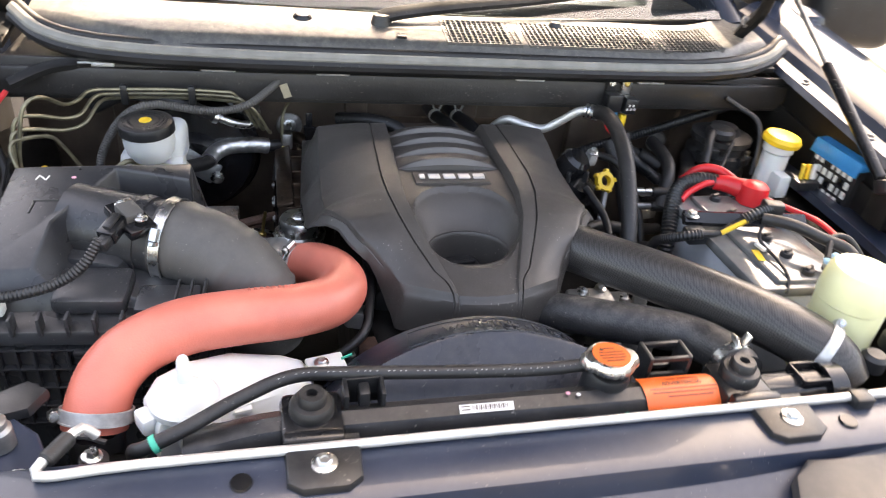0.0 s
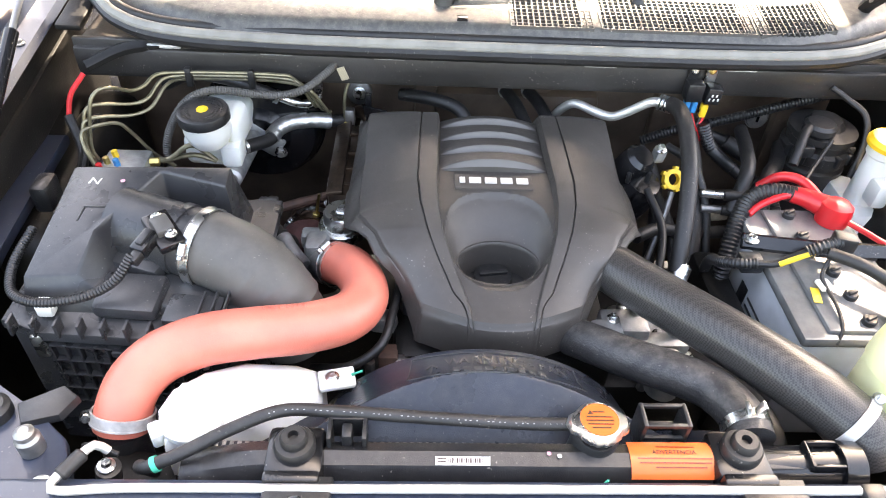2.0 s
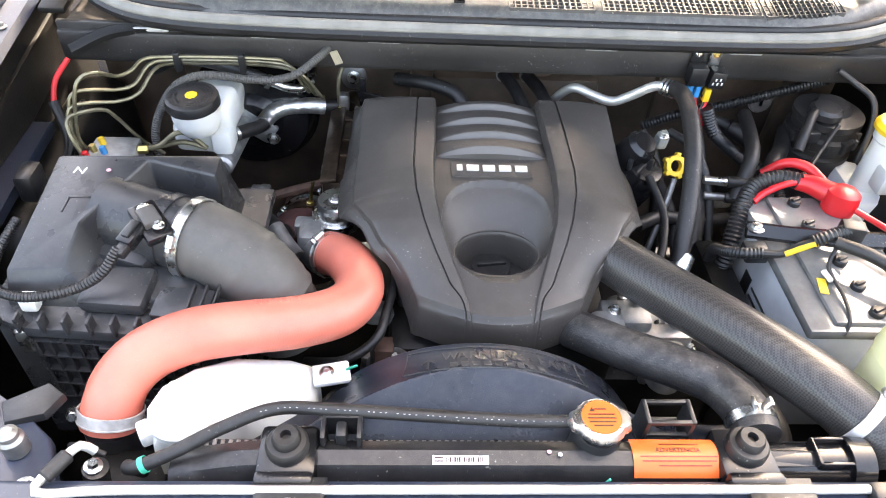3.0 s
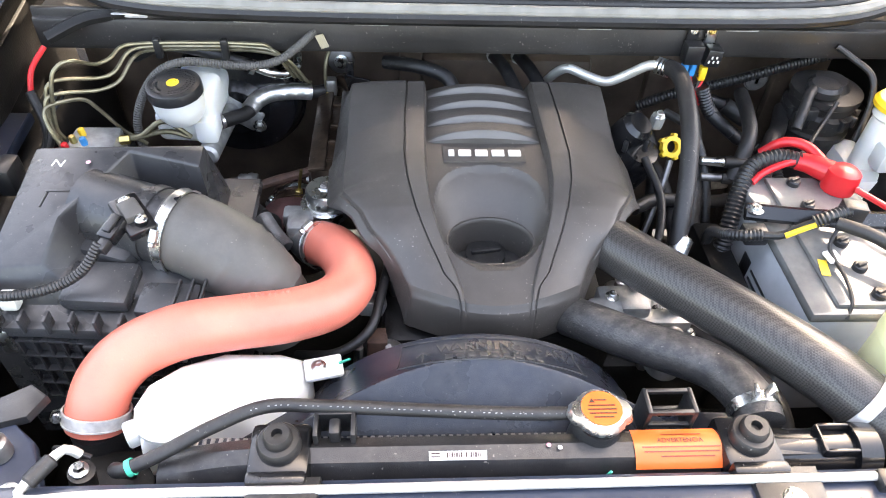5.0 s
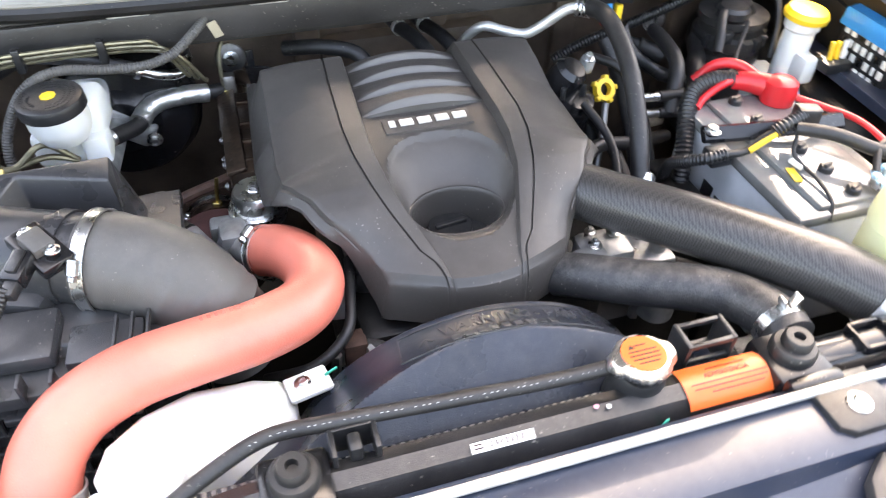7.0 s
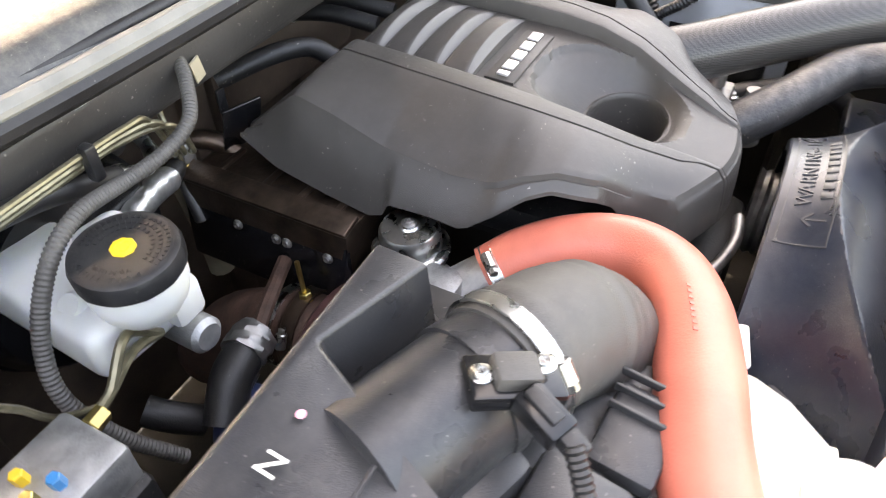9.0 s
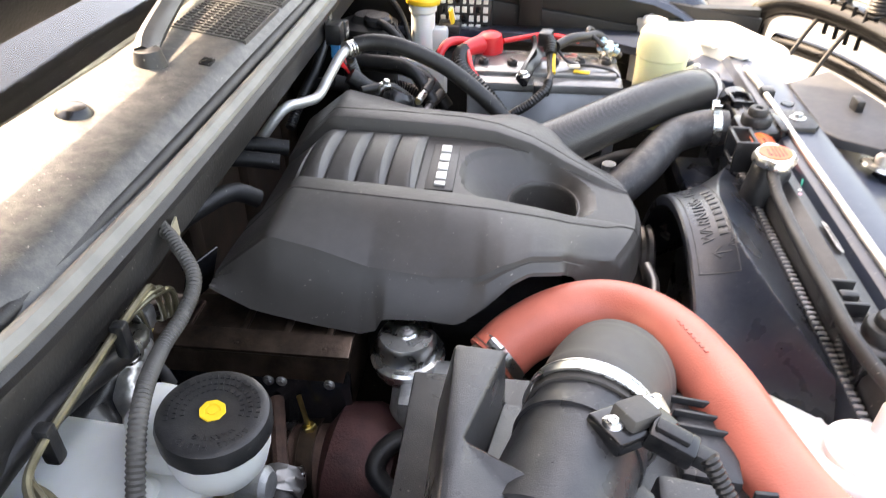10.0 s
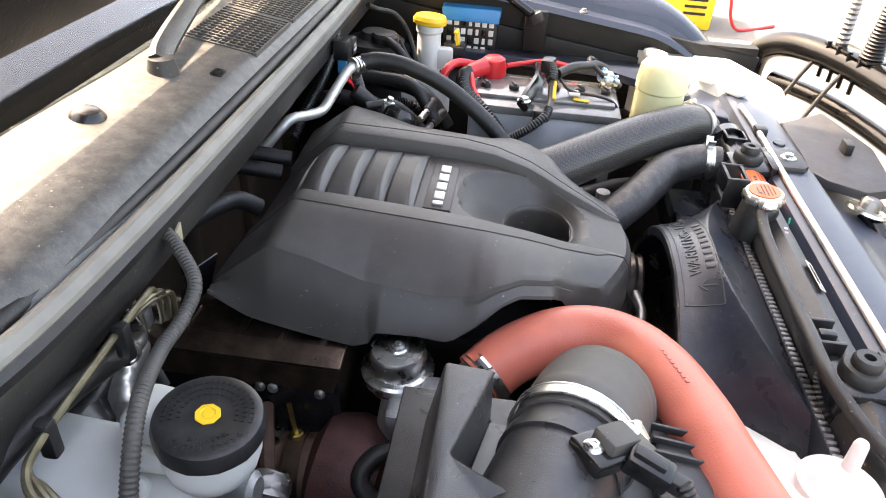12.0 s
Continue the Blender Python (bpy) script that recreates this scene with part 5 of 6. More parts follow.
part("cap", lathe(B(), [(0.045, 0.130), (0.049, 0.134), (0.049, 0.150), (0.046, 0.176), (0.040, 0.184), (0.0, 0.186)], (0.458, -0.245, 0.86), segs=36), CREAM, res, "cream screw cap")
wr = thing("washer_reservoir", (0.665, 0.235, 0.85), "white plastic filler neck with a yellow flip cap", "reservoir")
bm = lathe(B(), [(0.028, -0.20), (0.026, -0.02), (0.030, -0.015), (0.030, 0.0), (0, 0)], (0.665, 0.235, 1.015), segs=28)
box(bm, (0.665, 0.205, 0.94), (0.03, 0.05, 0.05), 0.008)
box(bm, (0.69, 0.25, 0.85), (0.12, 0.14, 0.10), 0.02)
part("neck", bm, WHITEPL, wr)
part("cap", lathe(B(), [(0.029, 0.0), (0.037, 0.004), (0.038, 0.012), (0.033, 0.020), (0.020, 0.023), (0, 0.022)], (0.665, 0.235, 1.012), (0.06, -0.05, 1), 32), YELLOW, wr, "bright yellow cap")
fb = thing("fuse_box", (0.745, 0.145, 0.90), "black fuse box with white slots and a blue lid", "fuse box")
part("housing", box(B(), (0.766, 0.150, 0.970), (0.070, 0.125, 0.115), 0.006), PLASTIC, fb)
for i in range(7):
    for j in range(4):
        wide = 0.011 if (i * 3 + j) % 4 else 0.007
        part("fuse_slot", box(B(), (0.7305, 0.102 + 0.016 * i, 0.946 + 0.0195 * j), (0.0025, wide, 0.0135), 0.001), PALE if (i + 2 * j) % 5 else GLOSSBLK, fb)
lid_m = Matrix.Translation((0.772, 0.150, 1.036)) @ pose(0, 0, 0, 0, -9, 0) @ pose(0, 0, 0, 0, 0, -90)
bm = box(B(), (0, 0, 0), (0.135, 0.090, 0.016), 0.004)
bmesh.ops.transform(bm, matrix=lid_m, verts=bm.verts)
blid = part("lid", bm, BLUEPL, fb, "blue plastic lid with a red heading")
t = B()
for k in range(7):
    box(t, (-0.030 + 0.010 * k, 0.024, 0.0085), (0.0072, 0.012, 0.0008))
bmesh.ops.transform(t, matrix=lid_m, verts=t.verts)
part("heading", t, REDPL, blid, "red heading too small to read", smooth=False)
for y in (0.006, -0.006, -0.018):
    bm = box(B(), (0, y, 0.0085), (0.11, 0.004, 0.0006))
    bmesh.ops.transform(bm, matrix=lid_m, verts=bm.verts)
    part("print_bar", bm, ORANGE_INK, blid)
part("flap", box(B(), (0.728, 0.150, 1.024), (0.006, 0.130, 0.030), 0.002, (0, 12, 0)), BLUEPL, fb, "blue front flap of the lid")
fl = thing("fuse_links", (0.70, 0.19, 0.96), "small yellow and clear fusible links on a black base", "fuse")
part("base", box(B(), (0.70, 0.180, 0.955), (0.05, 0.05, 0.02), 0.004), PLASTIC, fl)
for i, mt in enumerate((YELLOW, YELLOW, PALE)):
    part("link", rod(B(), (0.688 + 0.013 * i, 0.172, 0.965), (0.690 + 0.013 * i, 0.178, 0.995), 0.0045, segs=10, bevel=0.001), mt, fl)
can = thing("fuel_filter", (0.593, 0.335, 0.82), "black ringed canister with hoses on top", "filter")
part("canister", lathe(B(), [(r * 1.26, z) for r, z in [(0, 0), (0.045, 0), (0.047, 0.02), (0.047, 0.09), (0.052, 0.094), (0.052, 0.104), (0.047, 0.108), (0.047, 0.118), (0.052, 0.122), (0.052, 0.140), (0.046, 0.146), (0.046, 0.160),
                             (0.050, 0.164), (0.050, 0.176), (0.030, 0.182), (0.022, 0.195), (0.0, 0.196)]], (0.608, 0.345, 0.81), segs=36), RUBBER, can)
for k in range(6):
    an = radians(200 + 28 * k)
    part("lug", box(B(), (0.608 + 0.064 * math.cos(an), 0.345 + 0.064 * math.sin(an), 0.945), (0.014, 0.010, 0.022), 0.002, (0, 0, math.degrees(an))), PLASTIC, can)
part("cap_ring", lathe(B(), [(0.020, 0.0), (0.030, 0.0), (0.030, 0.012), (0.024, 0.018), (0.0, 0.018)], (0.585, 0.32, 0.992), segs=24), PLASTIC, can)
part("outlet", sweep(B(), [(0.57, 0.32, 1.0), (0.55, 0.30, 1.0), (0.535, 0.275, 0.985), (0.52, 0.25, 0.96)], 0.009, 20, 12), RUBBER, can)
part("clip", box(B(), (0.56, 0.29, 0.965), (0.024, 0.016, 0.022), 0.003), PLASTIC, can)
part("vent_hose", sweep(B(), [(0.60, 0.36, 1.06), (0.63, 0.345, 1.045), (0.655, 0.31, 1.03), (0.655, 0.28, 0.99), (0.645, 0.26, 0.93)], 0.0055, 30, 10), RUBBER, can, "thin grey vent hose")
part("wire", sweep(B(), [(0.60, 0.29, 0.99), (0.57, 0.26, 0.96), (0.535, 0.22, 0.945), (0.50, 0.18, 0.95)], 0.004, 20, 8), RUBBER, can)
cr = thing("harness_conduit", (0.55, 0.44, 0.95), "long black ribbed wiring conduit in front of the bulkhead", "wiring")
part("conduit", loom(B(), [(0.30, 0.44, 0.88), (0.36, 0.43, 0.915), (0.45, 0.42, 0.948), (0.58, 0.42, 0.992), (0.73, 0.42, 1.04), (0.78, 0.40, 1.045)], 0.0105, 0.006), PLASTIC, cr)
part("branch", loom(B(), [(0.37, 0.335, 0.99), (0.39, 0.33, 0.95), (0.42, 0.33, 0.92), (0.455, 0.31, 0.90), (0.50, 0.26, 0.89), (0.51, 0.2, 0.86)], 0.013, 0.006), PLASTIC, cr)
for k, (x, y, z) in enumerate(((0.395, 0.325, 0.94), (0.415, 0.322, 0.925))):
    part("connector", rod(B(), (x, y, z), (x + 0.045, y - 0.02, z - 0.03), 0.011, segs=12, bevel=0.002), PLASTIC, cr)
part("hose", sweep(B(), [(0.55, 0.36, 0.93), (0.52, 0.30, 0.925), (0.485, 0.25, 0.935), (0.46, 0.20, 0.92), (0.45, 0.16, 0.87)], 0.015, 30, 14), RUBBER, cr, "bent black rubber hose")
rl = thing("relay", (0.338, 0.35, 1.01), "small black relay cube on a bolted tab", "relay", "relays on the beam")
part("body", box(B(), (0.338, 0.350, 1.050), (0.031, 0.028, 0.036), 0.003), PLASTIC, rl)
part("tab", box(B(), (0.336, 0.364, 1.078), (0.020, 0.003, 0.034), 0.001), PLASTIC, rl)
part("bolt", bolt(B(), (0.336, 0.3625, 1.084), (0, -1, 0.2), 0.0042, 0.003), STEEL, rl)
for x in (0.332, 0.346):
    part("plug", box(B(), (x, 0.349, 1.020), (0.010, 0.016, 0.026), 0.002), BLUEPL, rl, "blue wire plug")
rl2 = thing("relay", (0.374, 0.35, 1.01), "small black relay with pale print and yellow plug", "relay", "relays on the beam")
part("body", box(B(), (0.374, 0.349, 1.045), (0.028, 0.028, 0.032), 0.003, (0, 6, 0)), PLASTIC, rl2)
part("tab", box(B(), (0.368, 0.364, 1.076), (0.020, 0.003, 0.036), 0.001), STEEL, rl2, "zinc tab")
part("bolt", bolt(B(), (0.368, 0.3625, 1.084), (0, -1, 0.2), 0.0042, 0.003), BRASS, rl2)
part("plug", box(B(), (0.366, 0.347, 1.012), (0.012, 0.014, 0.026), 0.002), YELLOW, rl2, "yellow wire plug")
for k in range(5):
    part("print_bar", box(B(), (0.366 + 0.004 * k, 0.3346, 1.040 + 0.008 * (k % 2)), (0.003, 0.0006, 0.005), 0, (0, 6, 0)), PALE, rl2)
for x, mt in ((0.332, REDPL), (0.346, REDPL), (0.366, REDPL), (0.360, RUBBER)):
    part("wire", sweep(B(), [(x, 0.349, 1.010), (x + 0.004, 0.345, 0.995), (0.360, 0.338, 0.975), (0.372, 0.332, 0.955)], 0.0026, 16, 8), mt, rl2)
bm = lathe(B(), [(0, 0.004), (0.024, 0.003), (0.026, 0.0)], (0.604, 0.578, 0.863), (0, -1, 0.1), 28)
box(bm, (0.604, 0.574, 0.863), (0.004, 0.006, 0.016))
solo("blanking_plug", bm, DULL, "grey round plug set in the bulkhead", "plug")
dp = thing("dipstick", (0.30, 0.237, 0.70), "yellow plastic ring handle of the dipstick", "dipstick")
bm = B()
tm = Matrix.Translation((0.301, 0.237, 0.930)) @ pose(0, 0, 0, 55, 0, 10)
t = bmesh.new()
lathe(t, [(0.011, -0.006), (0.0195, -0.006), (0.0195, 0.006), (0.011, 0.006)], (0, 0, 0), segs=10, closed=True)
for k in range(5):
    box(t, (0.020 * math.cos(1.256 * k), 0.020 * math.sin(1.256 * k), 0), (0.008, 0.008, 0.012), 0.001, (0, 0, 72 * k))
join(bm, t, tm)
part("handle", bm, YELLOW, dp)
part("tube", sweep(B(), [(0.300, 0.222, 0.912), (0.285, 0.19, 0.87), (0.26, 0.15, 0.80), (0.24, 0.13, 0.68)], 0.006, 20, 10), DULL, dp)

# ---------- engine accessories by the cover ----------
acc = thing("engine_accessories", (0.20, 0.0, 0.6), "cast aluminium housings, bolts and black fittings beside the engine", "engine part")
bm = box(B(), (0.155, -0.075, 0.865), (0.075, 0.05, 0.05), 0.008)
box(bm, (0.205, -0.095, 0.855), (0.10, 0.03, 0.030), 0.006)
box(bm, (0.12, -0.105, 0.875), (0.05, 0.04, 0.06), 0.01)
lathe(bm, [(0.026, -0.05), (0.026, 0.0), (0.022, 0.006), (0.012, 0.006), (0.012, 0.03), (0, 0.03)], (0.215, -0.14, 0.855), segs=20)
rod(bm, (0.235, -0.085, 0.80), (0.235, -0.085, 0.90), 0.012, segs=14)
part("casting", bm, ALU, acc, "pale cast aluminium housing")
for p in ((0.195, -0.135, 0.862), (0.235, -0.150, 0.862), (0.13, -0.09, 0.906), (0.175, -0.06, 0.892)):
    part("bolt", bolt(B(), p, r=0.006, h=0.007), STEEL, acc)
part("throttle", lathe(B(), [(0, 0.05), (0.034, 0.048), (0.040, 0.03), (0.044, 0.0), (0.044, -0.04)], (0.228, 0.235, 0.895), (0.3, -0.3, 1), 28), GLOSSBLK, acc, "black round housing")
part("bolt", bolt(B(), (0.262, 0.285, 0.935), r=0.007, h=0.012), STEEL, acc)
part("pipe", sweep(B(), [(0.22, 0.13, 0.88), (0.27, 0.16, 0.875), (0.34, 0.17, 0.86), (0.42, 0.2, 0.84)], 0.012, 24, 12), RUBBER, acc)
part("pipe", sweep(B(), [(0.26, 0.34, 0.93), (0.285, 0.30, 0.90), (0.29, 0.24, 0.85), (0.28, 0.18, 0.76)], 0.013, 24, 12), RUBBER, acc)
part("hose", sweep(B(), [(0.345, 0.33, 0.97), (0.352, 0.28, 0.93), (0.345, 0.20, 0.88), (0.33, 0.12, 0.82)], 0.016, 24, 14), RUBBER, acc)
part("connector", box(B(), (0.415, 0.255, 0.88), (0.045, 0.02, 0.022), 0.004, (0, 0, 8)), PLASTIC, acc)
part("connector", box(B(), (0.395, 0.215, 0.87), (0.04, 0.02, 0.022), 0.004, (0, 0, 8)), FOIL, acc, "silver wrapped connector")
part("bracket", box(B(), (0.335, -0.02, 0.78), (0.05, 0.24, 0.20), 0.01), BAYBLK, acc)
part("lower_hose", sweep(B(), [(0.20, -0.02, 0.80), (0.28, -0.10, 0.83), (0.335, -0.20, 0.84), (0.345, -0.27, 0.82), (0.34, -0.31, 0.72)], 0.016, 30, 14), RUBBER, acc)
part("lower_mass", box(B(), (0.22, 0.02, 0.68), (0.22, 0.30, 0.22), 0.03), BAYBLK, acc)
for k in range(3):
    part("bolt", bolt(B(), (0.13 + 0.03 * k, -0.235, 0.80), (0, -0.6, 1), 0.006), DULL, acc)
part("pulley", lathe(B(), [(0.02, 0.02), (0.055, 0.02), (0.06, 0.016), (0.056, 0.01), (0.06, 0.004), (0.056, -0.002), (0.06, -0.008), (0.0, -0.01)], (0.10, -0.19, 0.77), (0, -1, 0.0), 32), DULL, acc, "grooved steel pulley")

part("round_housing", lathe(B(), [(0, 0.02), (0.020, 0.02), (0.028, 0.012), (0.030, 0.0), (0.030, -0.05)], (0.222, 0.225, 0.975), (0.35, -0.4, 1), 24), GLOSSBLK, acc, "black plastic sensor housing")
for k in range(5):
    an = radians(72 * k + 20)
    part("clip", box(B(), (0.222 + 0.030 * math.cos(an), 0.225 + 0.030 * math.sin(an), 0.958), (0.010, 0.008, 0.022), 0.002, (0, 0, math.degrees(an))), PLASTIC, acc)
part("bracket", box(B(), (0.268, 0.252, 0.972), (0.022, 0.018, 0.026), 0.004, (0, 10, 20)), ALU, acc)
part("bolt", bolt(B(), (0.268, 0.250, 0.986), (0, -0.3, 1), 0.0065, 0.008), STEEL, acc)
for p, q, r, m in (((0.345, 0.205, 0.925), (0.385, 0.198, 0.926), 0.0075, STEEL), ((0.385, 0.198, 0.926), (0.43, 0.19, 0.93), 0.0095, RUBBER),
                   ((0.35, 0.195, 0.898), (0.385, 0.188, 0.900), 0.0075, DULL), ((0.385, 0.188, 0.900), (0.44, 0.17, 0.905), 0.0095, RUBBER),
                   ((0.405, 0.41, 0.925), (0.455, 0.40, 0.912), 0.012, PLASTIC), ((0.455, 0.40, 0.912), (0.50, 0.38, 0.89), 0.016, RUBBER)):
    part("union", rod(B(), p, q, r, segs=14, bevel=0.0015), m, acc)
for pts, r in (([(0.30, 0.30, 0.96), (0.335, 0.25, 0.955), (0.36, 0.20, 0.90), (0.365, 0.14, 0.82)], 0.008), ([(0.47, 0.38, 0.95), (0.45, 0.30, 0.96), (0.43, 0.23, 0.955), (0.40, 0.18, 0.90)], 0.013),
               ([(0.24, 0.19, 0.94), (0.255, 0.12, 0.915), (0.24, 0.05, 0.89), (0.21, -0.01, 0.86)], 0.007), ([(0.27, 0.28, 0.90), (0.30, 0.20, 0.86), (0.295, 0.10, 0.83), (0.27, 0.02, 0.80)], 0.011)):
    part("line", sweep(B(), pts, r, 24, 12), RUBBER, acc)
for p in ((0.177, 0.0, 0.842), (0.20, -0.02, 0.835), (0.227, -0.05, 0.83), (0.25, -0.02, 0.84), (0.19, -0.13, 0.84), (0.255, -0.11, 0.845)):
    part("stud", rod(B(), (p[0], p[1], p[2] - 0.05), p, 0.008, segs=6, bevel=0.001), DULL, acc)
    part("bolt", bolt(B(), p, r=0.0055, h=0.006), STEEL, acc)
part("casting", box(B(), (0.215, -0.03, 0.805), (0.12, 0.10, 0.05), 0.014), ALU, acc, "cast alternator bracket")
gr = thing("grommet", (0.604, 0.578, 0.80), "pale oval blanking plug on the bulkhead", "plug")
part("disc", lathe(B(), [(0, 0.004), (0.020, 0.004), (0.026, 0.0), (0.026, -0.004)], (0.604, 0.577, 0.862), (0, -1, 0.1), 28), ZINC, gr)
part("slot", box(B(), (0.604, 0.572, 0.862), (0.006, 0.003, 0.014), 0.001), GLOSSBLK, gr)

fr = thing("engine_fittings", (-0.15, -0.13, 0.6), "oily pipes, brackets and bolts at the front of the engine", "engine part")
part("mass", box(B(), (-0.08, -0.13, 0.70), (0.26, 0.10, 0.26), 0.02), BAYBLK, fr)
part("pipe", sweep(B(), [(-0.225, -0.08, 0.80), (-0.19, -0.12, 0.845), (-0.15, -0.16, 0.86), (-0.10, -0.175, 0.868), (-0.05, -0.172, 0.865)], 0.007, 26, 12), DULL, fr, "bent steel pipe")
part("hose", sweep(B(), [(-0.32, -0.13, 0.83), (-0.26, -0.15, 0.86), (-0.215, -0.13, 0.885), (-0.20, -0.08, 0.90), (-0.19, -0.02, 0.90)], 0.007, 30, 12), RUBBER, fr)
rnd = random.Random(9)
for k in range(7):
    x, y = -0.235 + 0.011 * k, -0.10 - 0.055 * rnd.random()
    part("fitting", rod(B(), (x, y, 0.80), (x + 0.004, y - 0.006, 0.842 + 0.02 * rnd.random()), 0.007, segs=6, bevel=0.001), (DULL, ALU, BRASS)[k % 3], fr)
part("bracket", box(B(), (-0.215, -0.06, 0.86), (0.04, 0.03, 0.03), 0.006, (0, 20, 10)), ALU, fr)
part("bracket", box(B(), (-0.205, -0.115, 0.83), (0.03, 0.03, 0.05), 0.004), RUST, fr)

# ---------- turbo side ----------
tb = thing("turbocharger", (-0.36, 0.17, 0.70), "rust-maroon turbine housing with a silver actuator can", "turbocharger")
part("turbine", lathe(B(), [(0, 0.05), (0.04, 0.05), (0.066, 0.036), (0.074, 0.0), (0.066, -0.036), (0.04, -0.05), (0, -0.05)], (-0.358, 0.172, 0.775), (0.1, 1, 0.1), 36), TURBO, tb, "maroon iron volute")
part("outlet_pipe", sweep(B(), [(-0.36, 0.21, 0.775), (-0.365, 0.26, 0.77), (-0.375, 0.33, 0.74), (-0.38, 0.40, 0.66)], 0.046, 24, 24), RUST, tb, "dark rusty outlet pipe")
clamp_ring(tb, (-0.361, 0.232, 0.775), (0, 1, -0.1), 0.049, 0.022, HEAT, (-1, 0, 0.6))
part("polished_ring", band(B(), (-0.363, 0.258, 0.770), (0, 1, -0.12), 0.048, 0.012, 0.003), STEEL, tb, "bright ring")
bm = lathe(B(), [(0.030, -0.05), (0.042, -0.02), (0.044, 0.01), (0.035, 0.03), (0, 0.032)], (-0.315, 0.105, 0.845), (0.1, -0.2, 1), 28)
box(bm, (-0.330, 0.075, 0.885), (0.04, 0.05, 0.05), 0.012)
box(bm, (-0.345, 0.12, 0.87), (0.035, 0.03, 0.03), 0.006)
part("compressor", bm, ALU, tb, "pale cast compressor body")
part("actuator", lathe(B(), [(0.018, -0.075), (0.024, -0.06), (0.038, -0.05), (0.0425, -0.034), (0.0430, -0.030), (0.040, -0.027), (0.034, -0.026), (0.033, -0.006), (0.030, -0.001), (0.012, 0.0), (0.010, 0.002), (0, 0.002)],
                       (-0.292, 0.132, 0.924), (-0.03, 0.02, 1), 40), STEEL, tb, "zinc plated actuator can")
part("bolt", bolt(B(), (-0.292, 0.132, 0.926), r=0.005, h=0.003), DULL, tb)
part("spring_pipe", loom(B(), [(-0.385, 0.075, 0.91), (-0.365, 0.045, 0.902), (-0.345, 0.022, 0.895)], 0.014, 0.003), DULL, tb, "ribbed silver pipe")
part("vacuum_hose", sweep(B(), [(-0.43, 0.10, 0.89), (-0.405, 0.095, 0.91), (-0.385, 0.078, 0.91)], 0.012, 14, 12), RUBBER, tb)
part("oil_line", sweep(B(), [(-0.355, 0.235, 0.81), (-0.352, 0.24, 0.84), (-0.347, 0.246, 0.868)], 0.003, 10, 8), BRASS, tb, "brass fitting")
part("fitting", rod(B(), (-0.357, 0.232, 0.80), (-0.354, 0.237, 0.83), 0.008, segs=6, bevel=0.001), BRASS, tb)
part("breather", sweep(B(), [(-0.43, 0.11, 0.80), (-0.41, 0.15, 0.83), (-0.385, 0.135, 0.85), (-0.375, 0.10, 0.85)], 0.011, 20, 12), RUBBER, tb, "black hose with spring clamp")
eg = thing("exhaust_recirculation_pipe", (-0.28, 0.42, 0.75), "heat-tinted pipe with a tan fibre sleeve", "pipe")
part("sleeve", loom(B(), [(-0.290, 0.468, 0.885), (-0.284, 0.467, 0.845), (-0.277, 0.463, 0.771), (-0.275, 0.46, 0.70)], 0.0185, 0.005), TANSLEEVE, eg, "tan fibre sleeve")
part("pipe", sweep(B(), [(-0.292, 0.470, 0.87), (-0.294, 0.468, 0.905), (-0.282, 0.452, 0.922), (-0.262, 0.425, 0.920), (-0.25, 0.395, 0.90), (-0.245, 0.36, 0.87)], 0.0125, 30, 14), HEAT, eg, "brown heat-tinted bend")
part("bracket", box(B(), (-0.300, 0.43, 0.90), (0.012, 0.018, 0.05), 0.003), HEAT, eg)
fwb = thing("bulkhead_boss", (-0.294, 0.575, 0.86), "bolt in a grey round boss on the bulkhead", "fastener")
part("disc", lathe(B(), [(0, 0.006), (0.016, 0.006), (0.026, 0.003), (0.028, 0.0)], (-0.294, 0.576, 0.896), (0, -1, 0.2), 28), DULL, fwb)
part("bolt", bolt(B(), (-0.294, 0.569, 0.897), (0, -1, 0.2), 0.009, 0.008), STEEL, fwb)
sn = thing("valve_fitting", (-0.31, 0.41, 0.85), "brass and grey valve with a thin bent pipe", "valve")
part("valve", rod(B(), (-0.324, 0.405, 0.848), (-0.316, 0.425, 0.900), 0.010, segs=14, bevel=0.002), DULL, sn)
part("hex", rod(B(), (-0.313, 0.42, 0.90), (-0.311, 0.426, 0.915), 0.008, segs=6), BRASS, sn)
part("body", box(B(), (-0.302, 0.43, 0.925), (0.020, 0.02, 0.035), 0.005), DULL, sn)
part("pipe", sweep(B(), [(-0.311, 0.425, 0.912), (-0.312, 0.43, 0.955), (-0.306, 0.445, 0.985), (-0.285, 0.47, 1.0), (-0.25, 0.50, 1.0)], 0.0035, 24, 8), OLIVE, sn)
hh = thing("heater_hoses", (0.0, 0.45, 0.92), "pair of black heater hoses with spring clamps", "hose")
for x in (0.012, 0.060):
    hx = part("hose", sweep(B(), [(x - 0.004, 0.565, 0.945), (x, 0.51, 0.952), (x + 0.018, 0.44, 0.956), (x + 0.034, 0.375, 0.945)], 0.0125, 24, 14), RUBBER, hh)
    bm = band(B(), (x + 0.001, 0.503, 0.952), (0.1, -1, 0), 0.0130, 0.010)
    for dx in (-0.007, 0.007):
        box(bm, (x + 0.002 + dx, 0.501, 0.972), (0.003, 0.008, 0.014), 0.001, (0, dx * 3000, 0))
    part("clamp", bm, ZINC, hx, "silver spring clamp")
part("hose", sweep(B(), [(-0.20, 0.46, 0.96), (-0.14, 0.42, 0.975), (-0.09, 0.395, 0.97), (-0.07, 0.37, 0.95)], 0.013, 20, 12), RUBBER, hh)
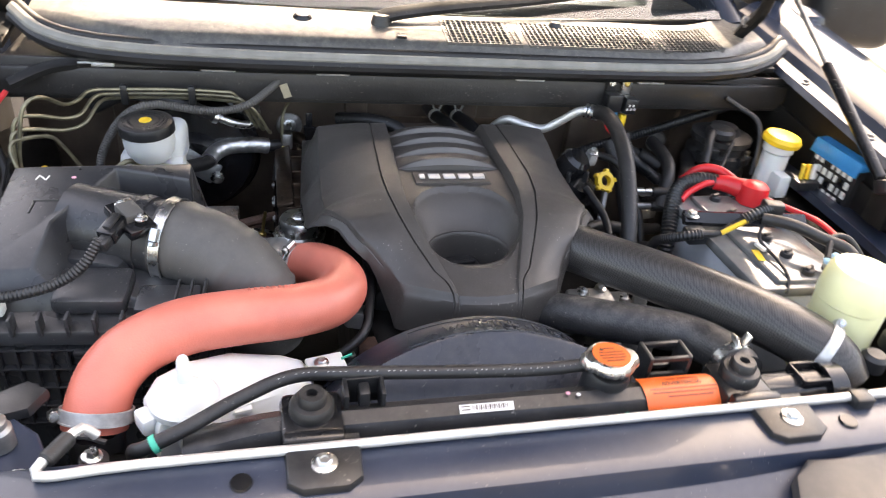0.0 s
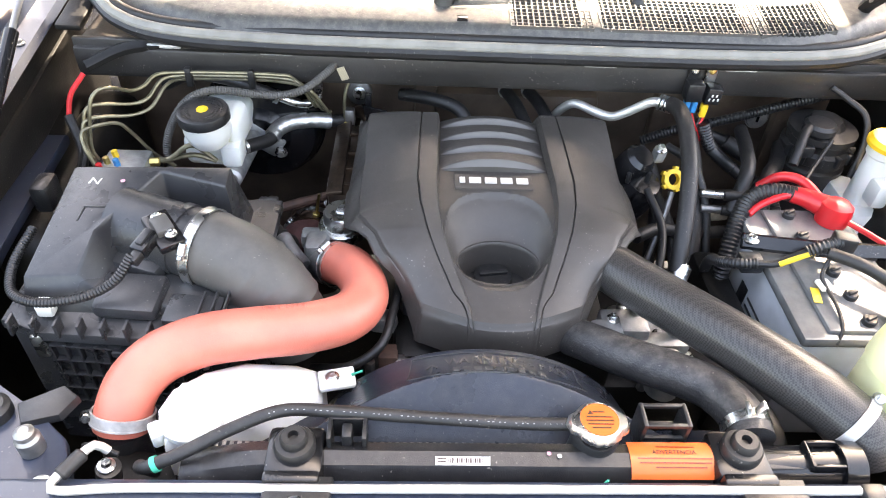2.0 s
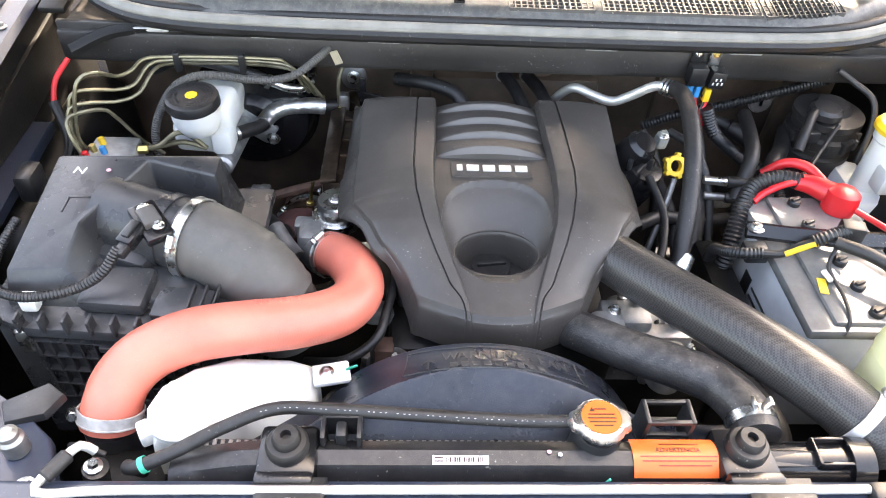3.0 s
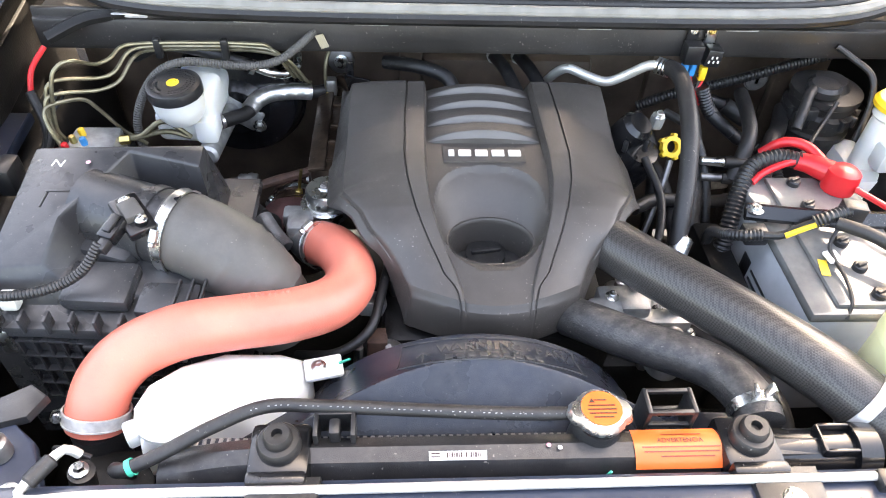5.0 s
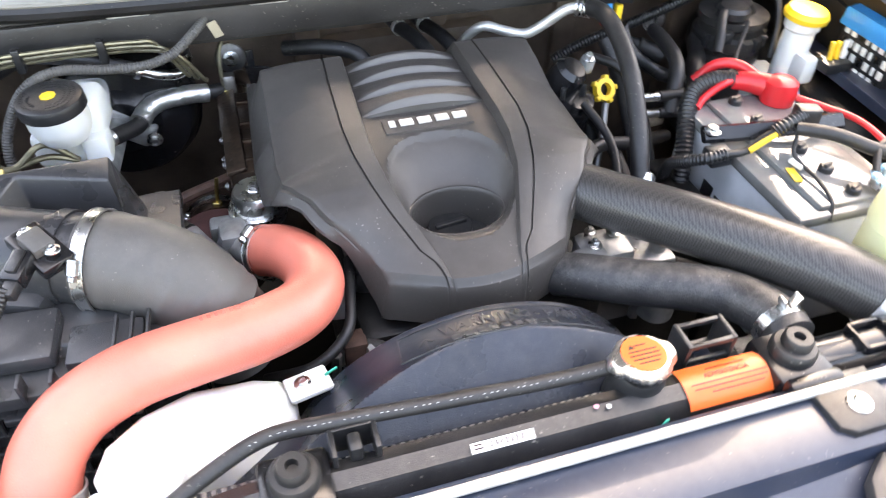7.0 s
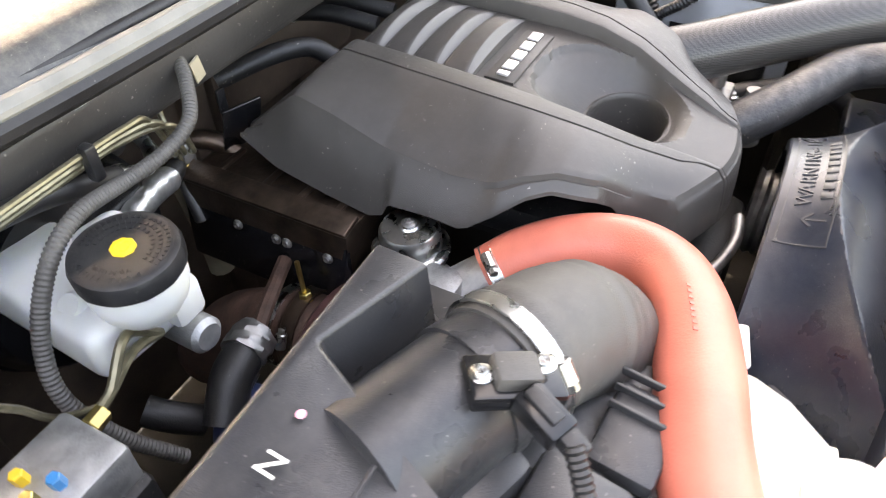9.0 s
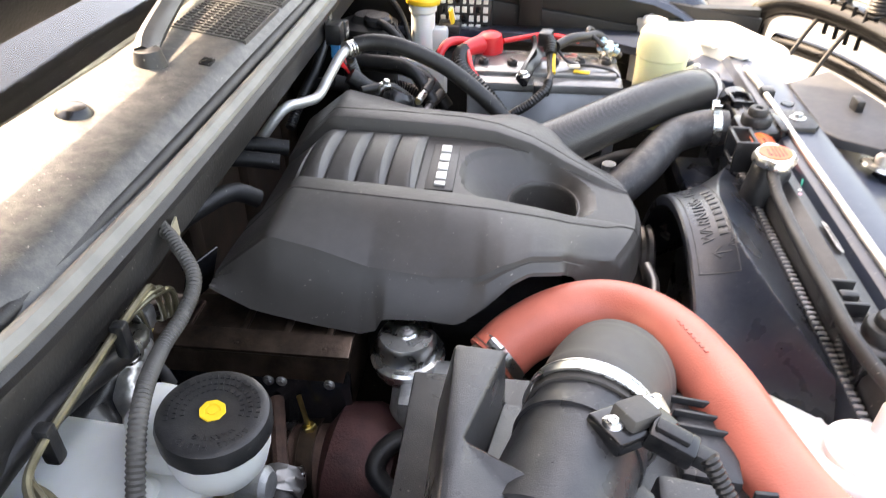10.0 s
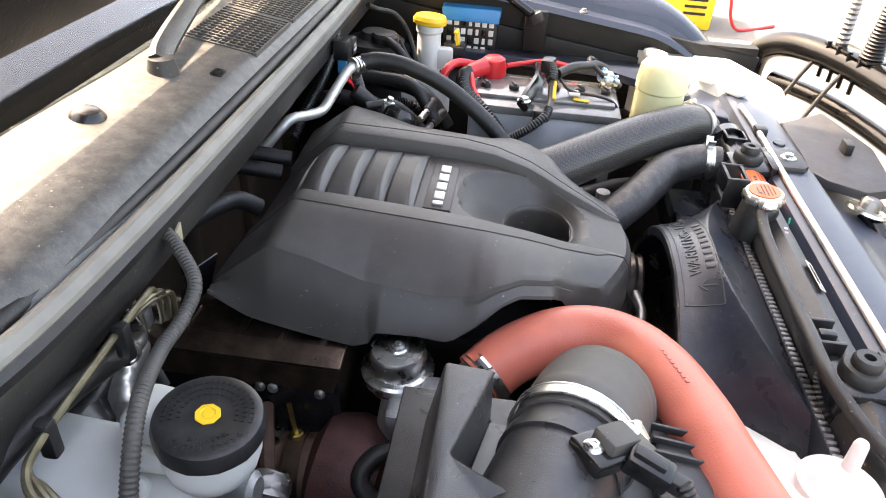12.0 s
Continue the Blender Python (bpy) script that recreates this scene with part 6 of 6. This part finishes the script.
part("hard_line", sweep(B(), [(-0.24, 0.56, 0.985), (-0.17, 0.56, 0.962), (-0.12, 0.56, 0.962), (-0.075, 0.56, 0.995)], 0.0035, 24, 8), OLIVE, hh)
part("hard_line", sweep(B(), [(-0.24, 0.55, 0.990), (-0.16, 0.55, 0.974), (-0.13, 0.55, 0.974), (-0.09, 0.55, 1.0)], 0.0035, 24, 8), OLIVE, hh)
br = thing("cover_bracket", (-0.28, 0.39, 0.9), "bent black steel bracket behind the engine cover", "bracket")
bm = box(B(), (-0.245, 0.385, 0.945), (0.05, 0.004, 0.07), 0.0015, (20, 0, -20))
box(bm, (-0.262, 0.390, 0.985), (0.012, 0.004, 0.03), 0.001)
part("plate", bm, GLOSSBLK, br)

# ---------- brake side ----------
bk = thing("brake_reservoir", (-0.515, 0.27, 0.94), "translucent white brake fluid reservoir on its cylinder", "reservoir")
bm = lathe(B(), [(0.0, -0.062), (0.030, -0.062), (0.037, -0.050), (0.0405, -0.035), (0.0405, -0.008), (0, -0.008)], (-0.529, 0.243, 1.040), (-0.04, -0.06, 1), 32)
box(bm, (-0.532, 0.345, 0.948), (0.088, 0.185, 0.058), 0.014, (0, 0, -4), 4)
box(bm, (-0.503, 0.292, 0.985), (0.054, 0.075, 0.068), 0.016, (3, 0, -6), 4)
lathe(bm, [(0, 0.003), (0.011, 0.003), (0.013, 0.0), (0.013, -0.006)], (-0.560, 0.300, 0.978), (-0.6, 0, 0.8), 20)
box(bm, (-0.495, 0.262, 0.950), (0.036, 0.05, 0.045), 0.008)
box(bm, (-0.545, 0.288, 1.0), (0.012, 0.03, 0.026), 0.005)
part("tank", bm, WHITEPL, bk)
cap_m = Matrix.Translation((-0.529, 0.243, 1.030)) @ pose(0, 0, 0, 3, -2.5, 0)
bm = B()
n = 60
prof = [(0.0, 0.014), (0.016, 0.0142), (0.030, 0.014), (0.038, 0.0145), (0.042, 0.0125), (0.0435, 0.008), (0.0435, -0.004), (0.041, -0.006)]
rings = []
for k, (r, z) in enumerate(prof):
    rings.append([bm.verts.new(((r * (1 + (0.012 if k in (5, 6) and i % 5 == 0 else 0))) * math.cos(2 * math.pi * i / n), (r * (1 + (0.012 if k in (5, 6) and i % 5 == 0 else 0))) * math.sin(2 * math.pi * i / n), z)) for i in range(n)])
for p, q in zip(rings, rings[1:]):
    for i in range(n):
        bm.faces.new((p[i], p[(i + 1) % n], q[(i + 1) % n], q[i]))
bmesh.ops.transform(bm, matrix=cap_m, verts=bm.verts)
bcap = part("cap", bm, PLASTIC, bk, "ribbed black screw cap with raised writing")
bm = lathe(B(), [(0.0105, 0.0143), (0.0100, 0.0155), (0.0065, 0.0155), (0.006, 0.0147), (0.0045, 0.0147), (0.004, 0.0155), (0, 0.0155)], (0, 0, 0), segs=8)
bmesh.ops.transform(bm, matrix=cap_m, verts=bm.verts)
part("emblem", bm, YELLOW, bcap, "yellow octagon brake symbol")


def ring_text(text, r, mid, size):
    for i, ch in enumerate(text):
        if ch != " ":
            an = mid - (i - (len(text) - 1) / 2) * math.degrees(size * 0.72 / r)
            lettering("raised_letter", ch, size, cap_m @ pose(r * math.cos(radians(an)), r * math.sin(radians(an)), 0.0143, 0, 0, an - 90), PLASTIC, bcap, 0.0005)


ring_text("BRAKE FLUID", 0.033, 200, 0.0072)
ring_text("WARNING", 0.025, 200, 0.006)
bm = B()
for r, k in ((0.034, 26), (0.028, 22), (0.022, 16)):
    for i in range(k):
        an = 90 - 135 + 210 * i / k
        t = box(B(), (0, 0, 0), (0.0028, 0.0030, 0.0010))
        join(bm, t, cap_m @ pose(r * math.cos(radians(an - 45)), r * math.sin(radians(an - 45)), 0.0145, 0, 0, an - 135))
raised = part("raised_print", bm, PLASTIC, bcap, "small raised print too worn to read")
raised["kind"] = "stuff"
mc = thing("brake_booster", (-0.48, 0.44, 0.76), "round black brake booster with its cast cylinder", "brake booster")
part("drum", lathe(B(), [(0, 0.075), (0.045, 0.072), (0.06, 0.055), (0.105, 0.045), (0.116, 0.030), (0.120, 0.012), (0.124, 0.010), (0.124, 0.0), (0.118, -0.01), (0.10, -0.06), (0, -0.06)], (-0.478, 0.455, 0.895), (0, -1, 0), 48), GLOSSBLK, mc)
part("master_cylinder", rod(B(), (-0.497, 0.225, 0.912), (-0.486, 0.39, 0.900), 0.018, segs=24, bevel=0.005), ALU, mc, "cast aluminium cylinder")
part("flange", box(B(), (-0.478, 0.385, 0.90), (0.10, 0.012, 0.045), 0.008, (0, 35, 0)), ALU, mc)
part("nut", bolt(B(), (-0.436, 0.375, 0.872), (0, -1, 0), 0.008, 0.01), STEEL, mc)
part("label", box(B(), (-0.575, 0.413, 0.92), (0.014, 0.001, 0.045), 0, (0, -12, 0)), PALE, mc, "small white label")
vh = thing("vacuum_hose", (-0.42, 0.38, 0.9), "black vacuum hose with a silver foil sleeve", "hose")
part("hose", sweep(B(), [(-0.490, 0.298, 0.930), (-0.470, 0.325, 0.922), (-0.452, 0.350, 0.915), (-0.443, 0.368, 0.916)], 0.0125, 24, 14), RUBBER, vh)
part("foil", sweep(B(), [(-0.447, 0.360, 0.916), (-0.436, 0.382, 0.922), (-0.412, 0.400, 0.926), (-0.372, 0.412, 0.924), (-0.340, 0.42, 0.918)], 0.0155, 40, 16, lambda s, a_: 1 + 0.05 * math.sin(40 * s) * math.cos(3 * a_)), FOIL, vh, "crinkled silver foil sleeve")
part("tail", sweep(B(), [(-0.345, 0.419, 0.919), (-0.328, 0.424, 0.917), (-0.318, 0.43, 0.915)], 0.012, 10, 12), RUBBER, vh)
part("clip", band(B(), (-0.486, 0.303, 0.929), (0.7, 0.7, -0.1), 0.013, 0.006), STEEL, vh, "small clip")
ph = thing("return_hose", (-0.50, 0.37, 1.0), "black hose ending in a bright steel bend", "hose")
part("hose", sweep(B(), [(-0.64, 0.40, 1.00), (-0.58, 0.375, 1.035), (-0.52, 0.365, 1.035), (-0.46, 0.365, 1.015), (-0.425, 0.37, 0.998)], 0.011, 30, 14), RUBBER, ph)
part("steel_end", sweep(B(), [(-0.428, 0.37, 0.999), (-0.40, 0.375, 0.985), (-0.375, 0.39, 0.975), (-0.36, 0.41, 0.98), (-0.36, 0.43, 0.995)], 0.008, 24, 12), STEEL, ph, "bright steel bend")
part("clip", band(B(), (-0.430, 0.369, 0.999), (0.8, 0.1, -0.4), 0.0115, 0.008), STEEL, ph)

pipes = thing("brake_pipes", (-0.55, 0.32, 0.95), "bundle of olive zinc brake pipes on clips", "pipe")
runs = [[(-0.705, 0.200, 0.965), (-0.711, 0.200, 0.991), (-0.700, 0.215, 1.06), (-0.688, 0.228, 1.080), (-0.672, 0.245, 1.078), (-0.655, 0.275, 1.056), (-0.640, 0.298, 1.053), (-0.625, 0.325, 1.060)],
        [(-0.710, 0.195, 0.965), (-0.716, 0.200, 0.991), (-0.714, 0.212, 1.040), (-0.704, 0.222, 1.055), (-0.685, 0.240, 1.050), (-0.655, 0.270, 1.034), (-0.635, 0.290, 1.034), (-0.618, 0.325, 1.050)],
        [(-0.708, 0.185, 0.960), (-0.714, 0.190, 0.985), (-0.718, 0.203, 1.022), (-0.710, 0.212, 1.036), (-0.690, 0.230, 1.032), (-0.655, 0.260, 1.018), (-0.630, 0.285, 1.020), (-0.612, 0.325, 1.040)],
        [(-0.700, 0.178, 0.960), (-0.711, 0.180, 0.992), (-0.718, 0.192, 1.016), (-0.708, 0.205, 1.025), (-0.672, 0.228, 1.021), (-0.655, 0.235, 1.0), (-0.632, 0.250, 0.947), (-0.60, 0.25, 0.92)]]
LEAN = 0.0065
for k, left in enumerate(runs):
    z = 1.058 - 0.010 * k
    lean = LEAN * k
    tail = [] if k == 3 else [(-0.59, 0.340 + lean, z), (-0.50, 0.345 + lean, z), (-0.42, 0.350 + lean, z - 0.004), (-0.392 + 0.012 * k, 0.352, z - 0.012), (-0.362 + 0.012 * k, 0.368, 0.985 - 0.006 * k), (-0.358 + 0.012 * k, 0.378, 0.978 - 0.006 * k)]
    part("pipe", sweep(B(), left + tail, 0.0032, 110, 8), OLIVE, pipes)
for x in (-0.575, -0.465):
    part("clip", box(B(), (x, 0.344, 1.048), (0.012, 0.013, 0.036), 0.003), PLASTIC, pipes, "black pipe clip")
for k in range(2):
    part("pipe", sweep(B(), [(-0.64, 0.215, 0.955), (-0.60, 0.225, 0.952), (-0.56, 0.24, 0.953 + 0.02 * k), (-0.525, 0.25, 0.935)], 0.0045, 20, 8), OLIVE, pipes)
abs_ = thing("brake_modulator", (-0.67, 0.2, 0.90), "cast aluminium valve block with brass unions", "valve block")
part("block", box(B(), (-0.665, 0.205, 0.935), (0.075, 0.07, 0.055), 0.006), ALU, abs_)
part("base", box(B(), (-0.685, 0.215, 0.88), (0.12, 0.11, 0.09), 0.01), PLASTIC, abs_)
for k, (x, y, mt) in enumerate(((-0.690, 0.195, BRASS), (-0.682, 0.215, YELLOW), (-0.695, 0.175, REDPL), (-0.672, 0.19, BLUEPL))):
    part("union", rod(B(), (x, y, 0.958), (x - 0.002, y, 0.975), 0.0055, segs=6, bevel=0.001), mt, abs_)
part("union", rod(B(), (-0.628, 0.215, 0.953), (-0.612, 0.217, 0.953), 0.008, segs=6, bevel=0.001), BRASS, abs_)
lm = thing("cowl_harness", (-0.45, 0.32, 1.0), "grey ribbed conduit hanging from the cowl", "wiring")
part("conduit", loom(B(), [(-0.318, 0.374, 1.066), (-0.335, 0.352, 1.058), (-0.369, 0.322, 1.043), (-0.41, 0.318, 1.032), (-0.455, 0.318, 1.032), (-0.52, 0.30, 1.048), (-0.565, 0.288, 1.035),
                           (-0.60, 0.28, 0.99), (-0.615, 0.265, 0.94), (-0.60, 0.24, 0.88), (-0.57, 0.22, 0.82)], 0.0075, 0.0042), ELBOW, lm)
part("tape_tag", box(B(), (-0.305, 0.366, 1.052), (0.014, 0.002, 0.028), 0, (10, -18, 0)), TANSLEEVE, lm, "brown tape tag")
sl = thing("sensor_harness", (-0.62, -0.13, 0.98), "black ribbed conduit looped over the filter box", "wiring")
part("conduit", loom(B(), [(-0.535, -0.122, 1.046), (-0.555, -0.140, 1.020), (-0.585, -0.150, 1.003), (-0.625, -0.158, 0.995), (-0.668, -0.155, 0.990), (-0.705, -0.130, 0.985), (-0.72, -0.08, 0.99), (-0.715, -0.02, 1.0)], 0.007, 0.0045), PLASTIC, sl)
wl = thing("wing_harness", (-0.74, 0.2, 0.9), "black taped wiring with a red lead beside the inner wing", "wiring")
part("wire", sweep(B(), [(-0.752, 0.33, 1.055), (-0.770, 0.30, 1.03), (-0.775, 0.28, 1.00)], 0.0045, 16, 8), REDPL, wl, "red lead")
part("wire", sweep(B(), [(-0.775, 0.28, 1.00), (-0.750, 0.24, 0.95), (-0.752, 0.19, 0.92), (-0.758, 0.10, 0.87), (-0.75, 0.02, 0.80)], 0.009, 24, 10), RUBBER, wl)
part("plug", box(B(), (-0.765, 0.12, 0.955), (0.03, 0.05, 0.05), 0.008), PLASTIC, wl, "black connector")
part("wire", sweep(B(), [(-0.745, 0.25, 0.97), (-0.72, 0.27, 1.0), (-0.715, 0.25, 1.02), (-0.73, 0.22, 0.99), (-0.745, 0.20, 0.94)], 0.0025, 30, 6), RUBBER, wl)
part("bracket", sweep(B(), [(-0.75, 0.345, 1.062), (-0.69, 0.372, 1.083), (-0.62, 0.385, 1.09)], 0.012, 20, 8, lambda s, a_: 0.4 + 0.6 * abs(math.cos(a_))), BAYBLK, wl, "dark stay")

# ---------- white tank ----------
wt = thing("expansion_tank", (-0.38, -0.25, 0.72), "white plastic expansion tank with a filler cap and tabs", "reservoir")
bm = B()
slab(bm, [(-0.478, -0.290), (-0.470, -0.258), (-0.44, -0.222), (-0.395, -0.192), (-0.330, -0.176), (-0.300, -0.178), (-0.288, -0.200), (-0.292, -0.232), (-0.325, -0.256), (-0.370, -0.288), (-0.412, -0.322), (-0.458, -0.338)], 0.72, 0.912, 0.022, 5)
for v in bm.verts:
    if v.co.z > 0.85:
        v.co.z += 0.36 * (-0.345 - v.co.x)
part("tank", bm, WHITEPL, wt)
part("neck", lathe(B(), [(0.036, -0.04), (0.035, 0.0), (0.032, 0.008), (0, 0.008)], (-0.433, -0.300, 0.935), (-0.1, -0.12, 1), 30), WHITEPL, wt)
bm = lathe(B(), [(0.034, 0.0), (0.037, 0.002), (0.0375, 0.010), (0.034, 0.013), (0.030, 0.011), (0.026, 0.017), (0.017, 0.027), (0.010, 0.032), (0.0075, 0.034), (0.0065, 0.062), (0.005, 0.066), (0, 0.066)], (-0.433, -0.301, 0.943), (0.04, 0.0, 1), 36)
part("cap", bm, WHITEPL, wt, "domed white cap with a spout")
bm = box(B(), (-0.472, -0.318, 0.938), (0.016, 0.026, 0.022), 0.004, (0, 0, 30))
part("cap_tab", bm, WHITEPL, wt)
for x, y, z in ((-0.272, -0.199, 0.893), (-0.390, -0.281, 0.914)):
    tab = part("mount_tab", box(B(), (x, y, z), (0.050, 0.034, 0.008), 0.003, (0, 0, 12)), WHITEPL, wt)
    part("bolt", bolt(B(), (x - 0.006, y, z + 0.004), r=0.006, h=0.004), STEEL, tab)
part("paint_mark", box(B(), (-0.245, -0.193, 0.9), (0.016, 0.002, 0.003), 0, (0, 0, 25)), GREENP, wt, "teal paint mark")

lb = thing("horn_bracket", (-0.50, -0.34, 0.9), "black bracket with a zinc nut beside the radiator", "bracket")
bm = slab(B(), [(-0.640, -0.290), (-0.595, -0.262), (-0.572, -0.278), (-0.585, -0.306), (-0.625, -0.318)], 0.945, 0.958, 0.004)
part("plate", bm, PLASTIC, lb)
part("nut", bolt(B(), (-0.517, -0.361, 0.938), (0.2, 0, 1), 0.0062, 0.008), STEEL, lb, "zinc nut")
part("disc", lathe(B(), [(0, 0.009), (0.014, 0.007), (0.015, -0.06)], (-0.517, -0.361, 0.928), (0.2, 0, 1), 24), PLASTIC, lb)
part("wire", sweep(B(), [(-0.505, -0.350, 0.945), (-0.525, -0.345, 0.950), (-0.550, -0.335, 0.940), (-0.565, -0.32, 0.90)], 0.003, 16, 8), RUBBER, lb)
part("mass", box(B(), (-0.50, -0.345, 0.80), (0.10, 0.09, 0.17), 0.02), BAYBLK, lb)

# ---------- front right: panel, lamp, bull bar, things on the ground ----------
gp = thing("grille_cover", (0.33, -0.53, 0.94), "matt grey plastic panel over the grille", "trim panel")
part("panel", slab(B(), [(0.44, -0.475), (0.30, -0.478), (0.235, -0.472), (0.205, -0.492), (0.175, -0.545), (0.20, -0.60), (0.36, -0.62), (0.52, -0.58)], 0.940, 0.956, 0.005), PANELGREY, gp)
part("clip", box(B(), (0.33, -0.56, 0.965), (0.03, 0.014, 0.022), 0.003), PLASTIC, gp)
hn = thing("horn_mount", (0.10, -0.53, 0.88), "round zinc horn mount on a black pipe", "horn")
part("flange", lathe(B(), [(0, 0.006), (0.030, 0.005), (0.032, 0)], (0.165, -0.548, 0.928), (0.1, -0.2, 1), 24), STEEL, hn)
part("knob", lathe(B(), [(0.016, 0), (0.016, 0.012), (0.012, 0.018), (0, 0.018)], (0.165, -0.549, 0.933), (0.1, -0.2, 1), 20), DULL, hn)
part("pipe", sweep(B(), [(0.165, -0.55, 0.925), (0.13, -0.565, 0.90), (0.06, -0.58, 0.86), (0.0, -0.6, 0.80)], 0.016, 20, 12), GLOSSBLK, hn)
hl = thing("headlamp", (0.68, -0.40, 0.75), "clear and white plastic headlamp unit", "headlamp")
bm = B()
slab(bm, [(0.90, -0.10), (0.80, -0.20), (0.74, -0.245), (0.60, -0.36), (0.47, -0.46), (0.45, -0.50), (0.60, -0.53), (0.78, -0.45), (0.90, -0.30), (0.94, -0.15)], 0.78, 0.975, 0.03, 4)
part("housing", bm, HEADLAMP, hl)
bm = B()
for k in range(4):
    box(bm, (0.72 - 0.06 * k, -0.27 - 0.045 * k, 0.978), (0.05, 0.03, 0.02), 0.006, (0, 0, 40))
part("housing_rib", bm, HEADLAMP, hl)
for x, y in ((0.435, -0.335), (0.50, -0.30)):
    st = lathe(B(), [(0, 0), (0.017, 0), (0.017, 0.018), (0.012, 0.024), (0, 0.024)], (x, y, 0.948), segs=20)
    solo("bonnet_buffer", st, RUBBER, "black rubber buffer stub on the support panel", "buffer", "bonnet buffers")
bb = thing("bull_bar", (0.6, -0.68, 0.4), "black tubular bull bar with aerial brackets", "bull bar")
part("top_tube", sweep(B(), [(-0.3, -0.77, 1.0), (0.3, -0.745, 1.0), (0.57, -0.712, 1.0), (0.74, -0.665, 1.0), (0.86, -0.605, 0.99), (0.925, -0.565, 0.955), (0.945, -0.555, 0.89), (0.94, -0.56, 0.75), (0.92, -0.57, 0.5)], 0.030, 70, 20), TUBEBLK, bb)
part("lower_tube", sweep(B(), [(-0.3, -0.78, 0.90), (0.3, -0.755, 0.90), (0.57, -0.722, 0.90), (0.76, -0.665, 0.90), (0.90, -0.60, 0.89)], 0.020, 40, 16), TUBEBLK, bb)
bm = box(B(), (0.70, -0.68, 1.028), (0.15, 0.05, 0.006), 0.002, (0, 0, 15))
part("bracket", bm, TUBEBLK, bb)
for k in range(4):
    part("bolt", rod(B(), (0.645 + 0.035 * k, -0.672 + 0.010 * k, 0.955), (0.645 + 0.035 * k, -0.672 + 0.010 * k, 1.035), 0.005, segs=8), TUBEBLK, bb)
for x, y, r, h in ((0.655, -0.695, 0.020, 0.11), (0.745, -0.665, 0.012, 0.16)):
    an_ = thing("aerial", (x, y, 1.03), "aerial with a ribbed spring base on the bull bar", "aerial", "aerials")
    part("spring_base", lathe(B(), [(r * (1.25 - 0.5 * i / 30) * (1.0 if i % 2 else 0.82), h * i / 30) for i in range(31)] + [(0, h)], (x, y, 1.031), segs=20), RUBBER if r > 0.015 else DULL, an_)
    part("whip", rod(B(), (x, y, 1.031 + h), (x, y, 1.9), 0.004, 0.002, segs=8), DULL, an_)
    part("cable", sweep(B(), [(x + 0.02, y + 0.01, 1.03), (x + 0.03, y + 0.05, 0.95), (x + 0.01, y + 0.10, 0.85), (x - 0.06, y + 0.15, 0.80)], 0.005, 24, 8), RUBBER, an_)
bx = thing("battery_charger", (4.9, -1.15, 0.0), "yellow steel charger box with black slots on the ground", "charger")
part("case", box(B(), (4.9, -1.15, 0.26), (0.55, 0.42, 0.52), 0.02), YELLOW, bx)
for k in range(6):
    part("slot", box(B(), (4.62, -1.22, 0.12 + 0.05 * k), (0.008, 0.16, 0.018)), GLOSSBLK, bx)
part("lead", sweep(B(), [(4.7, -1.36, 0.35), (4.66, -1.45, 0.3), (4.65, -1.5, 0.1), (4.7, -1.6, 0.012), (4.9, -1.9, 0.012)], 0.012, 30, 8), REDPL, bx, "red charging lead")

fh = thing("filter_side_hose", (-0.46, 0.24, 0.80), "black hose end with a crinkled grey sleeve", "hose")
part("hose", sweep(B(), [(-0.52, 0.22, 0.80), (-0.485, 0.235, 0.825), (-0.455, 0.242, 0.830)], 0.022, 14, 16), RUBBER, fh)
part("sleeve", sweep(B(), [(-0.458, 0.242, 0.830), (-0.440, 0.245, 0.830), (-0.428, 0.246, 0.829)], 0.0245, 12, 16, lambda s, a_: 1 + 0.06 * math.sin(9 * a_ + 12 * s)), DULL, fh, "crinkled grey sleeve")
part("rod", sweep(B(), [(-0.43, 0.246, 0.829), (-0.39, 0.26, 0.835), (-0.33, 0.28, 0.84)], 0.009, 14, 10), RUST, fh)
bl = thing("lower_connector", (-0.49, 0.20, 0.70), "dark blue plastic connector deep beside the filter box", "connector")
part("post", box(B(), (-0.49, 0.22, 0.555), (0.05, 0.05, 0.43), 0.01), BAYBLK, bl)
part("body", box(B(), (-0.488, 0.215, 0.775), (0.06, 0.07, 0.05), 0.008, (10, 15, 20)), material("dark_blue_plastic", (0.02, 0.04, 0.10), 0.35, var=0.3), bl)
part("pin", rod(B(), (-0.490, 0.21, 0.795), (-0.491, 0.208, 0.808), 0.007, segs=14, bevel=0.002), BLUEPL, bl, "blue pin")
part("plate", box(B(), (-0.478, 0.235, 0.81), (0.05, 0.03, 0.005), 0.001, (30, 10, 20)), PLASTIC, bl)
part("cable", sweep(B(), [(-0.52, 0.25, 0.79), (-0.54, 0.27, 0.81), (-0.55, 0.29, 0.82)], 0.016, 14, 12), RUBBER, bl)
